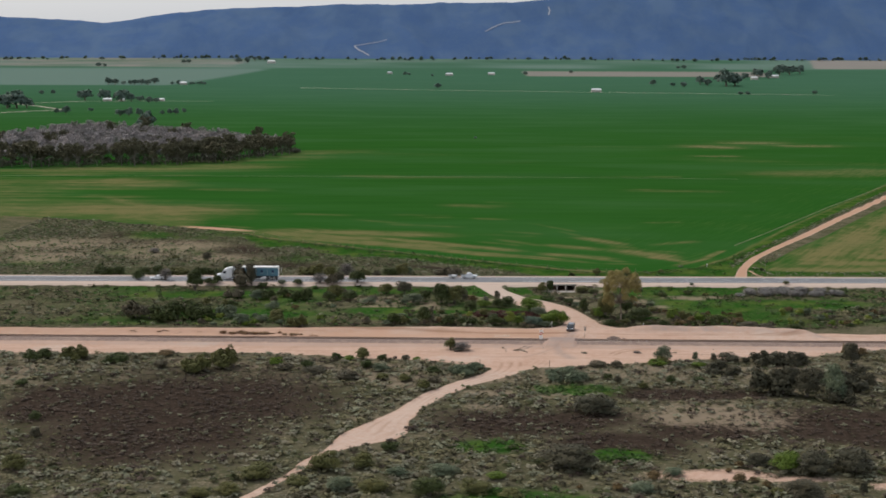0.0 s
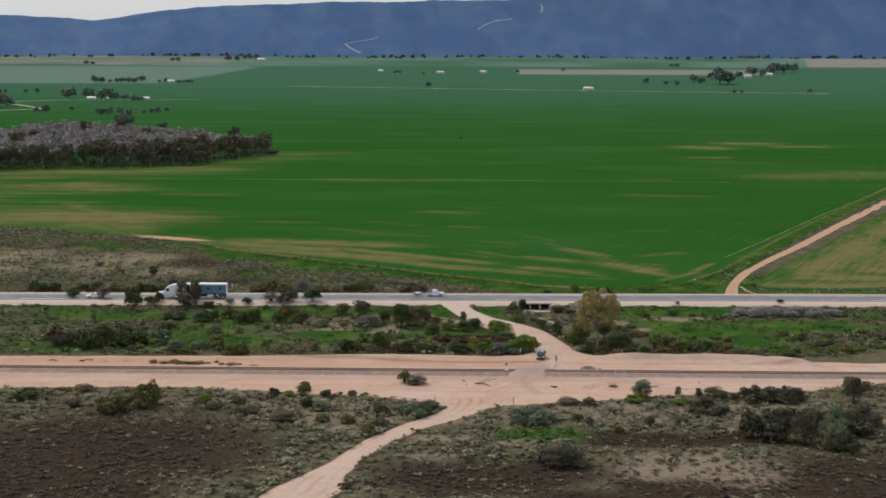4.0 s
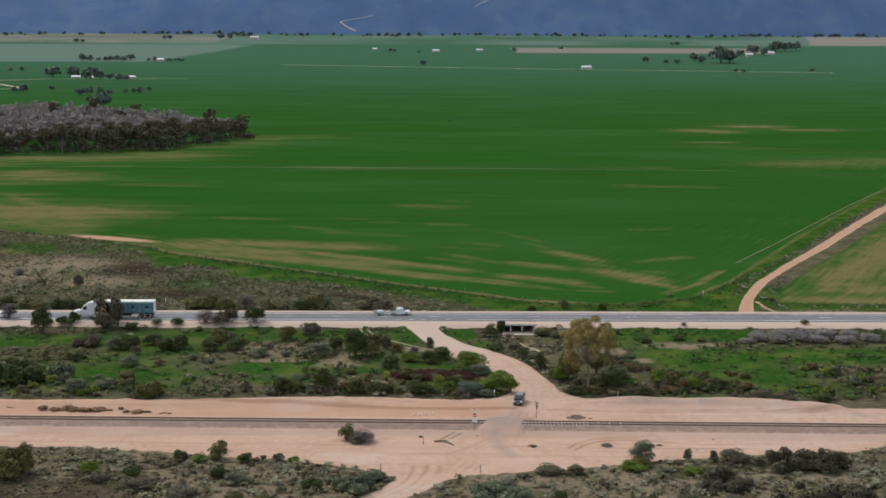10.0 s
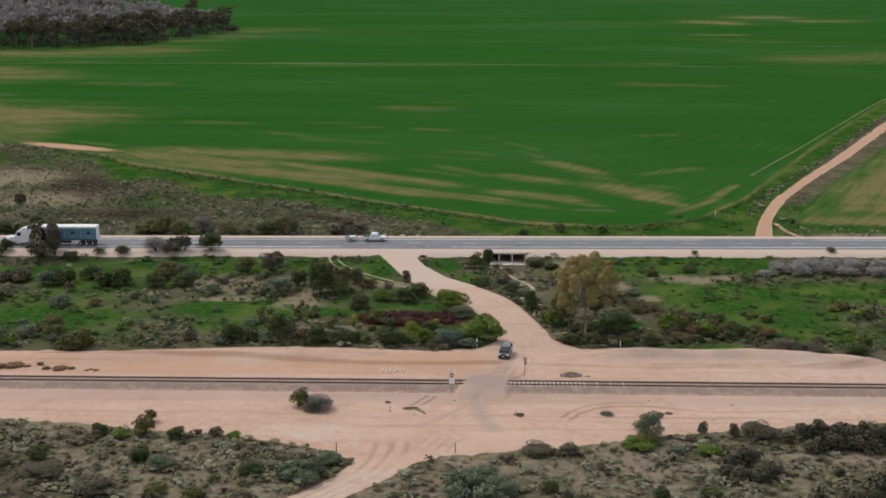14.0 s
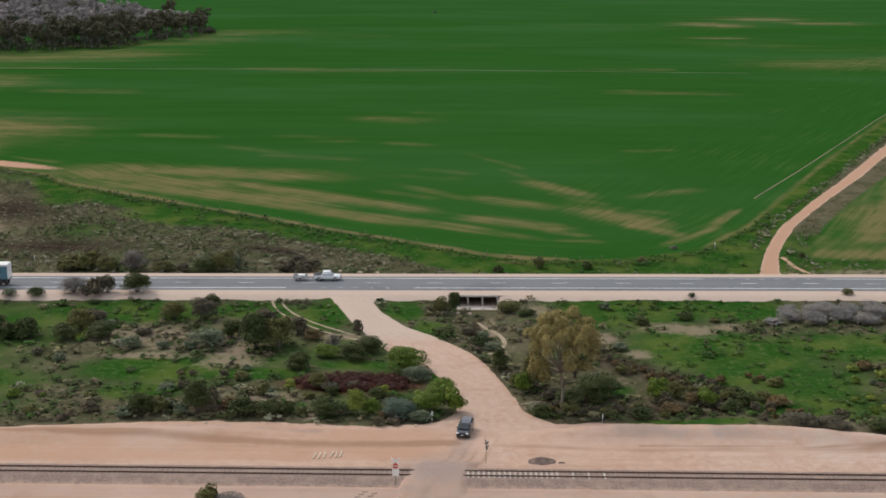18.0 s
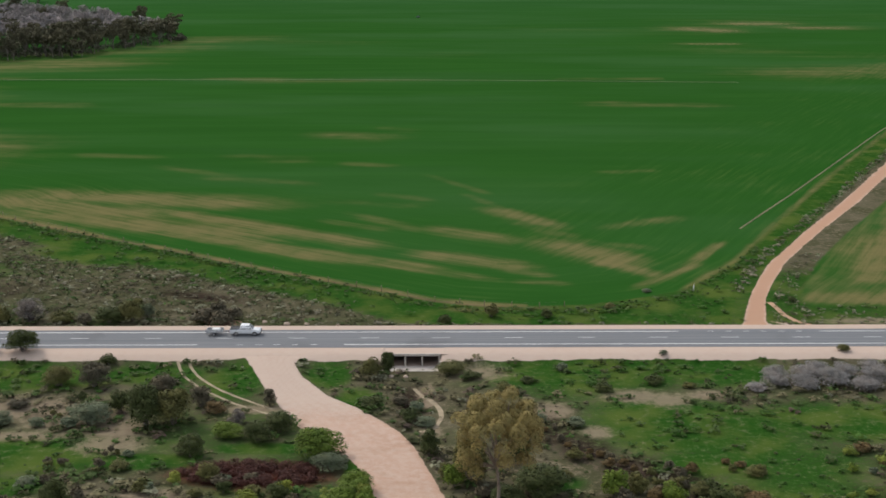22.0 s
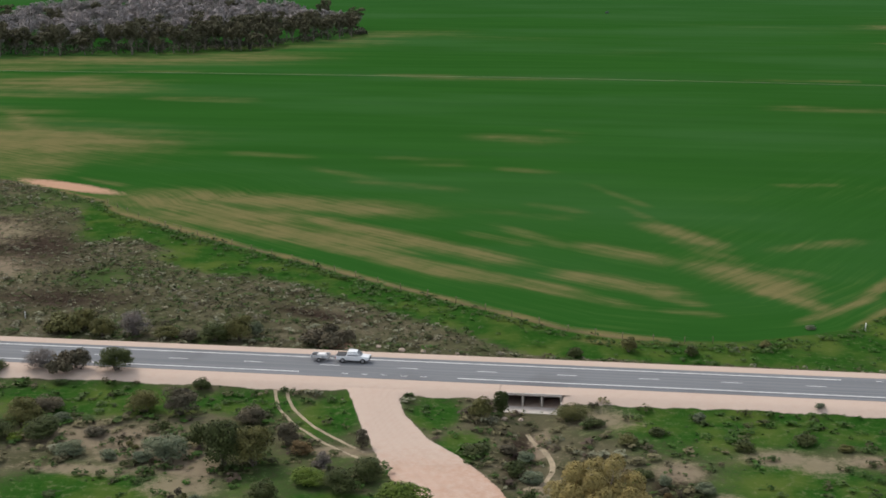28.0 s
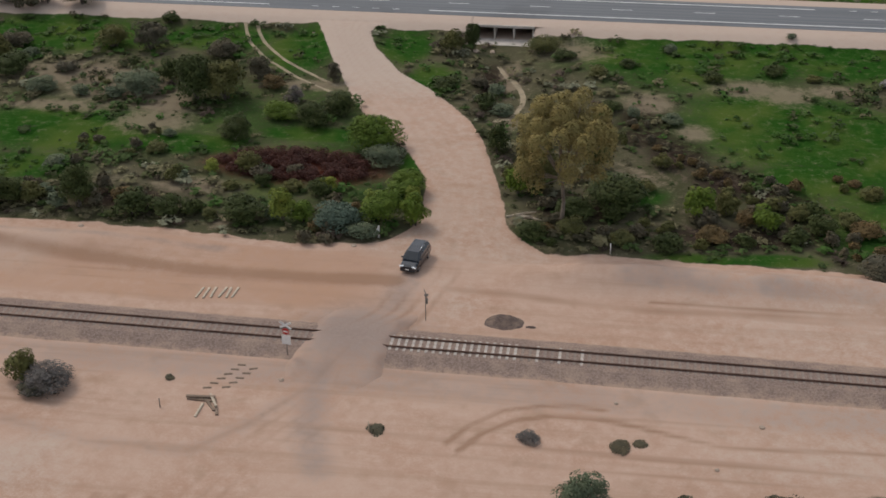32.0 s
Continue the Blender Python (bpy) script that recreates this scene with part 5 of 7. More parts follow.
def scatter(name, label, x0, x1, y0, y1, step, chance, mixture, size, seed, count=22):
    """Low plants over a stretch of ground, as one mesh."""
    rng = np.random.default_rng(seed)
    xs, ys = np.meshgrid(np.arange(x0, x1, step), np.arange(y0, y1, step))
    xs = (xs + rng.uniform(-0.55, 0.55, xs.shape) * step).ravel()
    ys = (ys + rng.uniform(-0.55, 0.55, ys.shape) * step).ravel()
    cover, tone, wear = covers(xs, ys)
    open_ground = np.clip(1 - 1.6 * cover[:, 0], 0, 1) * np.clip(1 - 2 * cover[:, 3], 0, 1) * np.clip(1.3 - 0.9 * wear[:, 2], 0.25, 1)
    keep = (rng.uniform(0, 1, len(xs)) < chance(xs, ys, cover, tone) * open_ground) & (np.abs(ys) > 9.6)
    xs, ys, cover = xs[keep], ys[keep], cover[keep]
    zs = height(xs, ys)
    n = len(xs)
    kinds = mixture(rng, xs, ys, cover)
    templates = [clump_cloud(rng, [(*(rng.normal(0, 0.2, 2)), 0.25 + 0.2 * rng.uniform(), 0.26) for _ in range(5)], count, 0.17, 0.8, 0.02, 0.35, 1.3) for _ in range(12)]
    s = size[0] + (size[1] - size[0]) * rng.uniform(0, 1, n) ** 2.2
    s = s * np.where(cover[:, 2] > 0.45, 0.68, 1.0)
    h = s * rng.uniform(0.45, 0.8, n)
    turn = rng.uniform(0, 6.283, n)
    which = rng.integers(0, len(templates), n)
    t = np.array(templates)[which].reshape(n, -1, 6)
    c, d = np.cos(turn)[:, None], np.sin(turn)[:, None]
    v = np.stack([(t[..., 0] * c - t[..., 1] * d) * s[:, None] + xs[:, None], (t[..., 0] * d + t[..., 1] * c) * s[:, None] + ys[:, None], t[..., 2] * h[:, None] + zs[:, None] - 0.04], -1)
    nv = np.stack([t[..., 3] * c - t[..., 4] * d, t[..., 3] * d + t[..., 4] * c, t[..., 5]], -1)
    nv = nv * 0.6 + np.array([0, 0, 0.6])
    nv /= np.linalg.norm(nv, axis=-1, keepdims=True)
    me = leaf_mesh(name, np.concatenate([v, nv], -1), MAT_SCRUB)
    tints = TINTS[kinds] * rng.uniform(0.7, 1.3, (n, 1))
    tints = np.concatenate([tints, np.ones((n, 1))], 1)
    per = np.repeat(tints, t.shape[1], axis=0)
    me.attributes.new("tint", "FLOAT_COLOR", "POINT").data.foreach_set("color", per.astype(np.float32).ravel())
    return tagged(new(name, me), label, "scrub", kind="stuff")


def mix_south(rng, x, y, cover):
    p = rng.uniform(0, 1, len(x))
    k = np.select([p < 0.30, p < 0.56, p < 0.68, p < 0.74, p < 0.93], [0, 1, 2, 3, 5], 6)
    dark = cover[:, 2] + rng.normal(0, 0.12, len(x)) > 0.5
    k[dark] = np.where(p[dark] < 0.72, 3, np.where(p[dark] < 0.92, 2, 0))
    lush = cover[:, 1] + rng.normal(0, 0.1, len(x)) > 0.55
    k[lush] = np.where(p[lush] < 0.45, 7, 4)
    return k


def mix_verge(rng, x, y, cover):
    p = rng.uniform(0, 1, len(x))
    k = np.select([p < 0.05, p < 0.42, p < 0.60, p < 0.67, p < 0.88], [0, 1, 2, 3, 4], 6)
    lush = cover[:, 1] + rng.normal(0, 0.1, len(x)) > 0.5
    k[lush] = np.where(p[lush] < 0.4, 4, np.where(p[lush] < 0.55, 6, 7))
    return k


def mix_north(rng, x, y, cover):
    p = rng.uniform(0, 1, len(x))
    k = np.select([p < 0.26, p < 0.44, p < 0.70, p < 0.92], [0, 2, 4, 6], 5)
    lush = cover[:, 1] + rng.normal(0, 0.1, len(x)) > 0.5
    k[lush] = np.where(p[lush] < 0.5, 4, 7)
    dark = cover[:, 2] + rng.normal(0, 0.12, len(x)) > 0.5
    k[dark] = np.where(p[dark] < 0.15, 3, np.where(p[dark] < 0.6, 2, np.where(p[dark] < 0.8, 6, 0)))
    return k


def mix_dry(rng, x, y, cover):
    p = rng.uniform(0, 1, len(x))
    return np.select([p < 0.34, p < 0.62, p < 0.80], [5, 0, 2], 4)


scatter("low_scrub", "low grey green and brown heath shrubs covering dry earth", -125, 118, -236, -98, 1.05, lambda x, y, c, t: np.clip(0.72 + 0.7 * vnoise(x, y, 7, 61), 0.15, 1) * (y < along(CORRIDOR_LOW, x) - 0.5), mix_south, (0.7, 2.5), 71, 26)
scatter("low_scrub", "low mixed shrubs and tussocks on the green verge", -150, 125, -71, -9.5, 1.0, lambda x, y, c, t: np.clip(0.50 + 0.7 * vnoise(x, y, 7, 62) - 0.40 * (c[:, 1] > 0.5) + 0.3 * (c[:, 2] > 0.5), 0.07, 1) * (t[:, 3] < 0.45) * (y > along(CORRIDOR_TOP, x) + 0.6), mix_verge, (0.5, 2.3), 72, 26)
scatter("low_scrub", "low dark shrubs on rough ground beyond the highway", -190, 92, 9.5, 200, 1.15, lambda x, y, c, t: np.clip(0.85 + 0.5 * vnoise(x, y, 10, 63) - 0.7 * (c[:, 1] > 0.5) + 0.9 * (np.abs(y - along(FIELD_LOW, x) + 4) < 2), 0.08, 1) * (y < along(FIELD_LOW, x) - 1.5), mix_north, (0.7, 2.3), 73, 16)


scatter("low_scrub", "dry grey brown scrub strip beside the farm road", 80, 240, 30, 330, 1.2, lambda x, y, c, t: 0.95 * (np.abs(band(FARM_ROAD, x, y) + 2.6 + 0.6 * vnoise(x, y, 7, 64)) < 1.5) * (x < along([(b, a) for b, a, _ in FARM_ROAD], y)), mix_dry, (0.9, 2.2), 74, 14)
scatter("low_scrub", "low dry scrub between the farm road and the pasture", 84, 130, 11, 60, 1.2, lambda x, y, c, t: np.clip(0.75 + 0.6 * vnoise(x, y, 6, 65), 0, 1) * (x > along([(b, c2) for b, _, c2 in FARM_ROAD], y) + 1.2) * (np.minimum((x - along([(b, c2) for b, _, c2 in FARM_ROAD], y)) * 0.6, y - 22) < 5), mix_dry, (0.6, 1.9), 75, 14)
scatter("low_scrub", "low grey green heath shrubs on dry earth", -170, 150, -460, -236, 3.2, lambda x, y, c, t: np.clip(0.7 + 0.7 * vnoise(x, y, 9, 66), 0.1, 1), mix_south, (1.6, 3.6), 76, 9)


# ---- trees ----
def tree_meshes(seed, leaf_mat, bark, tall, wide, count, leaf, bare=0.35, limbs=7):
    """A gum tree: a forked, tapered trunk with limbs, and a crown of many clumps."""
    rng = np.random.default_rng(seed)
    segs, clumps = [], []
    fork = tall * bare
    base = Vector((0, 0, -0.2))
    knee = Vector((rng.normal(0, 0.02) * tall, rng.normal(0, 0.02) * tall, fork * 0.55))
    head = Vector((rng.normal(0, 0.03) * tall, rng.normal(0, 0.03) * tall, fork))
    r = tall * 0.022
    segs += [(base, knee, r * 1.25, r), (knee, head, r, r * 0.8)]
    for i in range(limbs):
        a = 2 * math.pi * (i + rng.uniform(-0.3, 0.3)) / limbs
        out = wide * 0.5 * rng.uniform(0.45, 0.82)
        top = tall * rng.uniform(0.66, 0.93) if i % 3 else tall * rng.uniform(0.5, 0.64)
        mid = head + Vector((math.cos(a) * out * 0.45, math.sin(a) * out * 0.45, (top - fork) * 0.5))
        tip = Vector((head.x + math.cos(a) * out, head.y + math.sin(a) * out, top))
        segs += [(head, mid, r * 0.55, r * 0.36), (mid, tip, r * 0.36, r * 0.12)]
        for p, f in ((mid.lerp(tip, 0.45), 0.8), (tip, 1.0), (mid.lerp(tip, 0.8) + Vector(rng.normal(0, wide * 0.09, 3)), 0.9), (tip + Vector(rng.normal(0, wide * 0.08, 3)), 0.8)):
            clumps.append((p.x, p.y, p.z, wide * 0.145 * f * rng.uniform(0.7, 1.2)))
    for i in range(5):
        clumps.append((*(head.xy + Vector(rng.normal(0, wide * 0.11, 2))), tall * rng.uniform(0.7, 0.93), wide * rng.uniform(0.11, 0.17)))
    leaves = leaf_mesh("crown", clump_cloud(rng, clumps, count, leaf, 0.85, fork * 0.6), leaf_mat)
    return rods("trunk", segs, bark, 7), leaves


def tree(x, y, meshes, label, scale=1.0, turn=0.0, group="", tall=1.0):
    ob = thing("tree", pose(x, y, float(height(x, y)), 0, 0, turn), label, "tree", group)
    ob.scale = (scale, scale, scale * tall)
    part("trunk", meshes[0], ob)
    part("crown", meshes[1], ob)
    return ob


def weeping_gum(seed, leaf_mat, bark):
    """A gum with a slim forked trunk and a broad dome of drooping leaf curtains."""
    rng = np.random.default_rng(seed)
    fork = Vector((-0.15, 0, 5.4))
    segs = [((0, 0, -0.3), (0.12, 0.05, 2.8), 0.26, 0.20), ((0.12, 0.05, 2.8), fork, 0.20, 0.17)]
    clumps = []
    for i in range(30):
        a, e = 2.399963 * i, math.asin(0.02 + 0.96 * (i + 0.5) / 30)
        k = rng.uniform(0.78, 1.1)
        p = Vector((5.1 * k * math.cos(e) * math.cos(a), 4.8 * k * math.cos(e) * math.sin(a), 9.2 + 4.4 * k * math.sin(e) + rng.uniform(-0.8, 0.6)))
        r = rng.uniform(0.9, 1.35)
        clumps.append((*p, r))
        if e < 0.8 and i % 3:
            clumps.append((p.x * 1.03, p.y * 1.03, p.z - r, r * 0.75))
        if i % 3 == 0:
            mid = fork.lerp(p, 0.5) + Vector((0, 0, 0.5))
            segs += [(fork, mid, 0.15, 0.10), (mid, p, 0.10, 0.035)]
    clumps += [(*rng.normal(0, 1.6, 2), rng.uniform(9.4, 11.4), rng.uniform(0.9, 1.4)) for i in range(7)]
    for x, y, z, r in ((-3.2, -1.6, 6.6, 1.3), (-4.1, -0.8, 5.9, 1.1), (-2.7, -2.2, 5.4, 1.0), (-3.9, -2.0, 7.4, 1.2), (2.9, -1.2, 6.6, 1.0), (3.6, -0.4, 6.0, 0.9), (0.8, -2.8, 7.0, 1.0)):
        clumps.append((x, y, z, r))
        segs.append((fork, (x, y, z), 0.09, 0.03))
    rows = clump_cloud(rng, clumps, 40000, 0.10, 1.15, 4.2, 0.5, 0.3)
    return rods("trunk", segs, bark, 7), leaf_mesh("crown", rows, leaf_mat)


LEAF_MAT["gum"] = foliage("leaves_gum", (0.240, 0.192, 0.066), 0.3)
tree(30.0, -64.6, weeping_gum(12, LEAF_MAT["gum"], MAT_BARK), "lone olive brown gum tree with drooping crown beside the gravel road")

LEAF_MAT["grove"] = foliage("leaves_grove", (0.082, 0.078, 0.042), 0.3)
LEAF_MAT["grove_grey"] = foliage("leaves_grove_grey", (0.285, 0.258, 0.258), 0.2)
LEAF_MAT["far"] = foliage("leaves_far", (0.088, 0.128, 0.104), 0.2)
GROVE = [tree_meshes(40 + i, LEAF_MAT["grove"], MAT_PALE_BARK, 12.0, 9.0, 1700, 0.36, 0.24, 8) for i in range(4)]
GROVE_GREY = [tree_meshes(50 + i, LEAF_MAT["grove_grey"], MAT_PALE_BARK, 11.0, 9.0, 620, 0.42, 0.2, 8) for i in range(3)]


def lump_meshes(seed):
    """A far farm tree: a short trunk under a dense uneven crown that reaches nearly to the ground."""
    rng = np.random.default_rng(seed)
    clumps = [(9.5 * x, 9.5 * y, 8.0 * z + 0.3, 9.0 * r) for x, y, z, r in bush_clumps(rng, 13, 0.5)]
    return rods("trunk", [((0, 0, -0.3), (0.2, 0, 3.0), 0.4, 0.3), ((0.2, 0, 3.0), (1.2, 0.4, 5.5), 0.25, 0.12), ((0.2, 0, 3.0), (-1.3, -0.2, 5.2), 0.25, 0.12)], MAT_BARK, 6), leaf_mesh("crown", clump_cloud(rng, clumps, 700, 0.6, 0.8, 0.1, 0.5, 0.4), LEAF_MAT["far"])


FAR_TREES = [lump_meshes(60 + i) for i in range(4)]
rng = np.random.default_rng(8)
FRONT = [(-420, 418), (-360, 428), (-256, 456), (-194, 476), (-163, 495), (-152, 531), (-139, 560), (-127, 601)]
BACK = [(-420, 940), (-300, 850), (-200, 745), (-140, 665), (-127, 606)]
gxs, gys = np.meshgrid(np.arange(-376, -122, 8.6), np.arange(410, 930, 12.0))
inner = {0: [], 1: [], 2: []}
for x, y in zip((gxs + rng.uniform(-4.5, 4.5, gxs.shape)).ravel(), (gys + rng.uniform(-5, 5, gys.shape)).ravel()):
    lo, hi = along(FRONT, x), along(BACK, x)
    if not lo < y < hi or x < -0.32 * (y + 414) - 30:
        continue
    if y - lo < 30 or (y - lo < 90 and x > -210) or rng.uniform() < 0.05:
        tree(x, y, GROVE[rng.integers(4)], "tall olive gum tree with pale trunk at the grove edge", rng.uniform(0.7, 1.35), rng.uniform(0, 360), "grove of gum trees", rng.uniform(0.8, 1.25))
    else:
        inner[int(rng.integers(3))].append((x, y, rng.uniform(0.65, 1.2), rng.uniform(0, 6.28)))


def joined(name, label, spots, source):
    """Many copies of one mesh as one object."""
    n = len(source.vertices)
    co, no = np.empty(n * 3), np.empty(n * 3)
    source.vertices.foreach_get("co", co)
    source.vertices.foreach_get("normal", no)
    co, rows = co.reshape(-1, 3), []
    out = co - co.mean(0)
    out /= np.linalg.norm(out, axis=1, keepdims=True) + 1e-9
    for x, y, s, a in spots:
        m = np.array([[math.cos(a), -math.sin(a), 0], [math.sin(a), math.cos(a), 0], [0, 0, 1]])
        rows.append(np.concatenate([co @ m.T * s + (x, y, float(height(x, y))), out @ m.T], 1))
    return tagged(new(name, leaf_mesh(name, np.concatenate(rows), source.materials[0])), label, "woodland", kind="stuff")


for i, spots in inner.items():
    joined("woodland", "dense grey canopy of sparse gum trees", spots, GROVE_GREY[i][1])
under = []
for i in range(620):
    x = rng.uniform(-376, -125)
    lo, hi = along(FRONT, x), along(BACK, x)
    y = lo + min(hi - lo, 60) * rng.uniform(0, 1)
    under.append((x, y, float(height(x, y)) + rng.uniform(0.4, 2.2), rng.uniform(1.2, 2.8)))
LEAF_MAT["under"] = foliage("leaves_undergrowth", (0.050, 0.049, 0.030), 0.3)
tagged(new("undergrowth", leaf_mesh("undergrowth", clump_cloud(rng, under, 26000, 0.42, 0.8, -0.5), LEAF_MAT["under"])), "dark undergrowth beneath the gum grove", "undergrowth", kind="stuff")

foot = [[], [], [], []]
for i in range(150):
    x = rng.uniform(-1500, 1600)
    foot[i % 4].append((x, 4040 + 40 * math.sin(x / 170) + rng.uniform(-50, 20), rng.uniform(0.8, 2.0), rng.uniform(0, 6.28)))
for i, spots in enumerate(foot):
    joined("woodland", "scattered dark trees along the foot of the hills", spots, FAR_TREES[i][1])
for x, y, w, h in FAR_SPOTS:
    n = max(1, round(w / (h * 1.6)))
    for i in range(n):
        s = h / 7.0 * rng.uniform(0.85, 1.2)
        tree(x + (i + 0.5 - n / 2) * w / n, y + rng.uniform(-6, 6), FAR_TREES[rng.integers(4)], "dark distant farm tree on the plain", s * max(0.8, min(1.5, w / n / (h * 1.1))), rng.uniform(0, 360), "distant trees", 0.85)


# ---- sleepers ----
sleeper = box("sleeper", (0.24, 2.5, 0.10), MAT_SLEEPER, 0.02)
MAT_LIMED = plain("dusty_white_sleeper", (0.45, 0.40, 0.355), 0.9, 0, 0.3, 2, 0.3)
limed = box("sleeper_dusted", (0.26, 2.5, 0.10), MAT_LIMED, 0.02)
turn = math.degrees(math.atan(RAIL_SLOPE))
for i in range(300):
    x = -72 + 0.66 * i
    if 8.6 < x < 15.6:
        continue
    part("sleeper", limed if 15.6 <= x < 27.5 or (27.5 <= x < 34 and i % 3 == 0) else sleeper, bed, m=pose(x, float(rail_y(x)), -0.675 if not (15.6 <= x < 34) else -0.655, 0, 0, turn))

# ---- level crossing ----
def earth_patch(name, xs, ys, z_of):
    """A piece of made ground with the same surface as the rest."""
    X, Y = np.meshgrid(xs, ys)
    Z = z_of(X, Y)
    i = np.arange(X.size).reshape(X.shape)
    q = np.stack([i[:-1, :-1], i[:-1, 1:], i[1:, 1:], i[1:, :-1]], -1).reshape(-1, 4)
    me = mesh(name, np.stack([X, Y, Z], -1).reshape(-1, 3), q, MAT_GROUND, True)
    for a, data in zip(("cover", "tone", "wear"), covers(X, Y)):
        if a == "cover":
            data[..., 0], data[..., 1:] = 1.0, 0.0
        me.attributes.new(a, "FLOAT_COLOR", "POINT").data.foreach_set("color", data.astype(np.float32).ravel())
    return me


def pad_z(x, y):
    off = np.abs(y - rail_y(x) + 0.1)
    x = x - 0.22 * (y + 89.6)
    side = smooth(x + 0.7 * vnoise(x, y, 1.6, 95), 7.0, 9.6) * (1 - smooth(x + 0.7 * vnoise(x, y, 1.6, 96), 14.6, 17.2))
    top = -0.36 - 0.86 * smooth(off + 0.5 * vnoise(x, y, 2, 94), 1.4, 7.5)
    return -1.5 + (top + 1.5) * np.clip(side * 1.15, 0, 1) ** 0.5 + 0.02 * vnoise(x, y, 1.2, 97)


pad = earth_patch("crossing_pad", np.arange(5.5, 19.5, 0.35), np.arange(-98.2, -80.5, 0.35), pad_z)
tagged(new("crossing_pad", pad), "worn grey gravel pad covering the rails at the crossing", "crossing", kind="structure")

MAT_WHITE = plain("white_board", (0.74, 0.73, 0.71), 0.5, 0, 0.12, 3)
MAT_RED = plain("red_board", (0.45, 0.035, 0.03), 0.5, 0, 0.15, 3)
MAT_STEEL = plain("dull_steel", (0.20, 0.19, 0.18), 0.5, 0.7, 0.25, 3)
MAT_BLACK = plain("black_plastic", (0.018, 0.018, 0.02), 0.5, 0, 0.25, 3)
MAT_TIMBER = plain("weathered_timber", (0.21, 0.155, 0.115), 0.9, 0, 0.35, 2, 0.4)
MAT_PALE_TIMBER = plain("pale_timber", (0.48, 0.40, 0.31), 0.9, 0, 0.25, 2, 0.3)
MAT_CONCRETE = plain("concrete", (0.50, 0.45, 0.40), 0.9, 0, 0.22, 0.7, 0.3)


def crossing_sign(x, y, tall, turn, label, plate=True):
    board, red = (MAT_WHITE, MAT_RED) if plate else (MAT_STEEL, MAT_STEEL)
    ob = thing("crossing_sign", pose(x, y, float(height(x, y)), 0, 0, turn), label, "road sign", "crossing signs")
    part("post", rod("post", (0, 0.03, -0.1), (0, 0.03, tall), 0.04, MAT_STEEL), ob)
    for a in (32, -32):
        part("cross_board", box("cross_board", (1.25, 0.025, 0.2), board, 0.006, (0, 0, -0.1)), ob, m=pose(0, -0.03 - 0.014 * (a > 0), tall - 0.35, 0, a, 0))
    disc = bmesh.new()
    bmesh.ops.create_cone(disc, cap_ends=True, segments=8, radius1=0.34, radius2=0.34, depth=0.03)
    bmesh.ops.rotate(disc, matrix=Matrix.Rotation(radians(90), 3, "X"), verts=disc.verts)
    part("stop_board", bm_mesh("stop_board", disc, red), ob, "red eight-sided stop board" if plate else "bare metal back of a stop board", pose(0, -0.06, tall - 1.0))
    part("lettering_bar", box("lettering_bar", (0.44, 0.012, 0.13), board, 0.003, (0, 0, -0.065)), ob, m=pose(0, -0.085, tall - 1.0))
    if plate:
        part("plate", box("plate", (0.85, 0.025, 0.95), MAT_WHITE, 0.01), ob, "white board", pose(0, -0.05, tall - 2.35))
    return ob


crossing_sign(6.74, -92.36, 3.7, -8, "white crossbuck and red stop sign on a steel post", True)
crossing_sign(18.27, -84.94, 3.1, 118, "dark back of a crossbuck sign on a steel post", False)


def marker_post(x, y, tall, r, material, label, lean=0.0, turn=0.0, cap=False):
    ob = thing("post", pose(x, y, float(height(x, y)), lean, 0, turn), label, "post", "posts")
    part("shaft", rod("shaft", (0, 0, -0.15), (0, 0, tall), r, material, 8, r * 0.85), ob)
    part("cap", rod("cap", (0, 0, tall), (0, 0, tall + 0.04), r * 1.15, material, 8, r * 0.7), ob)
    return ob


marker_post(6.9, -116.0, 1.4, 0.075, MAT_TIMBER, "dark weathered timber post beside the sand track")
marker_post(-9.0, -116.5, 1.6, 0.085, MAT_TIMBER, "thick weathered timber post at the scrub corner")
marker_post(-11.0, -117.6, 1.2, 0.07, MAT_TIMBER, "short weathered timber post at the scrub corner")
marker_post(15.8, -102.3, 1.0, 0.05, MAT_PALE_TIMBER, "thin pale stake standing in bare sand")
marker_post(-2.3, -101.1, 0.9, 0.05, MAT_STEEL, "rusty steel stake standing in bare sand")
marker_post(35.2, -70.35, 1.25, 0.06, MAT_WHITE, "white painted marker post at the scrub edge", 6)
marker_post(72.0, 31.0, 1.3, 0.09, MAT_WHITE, "white marker post at the corner of the wheat field")
marker_post(-70.0, 19.7, 1.3, 0.08, MAT_WHITE, "white marker post beyond the highway", 0)
# two white gate posts, one fallen against the other
ob = thing("gate_post", pose(11.3, -69.6, float(height(11.3, -69.6))), "white timber gate post with a leaning brace", "post", "posts")
part("shaft", box("shaft", (0.16, 0.16, 1.5), MAT_WHITE, 0.02, (0, 0, -0.1)), ob)
part("brace", rod("brace", (-0.75, 0.05, 0), (0.0, 0.0, 1.2), 0.06, MAT_WHITE), ob)
marker_post(9.6, -69.2, 1.2, 0.06, MAT_WHITE, "white painted gate post at the scrub edge")
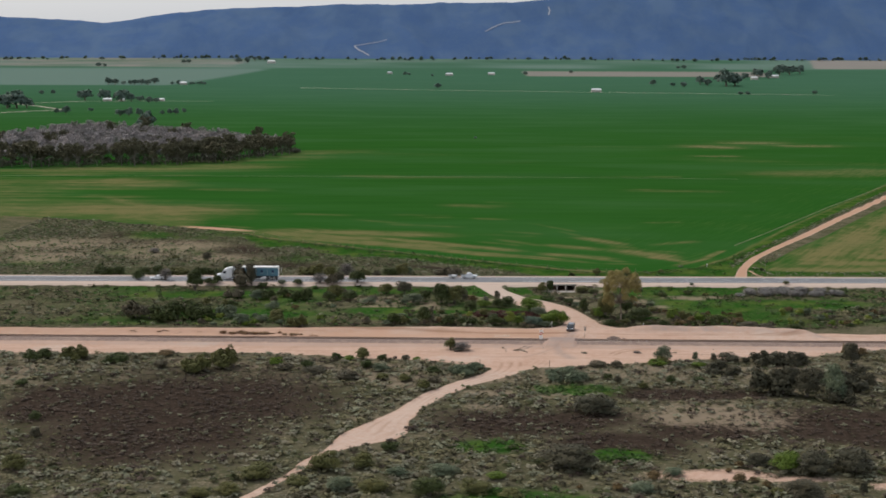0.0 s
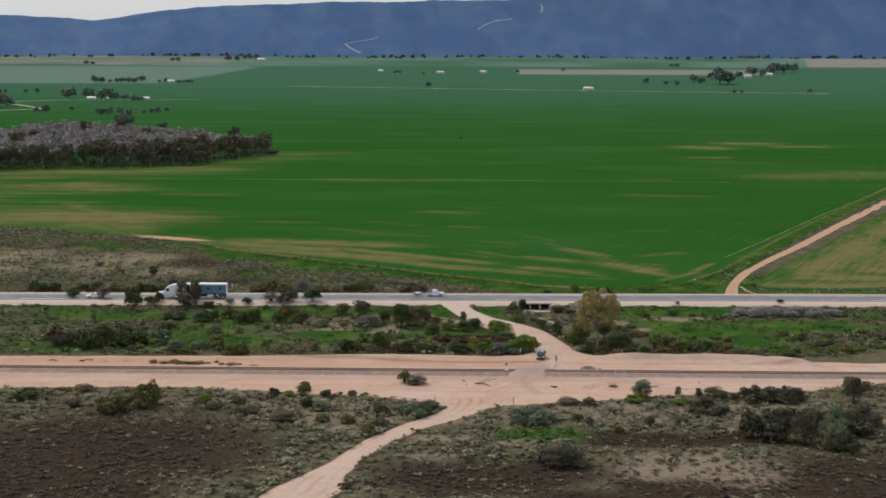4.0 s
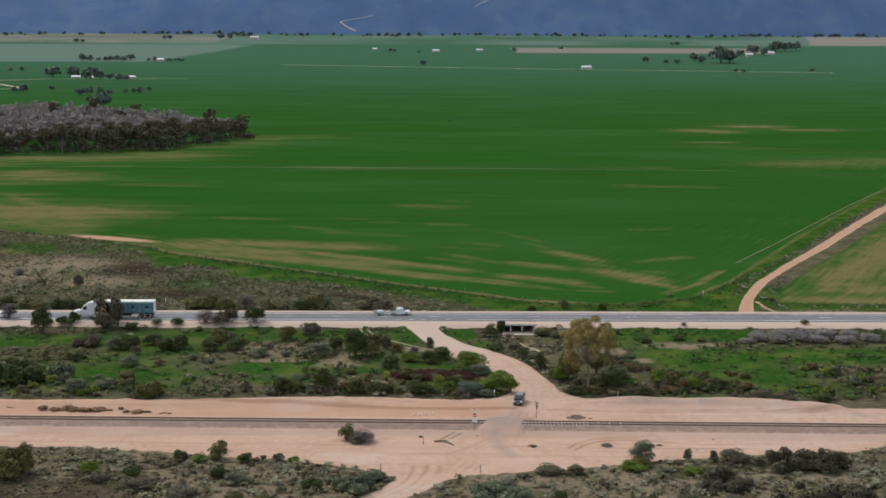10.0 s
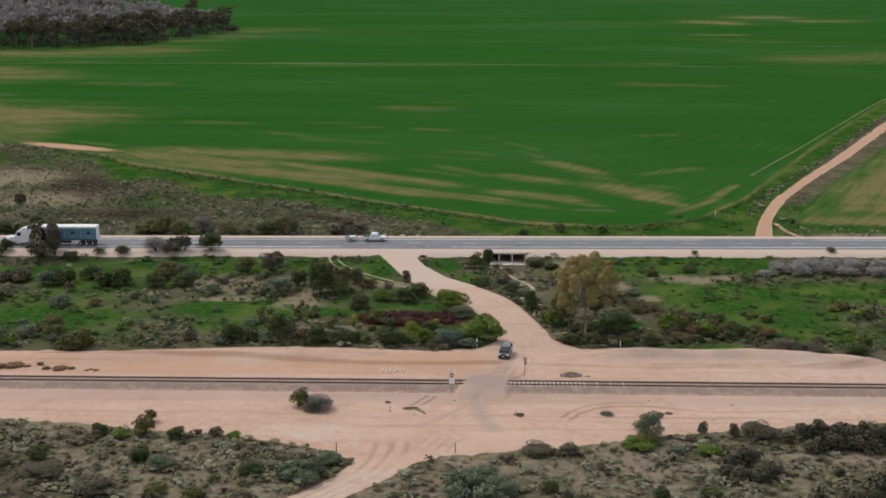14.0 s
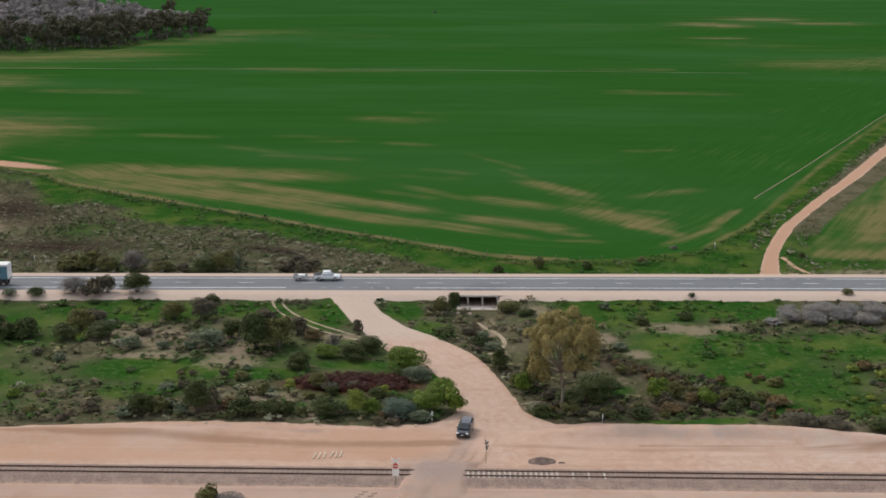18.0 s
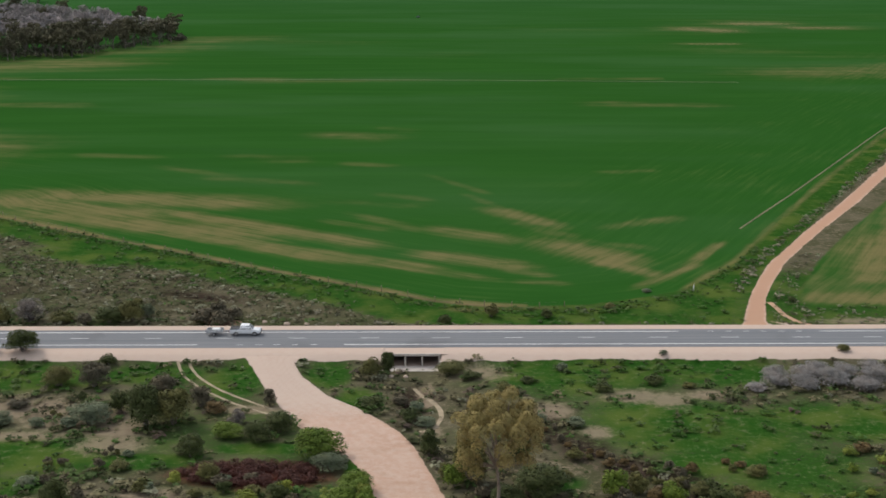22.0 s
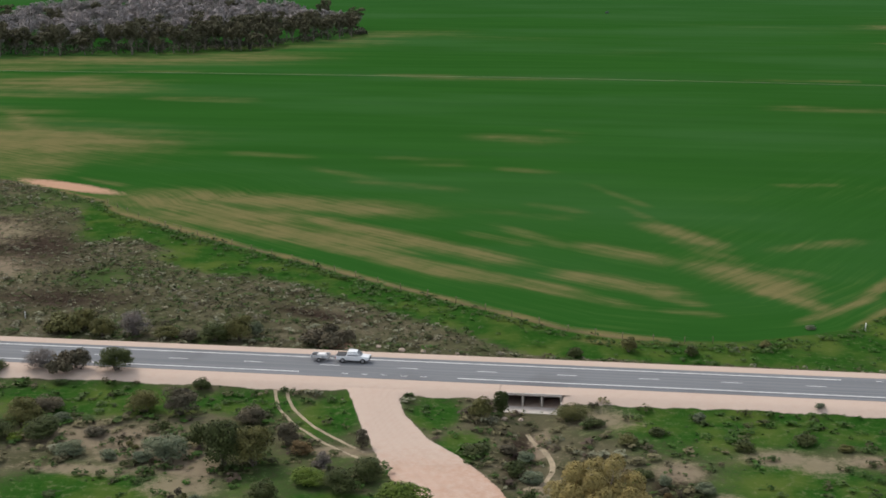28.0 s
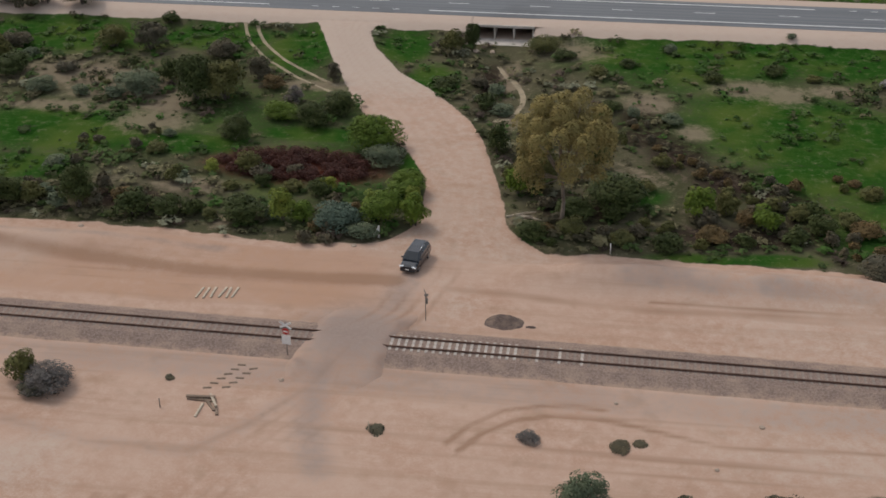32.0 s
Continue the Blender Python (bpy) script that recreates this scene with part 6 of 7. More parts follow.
# the wheat field's old fence
run = [(-92, 113), (-75, 95), (-50, 76), (-29, 61.4), (-9, 46.5), (8, 35), (23, 24.6), (32, 22), (42, 20.7), (51, 21.7)]
fence = thing("fence", pose(0, 0, 0), "old wire fence on grey timber posts along the wheat field", "fence")
posts = []
for (ax, ay), (bx, by) in zip(run, run[1:]):
    n = max(1, round(math.hypot(bx - ax, by - ay) / 6.0))
    posts += [(ax + (bx - ax) * i / n, ay + (by - ay) * i / n) for i in range(n)]
stake = rod("fence_post", (0, 0, -0.2), (0, 0, 1.15), 0.07, MAT_TIMBER, 6, 0.06)
wires = []
for i, (x, y) in enumerate(posts):
    part("fence_post", stake, fence, m=pose(x, y, float(height(x, y)), 3 * math.sin(i * 2.1), 3 * math.cos(i * 1.3), 0))
for k, h in enumerate((0.5, 0.95)):
    wires = [((*p, float(height(*p)) + h), (*q, float(height(*q)) + h), 0.008, 0.008) for p, q in zip(posts, posts[1:])]
    part("wire", rods("wire", wires, MAT_STEEL, 3), fence)

# ---- culvert ----
culvert = thing("culvert", pose(19.4, -8.3, 0), "concrete box culvert with three dark openings under the highway", "culvert")
part("deck", box("deck", (8.6, 11.4, 0.22), MAT_CONCRETE, 0.03, (0, 5.5, -0.36)), culvert)
part("kerb", box("kerb", (8.6, 0.22, 0.16), MAT_CONCRETE, 0.03, (0, -0.09, -0.14)), culvert)
for i in range(4):
    part("pier", box("pier", (0.22, 11.2, 1.84), MAT_CONCRETE, 0.02, (-4.1 + 2.733 * i, 5.55, -2.2)), culvert)
part("back_wall", box("back_wall", (8.4, 0.3, 1.84), MAT_CONCRETE, 0, (0, 11.0, -2.2)), culvert)
part("apron", box("apron", (8.6, 2.6, 0.2), MAT_CONCRETE, 0.03, (0, -1.2, -2.28)), culvert)
for s in (-1, 1):
    part("wing_wall", box("wing_wall", (0.24, 0.9, 1.2), MAT_CONCRETE, 0.03, (0, 0, 0), (1, 1)), culvert, m=pose(s * 4.25, -0.66, -2.2, 0, 0, s * 6))
fill = earth_patch("verge", np.arange(14.0, 25.0, 0.6), np.arange(-8.35, -4.3, 0.5), lambda x, y: -0.06 + 0.02 * vnoise(x, y, 1.5, 99))
tagged(new("verge", fill), "pale gravel shoulder above the culvert", "road verge", kind="structure")

# ---- heaps, timber and litter by the line ----
def mound(name, x, y, rx, ry, h, material, label, category, seed):
    a, r = np.meshgrid(np.linspace(0, 2 * math.pi, 29)[:-1], np.linspace(0, 1, 9))
    k = 1 + 0.16 * vnoise(np.cos(a) * 3, np.sin(a) * 3, 1.4, seed)
    X, Y = rx * r * k * np.cos(a), ry * r * k * np.sin(a)
    Z = h * (np.cos(r * math.pi) * 0.5 + 0.5) * (1 + 0.3 * vnoise(X, Y, 0.7, seed + 1)) - 0.06
    n, m = a.shape
    faces = [(i * m + j, i * m + (j + 1) % m, (i + 1) * m + (j + 1) % m, (i + 1) * m + j) for i in range(n - 1) for j in range(m)]
    me = mesh(name, np.stack([X, Y, Z], -1).reshape(-1, 3), [f[::-1] for f in faces], material, True)
    ob = tagged(new(name, me), label, category)
    ob.matrix_basis = pose(x, y, float(height(x, y)))
    return ob


MAT_HEAP = gravel_mat("dark_gravel", (0.065, 0.047, 0.044), (0.135, 0.102, 0.092), 8)
mound("heap", 25.6, -84.4, 2.3, 1.7, 0.6, MAT_HEAP, "low heap of dark gravel beside the railway", "heap", 5)
mound("heap", 28.1, -85.0, 0.8, 0.35, 0.2, MAT_HEAP, "small spill of dark gravel beside the railway", "heap", 9)
beam = box("beam", (2.3, 0.24, 0.16), MAT_TIMBER, 0.02)
pale_beam = box("beam_pale", (1.9, 0.22, 0.15), MAT_PALE_TIMBER, 0.02)
for x, y, z, rz, pale in ((0.6, -99.3, 0, 2, 0), (0.8, -99.75, 0, -4, 0), (0.9, -99.5, 0.16, 5, 0), (1.7, -100.2, 0, -52, 0), (2.0, -99.9, 0.16, -60, 1), (1.1, -101.2, 0, 86, 1), (2.4, -100.6, 0, -70, 0)):
    ob = new("timber_sleeper", pale_beam if pale else beam)
    ob.matrix_basis = pose(x, y, float(height(x, y)) + z - 0.01, 0, 0, rz)
    tagged(ob, "discarded pale sawn timber sleeper on the sand" if pale else "discarded dark timber sleeper lying in a pile", "timber", "sleeper pile")
for x, y, rz in ((-4.1, -82.7, 82), (-3.45, -82.7, 86), (-2.8, -82.5, 88), (-1.9, -82.4, 80), (-1.3, -82.4, 90), (-0.7, -82.3, 84)):
    ob = new("timber_sleeper", pale_beam)
    ob.matrix_basis = pose(x, y, float(height(x, y)) - 0.02, 0, 0, rz)
    tagged(ob, "pale discarded timber sleeper half sunk in sand", "timber", "sleeper pile")
for x, y, z, rz in ((25.4, -63.6, 0, 8), (26.6, -63.9, 0, -12), (25.9, -63.2, 0.1, 25)):
    ob = new("log", rods("log", [((-1.3, 0, 0.09), (0.3, 0.08, 0.10), 0.11, 0.10), ((0.3, 0.08, 0.10), (1.4, -0.05, 0.08), 0.10, 0.06)], MAT_PALE_TIMBER, 7))
    ob.matrix_basis = pose(x, y, float(height(x, y)) + z, 0, 0, rz)
    tagged(ob, "bleached fallen log at the edge of the gravel road", "log", "fallen logs")
stub = box("sleeper_stub", (0.75, 0.22, 0.08), MAT_TIMBER, 0.02)
for i in range(11):
    x, y = 0.9 + 0.42 * (i // 2) + (1.6 if i % 2 else 0), -97.9 + 0.75 * (i // 2) + 0.3 * (i % 2)
    ob = new("timber_offcut", stub)
    ob.matrix_basis = pose(x, y, float(height(x, y)) - 0.03, 0, 0, 8 + 9 * math.sin(i * 2.3))
    tagged(ob, "short timber offcut half buried in sand", "timber", "timber offcuts")
rock_rng = np.random.default_rng(3)


def rock(x, y, s, material, label):
    bm = bmesh.new()
    bmesh.ops.create_icosphere(bm, subdivisions=2, radius=s)
    for v in bm.verts:
        v.co *= 1 + 0.35 * noise.noise(v.co / s * 1.3 + Vector((x, y, 0)))
        v.co.z *= 0.6
    ob = tagged(new("rock", bm_mesh("rock", bm, material)), label, "rock", "rocks")
    ob.matrix_basis = pose(x, y, float(height(x, y)) + 0.2 * s)


MAT_ROCK = plain("pale_rock", (0.42, 0.33, 0.26), 0.95, 0, 0.25, 2, 0.5)
for x, y, s in ((8.2, -90.9, 0.32), (-20.2, -71.2, 0.3), (-3, 12.4, 0.6), (0.5, 12.2, 0.5), (-7, 13.5, 0.45), (6, 12.0, 0.35), (24.9, -10, 0.4), (26.2, -11.4, 0.5), (14.4, -12.6, 0.35), (16, -14.5, 0.5), (18.2, -13.6, 0.4), (9, -71.7, 0.3), (7, -96, 0.25), (36, -96, 0.2), (48, -98, 0.25), (44, -104, 0.2), (-7.5, -12.0, 0.2)):
    rock(x, y, s, MAT_ROCK if s != 0.32 else MAT_WHITE, "pale weathered rock on bare ground" if s != 0.32 else "white painted rock beside the rails")
for kind, x, y, w, h, label in (("twig", 28.9, -101.8, 2.6, 0.6, "low grey twiggy weed clump on bare sand"), ("ash", 36.4, -102.0, 2.2, 0.35, "flat dead brown weed clump on bare sand"), ("ash", 38.0, -101.4, 1.6, 0.22, "flat dead brown weed clump on bare sand"), ("ash", 16.4, -102.0, 1.9, 0.25, "flat dead brown weed clump on bare sand"), ("ash", -2.8, -96.8, 1.2, 0.3, "small dry weed on bare sand")):
    shrub(kind, x, y, w, h, label)

# ---- red shrubs: a low dense thicket ----
LEAF_MAT["redleaf"] = foliage("leaves_red", (0.058, 0.020, 0.014), 0.16)
rr = np.random.default_rng(17)
rows = []
for i in range(300):
    a, r = rr.uniform(0, 6.28), math.sqrt(rr.uniform(0, 1))
    x, y = -0.6 + 9.6 * r * math.cos(a), -54.4 + 3.9 * r * math.sin(a) - 0.25 * r * math.cos(a)
    rows.append((x, y, float(height(x, y)) + 0.35, rr.uniform(0.4, 0.8)))
red = leaf_mesh("red_thicket", clump_cloud(rr, rows, 30000, 0.085, 0.8, -2, 0.4, 0.8), LEAF_MAT["redleaf"])
tagged(new("red_thicket", red), "low dense thicket of dark red brown succulent shrubs", "thicket", kind="stuff")


# ---- vehicles ----
def paint(name, c, metal=0.0, rough=0.3):
    k = Mat(name, rough, metal, 0.5)
    k.b.inputs["Coat Weight"].default_value = 0.6
    k.b.inputs["Coat Roughness"].default_value = 0.08
    n = k.noise(2.0, 4, 0.6, k.local())
    return k.color(k.mix(k.step(n, 0.35, 0.75, 0, 0.4), c, tuple(v * 0.8 + 0.03 for v in c)))


MAT_GLASS = plain("tinted_glass", (0.022, 0.026, 0.030), 0.06, 0, 0.1, 2, spec=0.7)
MAT_TYRE = plain("tyre_rubber", (0.022, 0.021, 0.020), 0.85, 0, 0.25, 5)
MAT_RIM = plain("alloy_rim", (0.42, 0.42, 0.43), 0.35, 0.8, 0.15, 5)
MAT_LAMP = plain("lamp_lens", (0.78, 0.80, 0.82), 0.12, 0, 0.08, 5, spec=0.6)
MAT_TAIL = plain("tail_lens", (0.35, 0.02, 0.02), 0.2, 0, 0.12, 5, spec=0.6)
MAT_CHROME = plain("chrome_trim", (0.62, 0.62, 0.63), 0.18, 1.0, 0.08, 5)


def loft(name, sections, material):
    """A hull through sections along x: (x, half width, z low, z high, half width on top)."""
    verts, faces = [], []
    for x, w, lo, hi, wt in sections:
        e = min(0.09, (hi - lo) * 0.3)
        verts += [(x, -w + e, lo), (x, -w, lo + e), (x, -w, lo + (hi - lo) * 0.6), (x, -wt, hi - e * 0.6), (x, -wt + e, hi), (x, wt - e, hi), (x, wt, hi - e * 0.6), (x, w, lo + (hi - lo) * 0.6), (x, w, lo + e), (x, w - e, lo)]
    n = 10
    for i in range(len(sections) - 1):
        faces += [(i * n + j, i * n + (j + 1) % n, (i + 1) * n + (j + 1) % n, (i + 1) * n + j) for j in range(n)]
    faces += [tuple(range(n))[::-1], tuple((len(sections) - 1) * n + j for j in range(n))]
    me = mesh(name, verts, faces, material)
    bm = bmesh.new()
    bm.from_mesh(me)
    bmesh.ops.recalc_face_normals(bm, faces=bm.faces)
    bm.to_mesh(me)
    bm.free()
    return me


def pane(name, pts, material, lift=0.012):
    """A flat panel with thickness, from corner points seen from outside, counter-clockwise."""
    p = [Vector(v) for v in pts]
    n = (p[1] - p[0]).cross(p[2] - p[0]).normalized()
    c = sum(p, Vector()) / len(p)
    out = [c + (v - c) * 0.93 + n * lift for v in p]
    low = [v - n * 0.05 for v in out]
    k = len(p)
    faces = [tuple(range(k))] + [(i, k + i, k + (i + 1) % k, (i + 1) % k) for i in range(k)]
    return mesh(name, out + low, faces, material)


def wheel(parent, x, y, r, w, label=""):
    ob = new("wheel")
    ob.parent = parent
    ob.matrix_basis = pose(x, y, r)
    bm = bmesh.new()
    bmesh.ops.create_cone(bm, cap_ends=True, segments=20, radius1=r, radius2=r, depth=w)
    bmesh.ops.bevel(bm, geom=[e for e in bm.edges if abs(e.verts[0].co.z - e.verts[1].co.z) < 1e-4], offset=0.03, segments=1, affect="EDGES")
    bmesh.ops.rotate(bm, matrix=Matrix.Rotation(radians(90), 3, "X"), verts=bm.verts)
    part("tyre", bm_mesh("tyre", bm, MAT_TYRE), ob)
    bm = bmesh.new()
    bmesh.ops.create_cone(bm, cap_ends=True, segments=12, radius1=r * 0.62, radius2=r * 0.62, depth=w + 0.03)
    bmesh.ops.rotate(bm, matrix=Matrix.Rotation(radians(90), 3, "X"), verts=bm.verts)
    part("rim", bm_mesh("rim", bm, MAT_RIM), ob)


def car(x, y, z, turn, coat, label, category, hull, cab, axles, half=0.92, r=0.36, tub=None):
    """A car that faces +x. hull: body sections; cab: (x front low, x front top, x rear top, x rear low, z belt, z roof, half belt, half roof)."""
    ob = thing("car", pose(x, y, z, 0, 0, turn), label, category)
    part("body", loft("body", hull, coat), ob)
    f0, f1, r1, r0, zb, zr, wb, wr = cab
    part("cabin", loft("cabin", [(r0, wb, zb - 0.1, zb, wb), (r0 + 0.02, wb, zb - 0.1, zb + 0.04, wb * 0.98), (r1, wb, zb - 0.1, zr, wr), ((f1 + r1) / 2, wb, zb - 0.1, zr + 0.03, wr), (f1, wb, zb - 0.1, zr - 0.02, wr), (f0, wb, zb - 0.1, zb + 0.03, wb * 0.95)], coat), ob)
    part("windscreen", pane("windscreen", [(f0, -wb * 0.93, zb + 0.03), (f0, wb * 0.93, zb + 0.03), (f1, wr * 0.95, zr - 0.03), (f1, -wr * 0.95, zr - 0.03)], MAT_GLASS, 0.03), ob)
    part("rear_window", pane("rear_window", [(r0, wb * 0.9, zb + 0.08), (r0, -wb * 0.9, zb + 0.08), (r1, -wr * 0.92, zr - 0.05), (r1, wr * 0.92, zr - 0.05)], MAT_GLASS, 0.03), ob)
    cuts = np.linspace(0.04, 0.96, 4 if r1 < -1.0 else 3)
    for s in (-1, 1):
        for a, b in zip(cuts, cuts[1:]):
            lo = [(r0 + (f0 - r0) * t, s * wb * 1.0, zb + 0.04) for t in (a, b)]
            hi = [(r1 + (f1 - r1) * t, s * wr * 1.02, zr - 0.08) for t in (a, b)]
            pts = [lo[0], lo[1], hi[1], hi[0]]
            part("side_window", pane("side_window", pts if s < 0 else pts[::-1], MAT_GLASS, 0.035), ob)
        part("mirror", box("mirror", (0.14, 0.2, 0.15), coat, 0.04), ob, m=pose(f0 - 0.35, s * (wb + 0.12), zb))
        nose = hull[-1]
        part("headlight", box("headlight", (0.22, 0.42, 0.15), MAT_LAMP, 0.04), ob, "clear headlight", pose(nose[0] - 0.12, s * (half - 0.28), nose[2] + 0.34, 0, 0, -s * 20))
        tail = hull[0]
        part("tail_light", box("tail_light", (0.1, 0.18, 0.34), MAT_TAIL, 0.03), ob, "red tail light", pose(tail[0] + 0.02, s * (half - 0.14), tail[3] - 0.5))
        for ax in axles:
            wheel(ob, ax, s * (half - 0.1), r, 0.23)
    nose = hull[-1]
    part("grille", box("grille", (0.06, 0.95, 0.16), MAT_BLACK, 0.02), ob, "black grille", pose(nose[0] + 0.0, 0, nose[2] + 0.32))
    part("number_plate", box("number_plate", (0.03, 0.37, 0.12), MAT_WHITE, 0.005), ob, "plain white number plate", pose(nose[0] + 0.03, 0, nose[2] + 0.12))
    part("bumper", box("bumper", (0.16, 1.55, 0.14), MAT_BLACK, 0.04), ob, "black lower bumper", pose(nose[0] - 0.03, 0, nose[2] - 0.04))
    return ob


# dark wagon on the gravel by the crossing
SUV = [(-2.38, 0.80, 0.50, 1.05, 0.78), (-2.28, 0.90, 0.32, 1.12, 0.88), (-1.4, 0.94, 0.28, 1.12, 0.91), (0.3, 0.94, 0.28, 1.08, 0.91), (1.1, 0.94, 0.28, 1.04, 0.88), (2.0, 0.90, 0.30, 0.94, 0.80), (2.34, 0.74, 0.40, 0.78, 0.64)]
MAT_NAVY = paint("dark_grey_paint", (0.012, 0.017, 0.026), 0.0, 0.22)
suv = car(15.8, -74.6, float(height(15.8, -74.6)), -101.5, MAT_NAVY, "dark grey seven-seat wagon on the gravel road", "car", SUV, (1.35, 0.55, -1.95, -2.25, 1.08, 1.70, 0.88, 0.68), (1.42, -1.38), 0.93, 0.35)
for s in (-1, 1):
    part("roof_rail", rod("roof_rail", (-1.7, s * 0.6, 1.76), (0.3, s * 0.6, 1.76), 0.025, MAT_CHROME), suv)

# white sedan on the highway
SEDAN = [(-2.38, 0.72, 0.45, 0.92, 0.70), (-2.25, 0.86, 0.28, 1.0, 0.80), (-1.4, 0.91, 0.24, 1.02, 0.86), (0.4, 0.91, 0.24, 0.98, 0.87), (1.2, 0.90, 0.24, 0.92, 0.82), (2.05, 0.86, 0.27, 0.80, 0.74), (2.36, 0.68, 0.36, 0.68, 0.56)]
MAT_WHITE_PAINT = paint("white_paint", (0.74, 0.75, 0.76), 0.0, 0.3)
car(-106.0, -1.9, 0.05, 180, MAT_WHITE_PAINT, "white sedan driving on the highway", "car", SEDAN, (1.15, 0.2, -1.0, -1.75, 0.97, 1.44, 0.84, 0.6), (1.38, -1.38), 0.9, 0.32)

# white utility with a trailer
UTE = [(-2.62, 0.82, 0.52, 1.10, 0.80), (-2.5, 0.90, 0.46, 1.14, 0.88), (-0.7, 0.92, 0.42, 1.14, 0.90), (0.6, 0.92, 0.40, 1.12, 0.90), (1.3, 0.92, 0.40, 1.10, 0.86), (2.3, 0.90, 0.44, 1.04, 0.80), (2.58, 0.76, 0.52, 0.90, 0.66)]
ute = car(-8.8, 2.1, 0.05, 0, MAT_WHITE_PAINT, "white dual-cab utility towing a small trailer on the highway", "utility", UTE, (1.35, 0.65, -0.75, -0.95, 1.12, 1.78, 0.86, 0.68), (1.6, -1.5), 0.92, 0.39)
part("tub_floor", box("tub_floor", (1.5, 1.5, 0.06), MAT_BLACK, 0.01), ute, "black tub liner", pose(-1.8, 0, 1.13))
part("bull_bar", rod("bull_bar", (2.68, -0.75, 0.75), (2.68, 0.75, 0.75), 0.05, MAT_BLACK), ute)
for s in (-1, 1):
    part("tub_rail", box("tub_rail", (1.55, 0.1, 0.1), MAT_BLACK, 0.02), ute, m=pose(-1.8, s * 0.84, 1.13))
trailer = thing("trailer", pose(-13.9, 2.1, 0.05), "small open silver box trailer behind the white utility", "trailer")
part("floor", box("floor", (2.7, 1.6, 0.08), MAT_STEEL, 0.01, (0, 0, 0.55)), trailer)
MAT_GALV = plain("galvanised_sheet", (0.55, 0.56, 0.57), 0.4, 0.6, 0.15, 2)
for s in (-1, 1):
    part("side_panel", box("side_panel", (2.7, 0.05, 0.42), MAT_GALV, 0.01, (0, s * 0.8, 0.6)), trailer)
    part("end_panel", box("end_panel", (0.05, 1.6, 0.42), MAT_GALV, 0.01, (s * 1.35, 0, 0.6)), trailer)
    part("mudguard", box("mudguard", (0.85, 0.25, 0.08), MAT_GALV, 0.03, (-0.1, s * 0.95, 0.72)), trailer)
    wheel(trailer, -0.1, s * 0.95, 0.33, 0.2)
part("drawbar", rod("drawbar", (1.35, 0, 0.55), (2.45, 0, 0.5), 0.05, MAT_STEEL), trailer)
part("load", box("load", (1.5, 1.1, 0.5), MAT_WHITE, 0.08, (0.2, 0, 0.62), (0.85, 0.85)), trailer, "white covered load")

# semi-trailer truck; it faces -x
MAT_TEAL = plain("teal_curtain", (0.085, 0.185, 0.235), 0.55, 0, 0.14, 0.8, 0.2)
MAT_STRAP = plain("grey_strap", (0.33, 0.38, 0.40), 0.6, 0, 0.12, 2)
MAT_LOGO = plain("dark_blue_print", (0.018, 0.035, 0.09), 0.5, 0, 0.12, 2)
truck = thing("truck", pose(-88.0, -2.0, 0.05, 0, 0, 180), "white bonneted truck hauling a teal curtain-sided trailer", "truck")
part("bonnet", loft("bonnet", [(-2.1, 0.98, 0.75, 2.0, 0.92), (-1.2, 0.98, 0.75, 1.95, 0.9), (-0.3, 0.9, 0.75, 1.75, 0.78), (0.0, 0.7, 0.85, 1.55, 0.6)], MAT_WHITE_PAINT), truck)
part("cab", loft("cab", [(-5.2, 1.2, 0.9, 3.5, 1.15), (-3.4, 1.2, 0.9, 3.6, 1.15), (-2.7, 1.15, 0.9, 3.2, 1.05), (-2.05, 1.08, 0.9, 2.1, 1.0)], MAT_WHITE_PAINT), truck)
part("roof_fairing", loft("roof_fairing", [(-5.25, 1.15, 3.4, 4.05, 1.1), (-4.2, 1.12, 3.4, 3.95, 1.05), (-3.2, 1.0, 3.4, 3.55, 0.95)], MAT_WHITE_PAINT), truck)
part("windscreen", pane("windscreen", [(-2.12, -0.95, 2.12), (-2.12, 0.95, 2.12), (-2.66, 0.95, 3.05), (-2.66, -0.95, 3.05)], MAT_GLASS, 0.05), truck)
part("grille", box("grille", (0.08, 1.1, 0.75), MAT_CHROME, 0.03, (0.0, 0, 0.82)), truck, "chrome grille")
part("bumper", box("bumper", (0.3, 2.3, 0.4), MAT_CHROME, 0.06, (0.0, 0, 0.42)), truck, "chrome bumper")
part("chassis", box("chassis", (8.2, 0.9, 0.3), MAT_BLACK, 0.03, (-4.4, 0, 0.72)), truck)
for s in (-1, 1):
    pts = [(-3.5, s * 1.2, 2.15), (-2.45, s * 1.13, 2.15), (-2.75, s * 1.1, 2.95), (-3.5, s * 1.17, 3.0)]
    part("side_window", pane("side_window", pts if s < 0 else pts[::-1], MAT_GLASS, 0.05), truck)
    part("exhaust_stack", rod("exhaust_stack", (-5.4, s * 1.05, 0.9), (-5.4, s * 1.05, 4.1), 0.09, MAT_CHROME), truck)
    part("fuel_tank", rod("fuel_tank", (-5.0, s * 0.95, 0.75), (-3.3, s * 0.95, 0.75), 0.33, MAT_CHROME, 14), truck)
    part("mudguard", box("mudguard", (1.3, 0.4, 0.1), MAT_WHITE_PAINT, 0.05, (-1.1, s * 1.02, 1.12)), truck)
    part("mirror", box("mirror", (0.1, 0.22, 0.5), MAT_BLACK, 0.03, (-2.1, s * 1.35, 2.2)), truck)
    part("headlight", box("headlight", (0.12, 0.3, 0.22), MAT_LAMP, 0.04, (-0.12, s * 0.78, 1.0)), truck)
    for ax in (-1.1, -6.3, -7.6):
        wheel(truck, ax, s * 1.02, 0.52, 0.4)
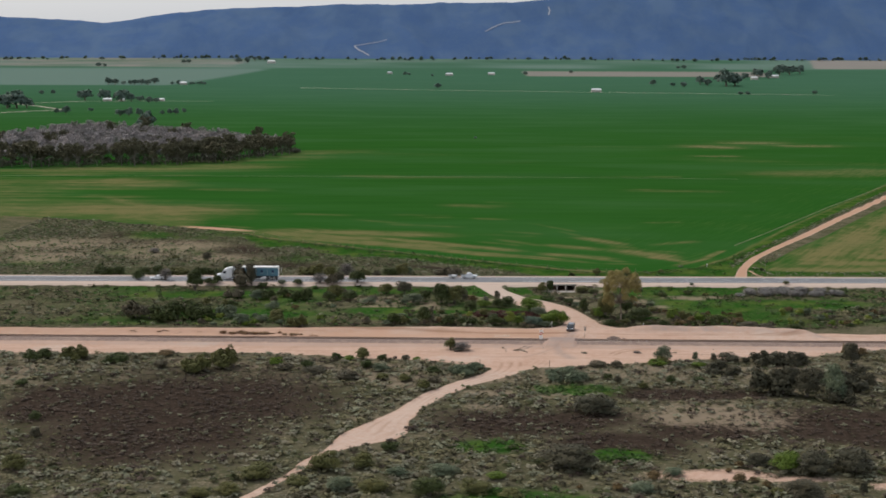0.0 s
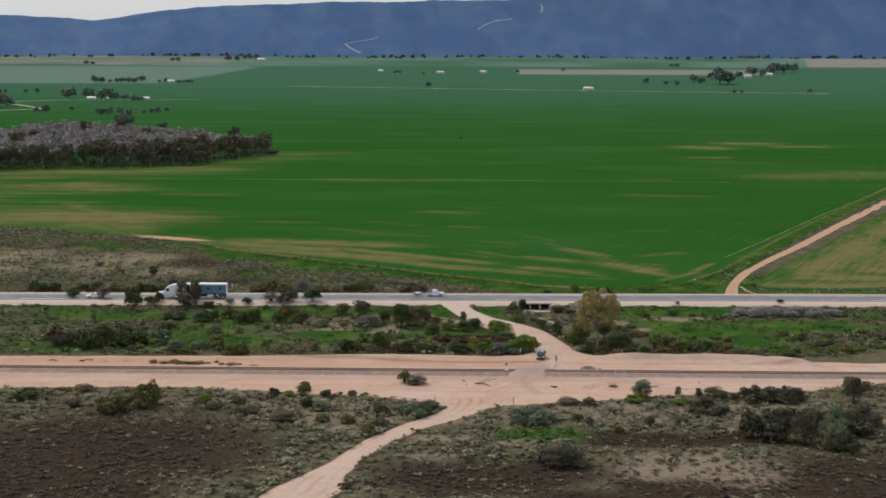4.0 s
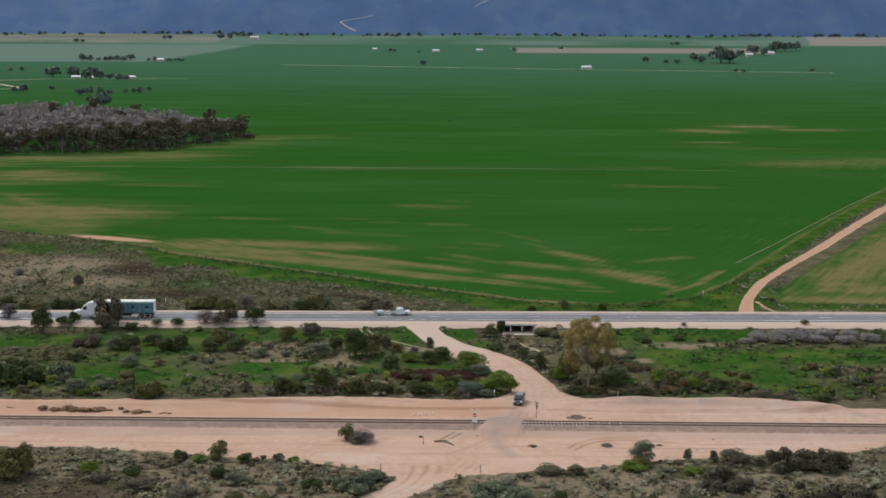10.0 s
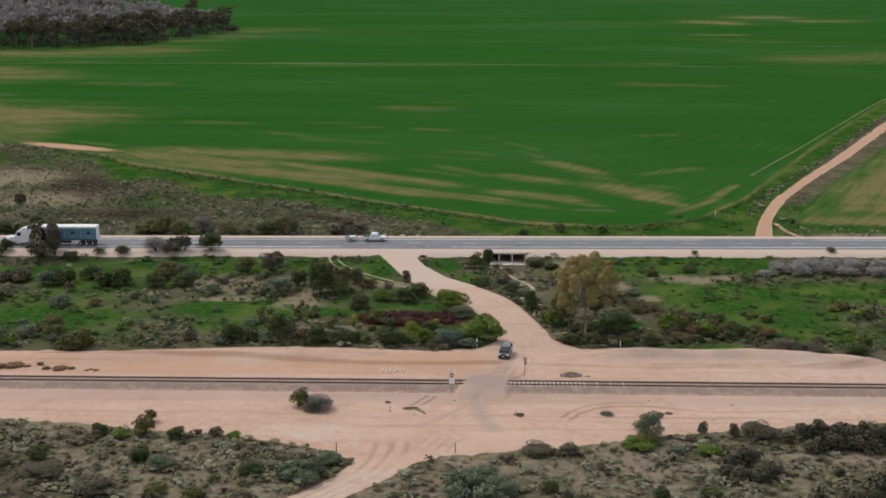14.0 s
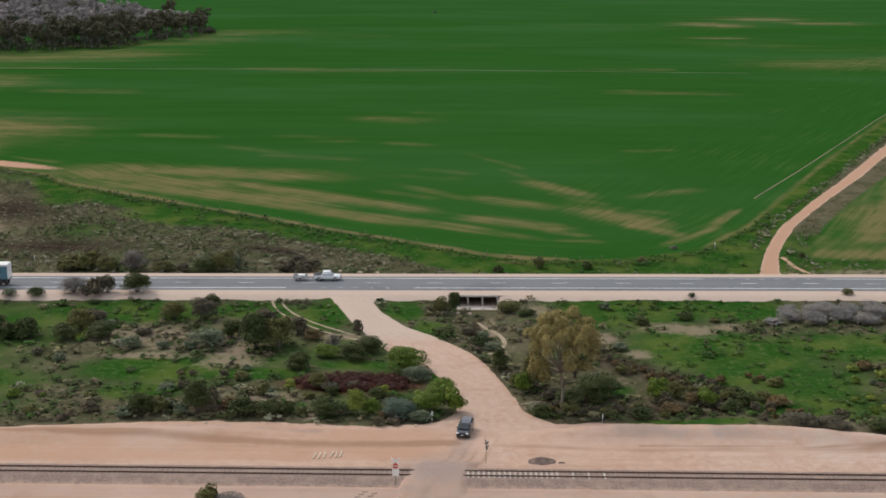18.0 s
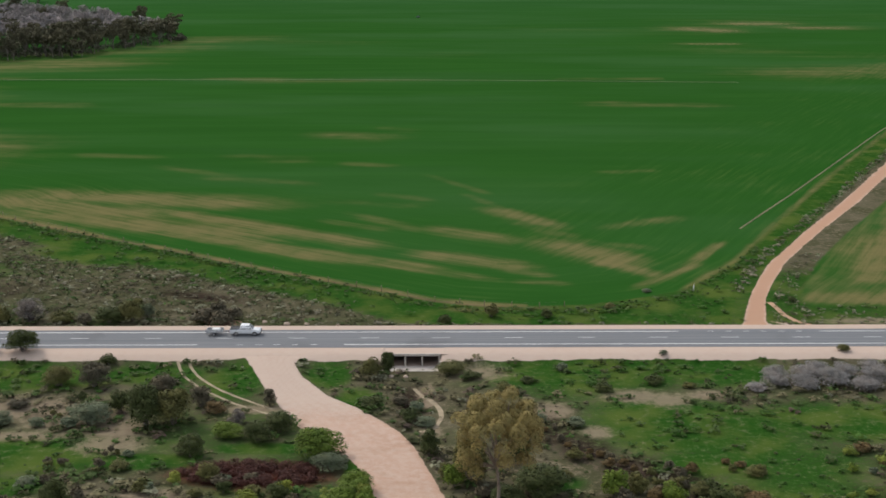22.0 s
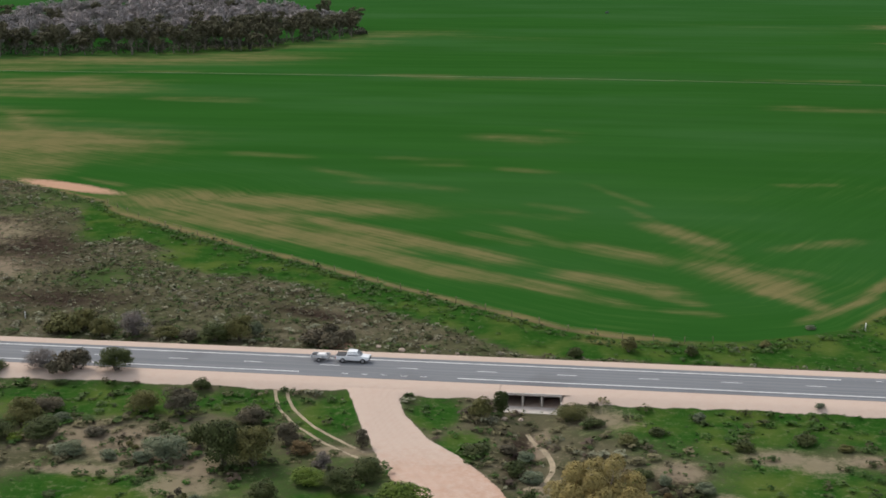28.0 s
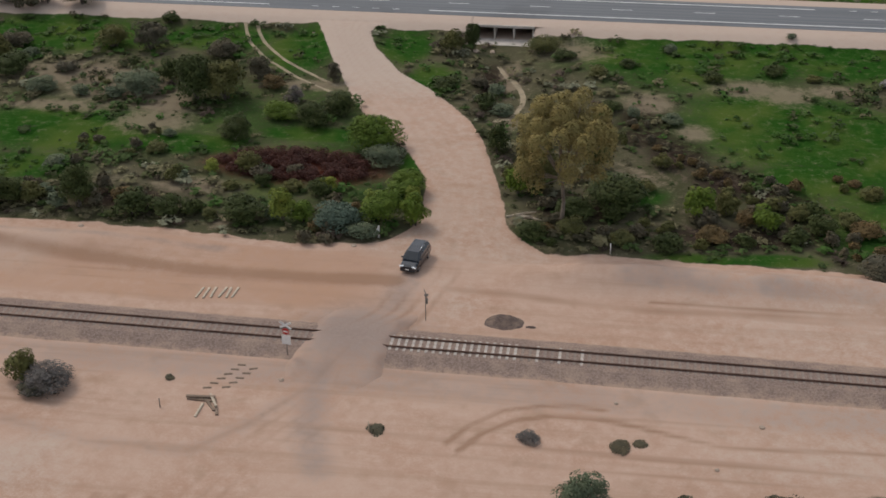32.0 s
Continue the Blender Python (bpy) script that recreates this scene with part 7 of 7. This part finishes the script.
semi = thing("semi_trailer", pose(-88.0, -2.0, 0.05, 0, 0, 180), "teal curtain-sided semi-trailer with white roof", "trailer")
part("deck", box("deck", (13.7, 2.5, 0.22), MAT_BLACK, 0.03, (-12.9, 0, 1.2)), semi)
part("roof", box("roof", (13.7, 2.5, 0.42), MAT_WHITE, 0.08, (-12.9, 0, 3.85)), semi, "white roof")
part("front_wall", box("front_wall", (0.12, 2.46, 2.5), MAT_WHITE, 0.02, (-6.1, 0, 1.4)), semi)
part("rear_door", box("rear_door", (0.12, 2.46, 2.5), MAT_WHITE, 0.02, (-19.7, 0, 1.4)), semi)
part("load_box", box("load_box", (13.4, 2.3, 2.45), MAT_STRAP, 0, (-12.9, 0, 1.42)), semi)
for s in (-1, 1):
    for i in range(4):
        x = -7.82 - 3.4 * i
        part("curtain", box("curtain", (3.3, 0.05, 2.45), MAT_TEAL, 0.02, (x, s * 1.23, 1.42)), semi)
        part("print", box("print", (0.75, 0.02, 0.75), MAT_LOGO, 0.004, (x, s * 1.262, 2.5)), semi, "dark blue square print")
        part("print_bar", box("print_bar", (1.1, 0.02, 0.12), MAT_STRAP, 0.004, (x, s * 1.262, 2.2)), semi)
    part("side_guard", box("side_guard", (5.5, 0.06, 0.5), MAT_BLACK, 0.02, (-11.5, s * 1.1, 0.65)), semi)
    for ax in (-16.2, -17.5, -18.8):
        wheel(semi, ax, s * 1.02, 0.5, 0.4)

# ---- farm buildings far off ----
MAT_ROOF = plain("pale_iron_roof", (0.66, 0.67, 0.68), 0.45, 0.2, 0.12, 0.3)
MAT_WALL = plain("cream_wall", (0.52, 0.48, 0.42), 0.8, 0, 0.15, 0.4)


def house(x, y, long, wide, tall, turn, label):
    ob = thing("house", pose(x, y, float(height(x, y)), 0, 0, turn), label, "house", "farm buildings")
    part("wall", box("wall", (long, wide, tall + 0.4), MAT_WALL, 0.05, (0, 0, -0.4)), ob)
    a, b, h = long / 2 + 0.6, wide / 2 + 0.6, tall + wide * 0.28
    verts = [(-a, -b, tall - 0.1), (a, -b, tall - 0.1), (a, b, tall - 0.1), (-a, b, tall - 0.1), (-a * 0.8, 0, h), (a * 0.8, 0, h)]
    part("roof", mesh("roof", verts, [(0, 1, 5, 4), (2, 3, 4, 5), (1, 2, 5), (3, 0, 4), (3, 2, 1, 0)], MAT_ROOF), ob)
    for i in range(3):
        part("window", box("window", (1.4, 0.08, 1.2), MAT_GLASS, 0, (long * (i - 1) * 0.3, -wide / 2 - 0.02, 1.0)), ob)
    part("door", box("door", (1.0, 0.08, 2.05), MAT_TIMBER, 0, (long * 0.15, -wide / 2 - 0.02, 0)), ob)


for x, y, l, w, h, turn, label in ((-615, 2734, 16, 9, 4.5, 5, "pale farmhouse with an iron roof among trees"), (-608, 1980, 15, 8, 3.2, 10, "low white farmhouse under dark trees"), (-585, 1990, 9, 7, 3, -20, "small white farm shed under dark trees"), (-515, 1990, 12, 7, 3.2, 0, "low white farm shed beside trees"), (319, 2470, 21, 10, 4.6, 0, "long white hay shed alone on the plain"), (9, 3202, 20, 9, 4.5, 0, "white farmhouse on the far plain"), (-153, 3276, 13, 8, 4, 0, "small pale house on the far plain"), (795, 3060, 18, 9, 5, 8, "pale farmhouse beside a far grove"), (868, 3146, 22, 10, 5, -5, "long pale shed beside a far grove"), (124, 3238, 18, 9, 4.5, 0, "pale farm shed on the far plain"), (-544, 3820, 26, 10, 6, 0, "pale farmhouse below the hills")):
    house(x, y, l, w, h, turn, label)
MAT_LANE = plain("pale_lane", (0.46, 0.40, 0.32), 0.95, 0, 0.15, 0.05)


def lane(points, wide, label, material=MAT_LANE, z_of=None, lift=0.25):
    verts, faces = [], []
    dense = []
    for (ax, ay), (bx, by) in zip(points, points[1:]):
        dense += [(ax + (bx - ax) * i / 24, ay + (by - ay) * i / 24) for i in range(24)]
    dense.append(points[-1])
    for i, (x, y) in enumerate(dense):
        px, py = dense[max(0, i - 1)]
        qx, qy = dense[min(len(dense) - 1, i + 1)]
        d = math.hypot(qx - px, qy - py)
        nx, ny = -(qy - py) / d * wide / 2, (qx - px) / d * wide / 2
        for s in (1, -1):
            X, Y = x + s * nx, y + s * ny
            verts.append((X, Y, float((z_of or height)(X, Y)) + lift))
        if i:
            k = 2 * i
            faces.append((k - 2, k - 1, k + 1, k))
    tagged(new("farm_lane", mesh("farm_lane", verts, faces, material)), label, "dirt road", kind="structure")


lane([(-330, 2600), (-164, 2562), (-10, 2522), (252, 2466), (532, 2412), (800, 2360)], 5, "pale straight lane across the far wheat")
lane([(-780, 1290), (-610, 1398), (-560, 1520), (-648, 1690), (-720, 1800), (-640, 1950), (-420, 1985)], 6, "pale winding farm lane to the farmhouse")


# ---- worn wheel tracks and a footpath in the grass beside the gravel road ----
MAT_WORN = plain("worn_dry_earth", (0.30, 0.245, 0.165), 0.95, 0, 0.3, 0.6, 0.3)


def worn(points, wide, name, label, material=MAT_WORN):
    """A thin trodden strip, smooth through its points, with uneven edges."""
    a = np.array(points, float)
    run = np.concatenate([[0], np.cumsum(np.hypot(*np.diff(a, axis=0).T))])
    s = np.arange(0, run[-1], 0.25)
    ker = np.hanning(13) / np.hanning(13).sum()
    x, y = (np.convolve(np.pad(np.interp(s, run, a[:, i]), 6, mode="edge"), ker, "valid") for i in (0, 1))
    dx, dy = np.gradient(x), np.gradient(y)
    d = np.hypot(dx, dy)
    rows = []
    for side in (-1, -0.4, 0.4, 1):
        w = wide / 2 * side * (1 + 0.35 * vnoise(x + side * 9, y, 1.6, 131))
        X, Y = x - dy / d * w, y + dx / d * w
        rows.append(np.stack([X, Y, height(X, Y) + (0.035 if abs(side) < 1 else -0.02)], -1))
    v = np.stack(rows, 1)
    n = len(s)
    faces = [(i * 4 + j, i * 4 + j + 1, i * 4 + j + 5, i * 4 + j + 4) for i in range(n - 1) for j in range(3)]
    tagged(new(name, mesh(name, v.reshape(-1, 3), faces, material, True)), label, "track", kind="structure")


worn(TWIN_A, 0.62, "track", "worn wheel track through the green verge")
worn(TWIN_B, 0.62, "track", "worn wheel track through the green verge")
worn(FOOTPATH, 0.9, "footpath", "trodden sandy footpath leading from the culvert")
MAT_SIDE = plain("orange_dirt", (0.43, 0.27, 0.175), 0.95, 0, 0.2, 0.6, 0.3)
worn([(84.6, 24), (85.2, 20), (85.5, 16.5), (87.1, 12.3), (89.7, 10.2), (93, 9.0), (97.5, 8.2)], 1.3, "track", "curved dirt track cutting the farm road corner", MAT_SIDE)
MAT_MARK = plain("thin_wheat", (0.085, 0.125, 0.045), 0.95, 0, 0.3, 0.05)
lane([(-300, 388), (-145, 391), (-29, 392), (85, 386), (160, 380)], 1.5, "faint straight wheel marks across the wheat", MAT_MARK, None, 0.12)
MAT_PALE_MARK = plain("bare_wheel_mark", (0.130, 0.130, 0.062), 0.95, 0, 0.3, 0.05)
lane([(93.1, 84.8), (114.5, 123), (147.5, 184), (174, 233), (217, 308.5), (255, 380)], 0.5, "pale wheel mark in the wheat beside the farm road", MAT_PALE_MARK, None, 0.07)

# ---- hills ----
RIDGE = [(-1700, 205), (-1480, 200), (-1210, 182), (-1050, 205), (-830, 232), (-550, 240), (-360, 248), (-200, 248), (-60, 256), (90, 260), (230, 258), (330, 262), (430, 272), (640, 292), (1000, 310), (1600, 312), (2600, 300)]
hx, hy = np.arange(-2500, 2501, 20.0), np.arange(4060, 4441, 12.0)
HX, HY = np.meshgrid(hx, hy)
rise = np.clip((HY - 4080) / 350, 0, 1)
top = along(RIDGE, HX) + 24 + 6 * vnoise(HX, HY, 120, 31) + 2.5 * vnoise(HX, HY, 25, 32)
spur = np.abs(vnoise(HX + 0.5 * HY, HY * 0.35, 190, 33, 4))
HZ = height(HX, np.full_like(HY, 4100.0)) * 0.9 + (top - 72) * rise ** 0.85 * (1 - 0.42 * spur * (1 - rise) * 1.7)
me = bpy.data.meshes.new("hills")
hid = np.arange(HX.size).reshape(HX.shape)
hq = np.stack([hid[:-1, :-1], hid[:-1, 1:], hid[1:, 1:], hid[1:, :-1]], -1).reshape(-1, 4)
me.from_pydata(np.stack([HX, HY, HZ], -1).reshape(-1, 3).tolist(), [], hq.tolist())
me.polygons.foreach_set("use_smooth", np.ones(len(me.polygons), bool))


def hazy_hill_mat():
    k = Mat("hazed_woodland", 1.0, 0, 0.0)
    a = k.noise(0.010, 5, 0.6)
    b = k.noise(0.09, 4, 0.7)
    spur_shade = k.noise(1.0, 4, 0.55, k.scaled(k.pos(), (0.0085, 0.004, 0.004)), 0.6)
    # the blue of distance haze is put into the woodland's base colour
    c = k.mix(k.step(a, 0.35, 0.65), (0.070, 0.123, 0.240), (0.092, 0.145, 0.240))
    # stretched darker bands paint in the shading of spurs and valleys
    c = k.mix(k.step(spur_shade, 0.42, 0.62, 0, 0.5), c, (0.056, 0.102, 0.208))
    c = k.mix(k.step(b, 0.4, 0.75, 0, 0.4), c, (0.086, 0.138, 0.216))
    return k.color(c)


me.materials.append(hazy_hill_mat())
tagged(new("backdrop", me), "long wooded range of hills painted in hazy dark blue", "hills", kind="structure")


def hill_z(x, y):
    """The hills' height at a place."""
    i, j = np.clip((x - hx[0]) / 20, 0, len(hx) - 2), np.clip((y - hy[0]) / 12, 0, len(hy) - 2)
    a, b = int(i), int(j)
    u, v = i - a, j - b
    return (HZ[b, a] * (1 - u) + HZ[b, a + 1] * u) * (1 - v) + (HZ[b + 1, a] * (1 - u) + HZ[b + 1, a + 1] * u) * v


MAT_CUT = plain("pale_hill_track", (0.30, 0.32, 0.36), 0.95, 0, 0.12, 0.02)


def on_hill(x, z):
    """The place on the hills' near face at x that is z high."""
    for y in np.arange(4075, 4430, 2.0):
        if hill_z(x, y) >= z:
            return x, float(y)
    return x, 4425.0


for pts, wide in ((((-252, 92), (-290, 112), (-306, 124)), 6), (((-306, 124), (-255, 133), (-198, 147)), 3.5), (((140, 176), (180, 196), (240, 210), (266, 216)), 4), (((366, 236), (372, 252), (368, 266)), 5)):
    lane([on_hill(x, z) for x, z in pts], wide, "pale cut track climbing the wooded hills", MAT_CUT, hill_z, 1.5)
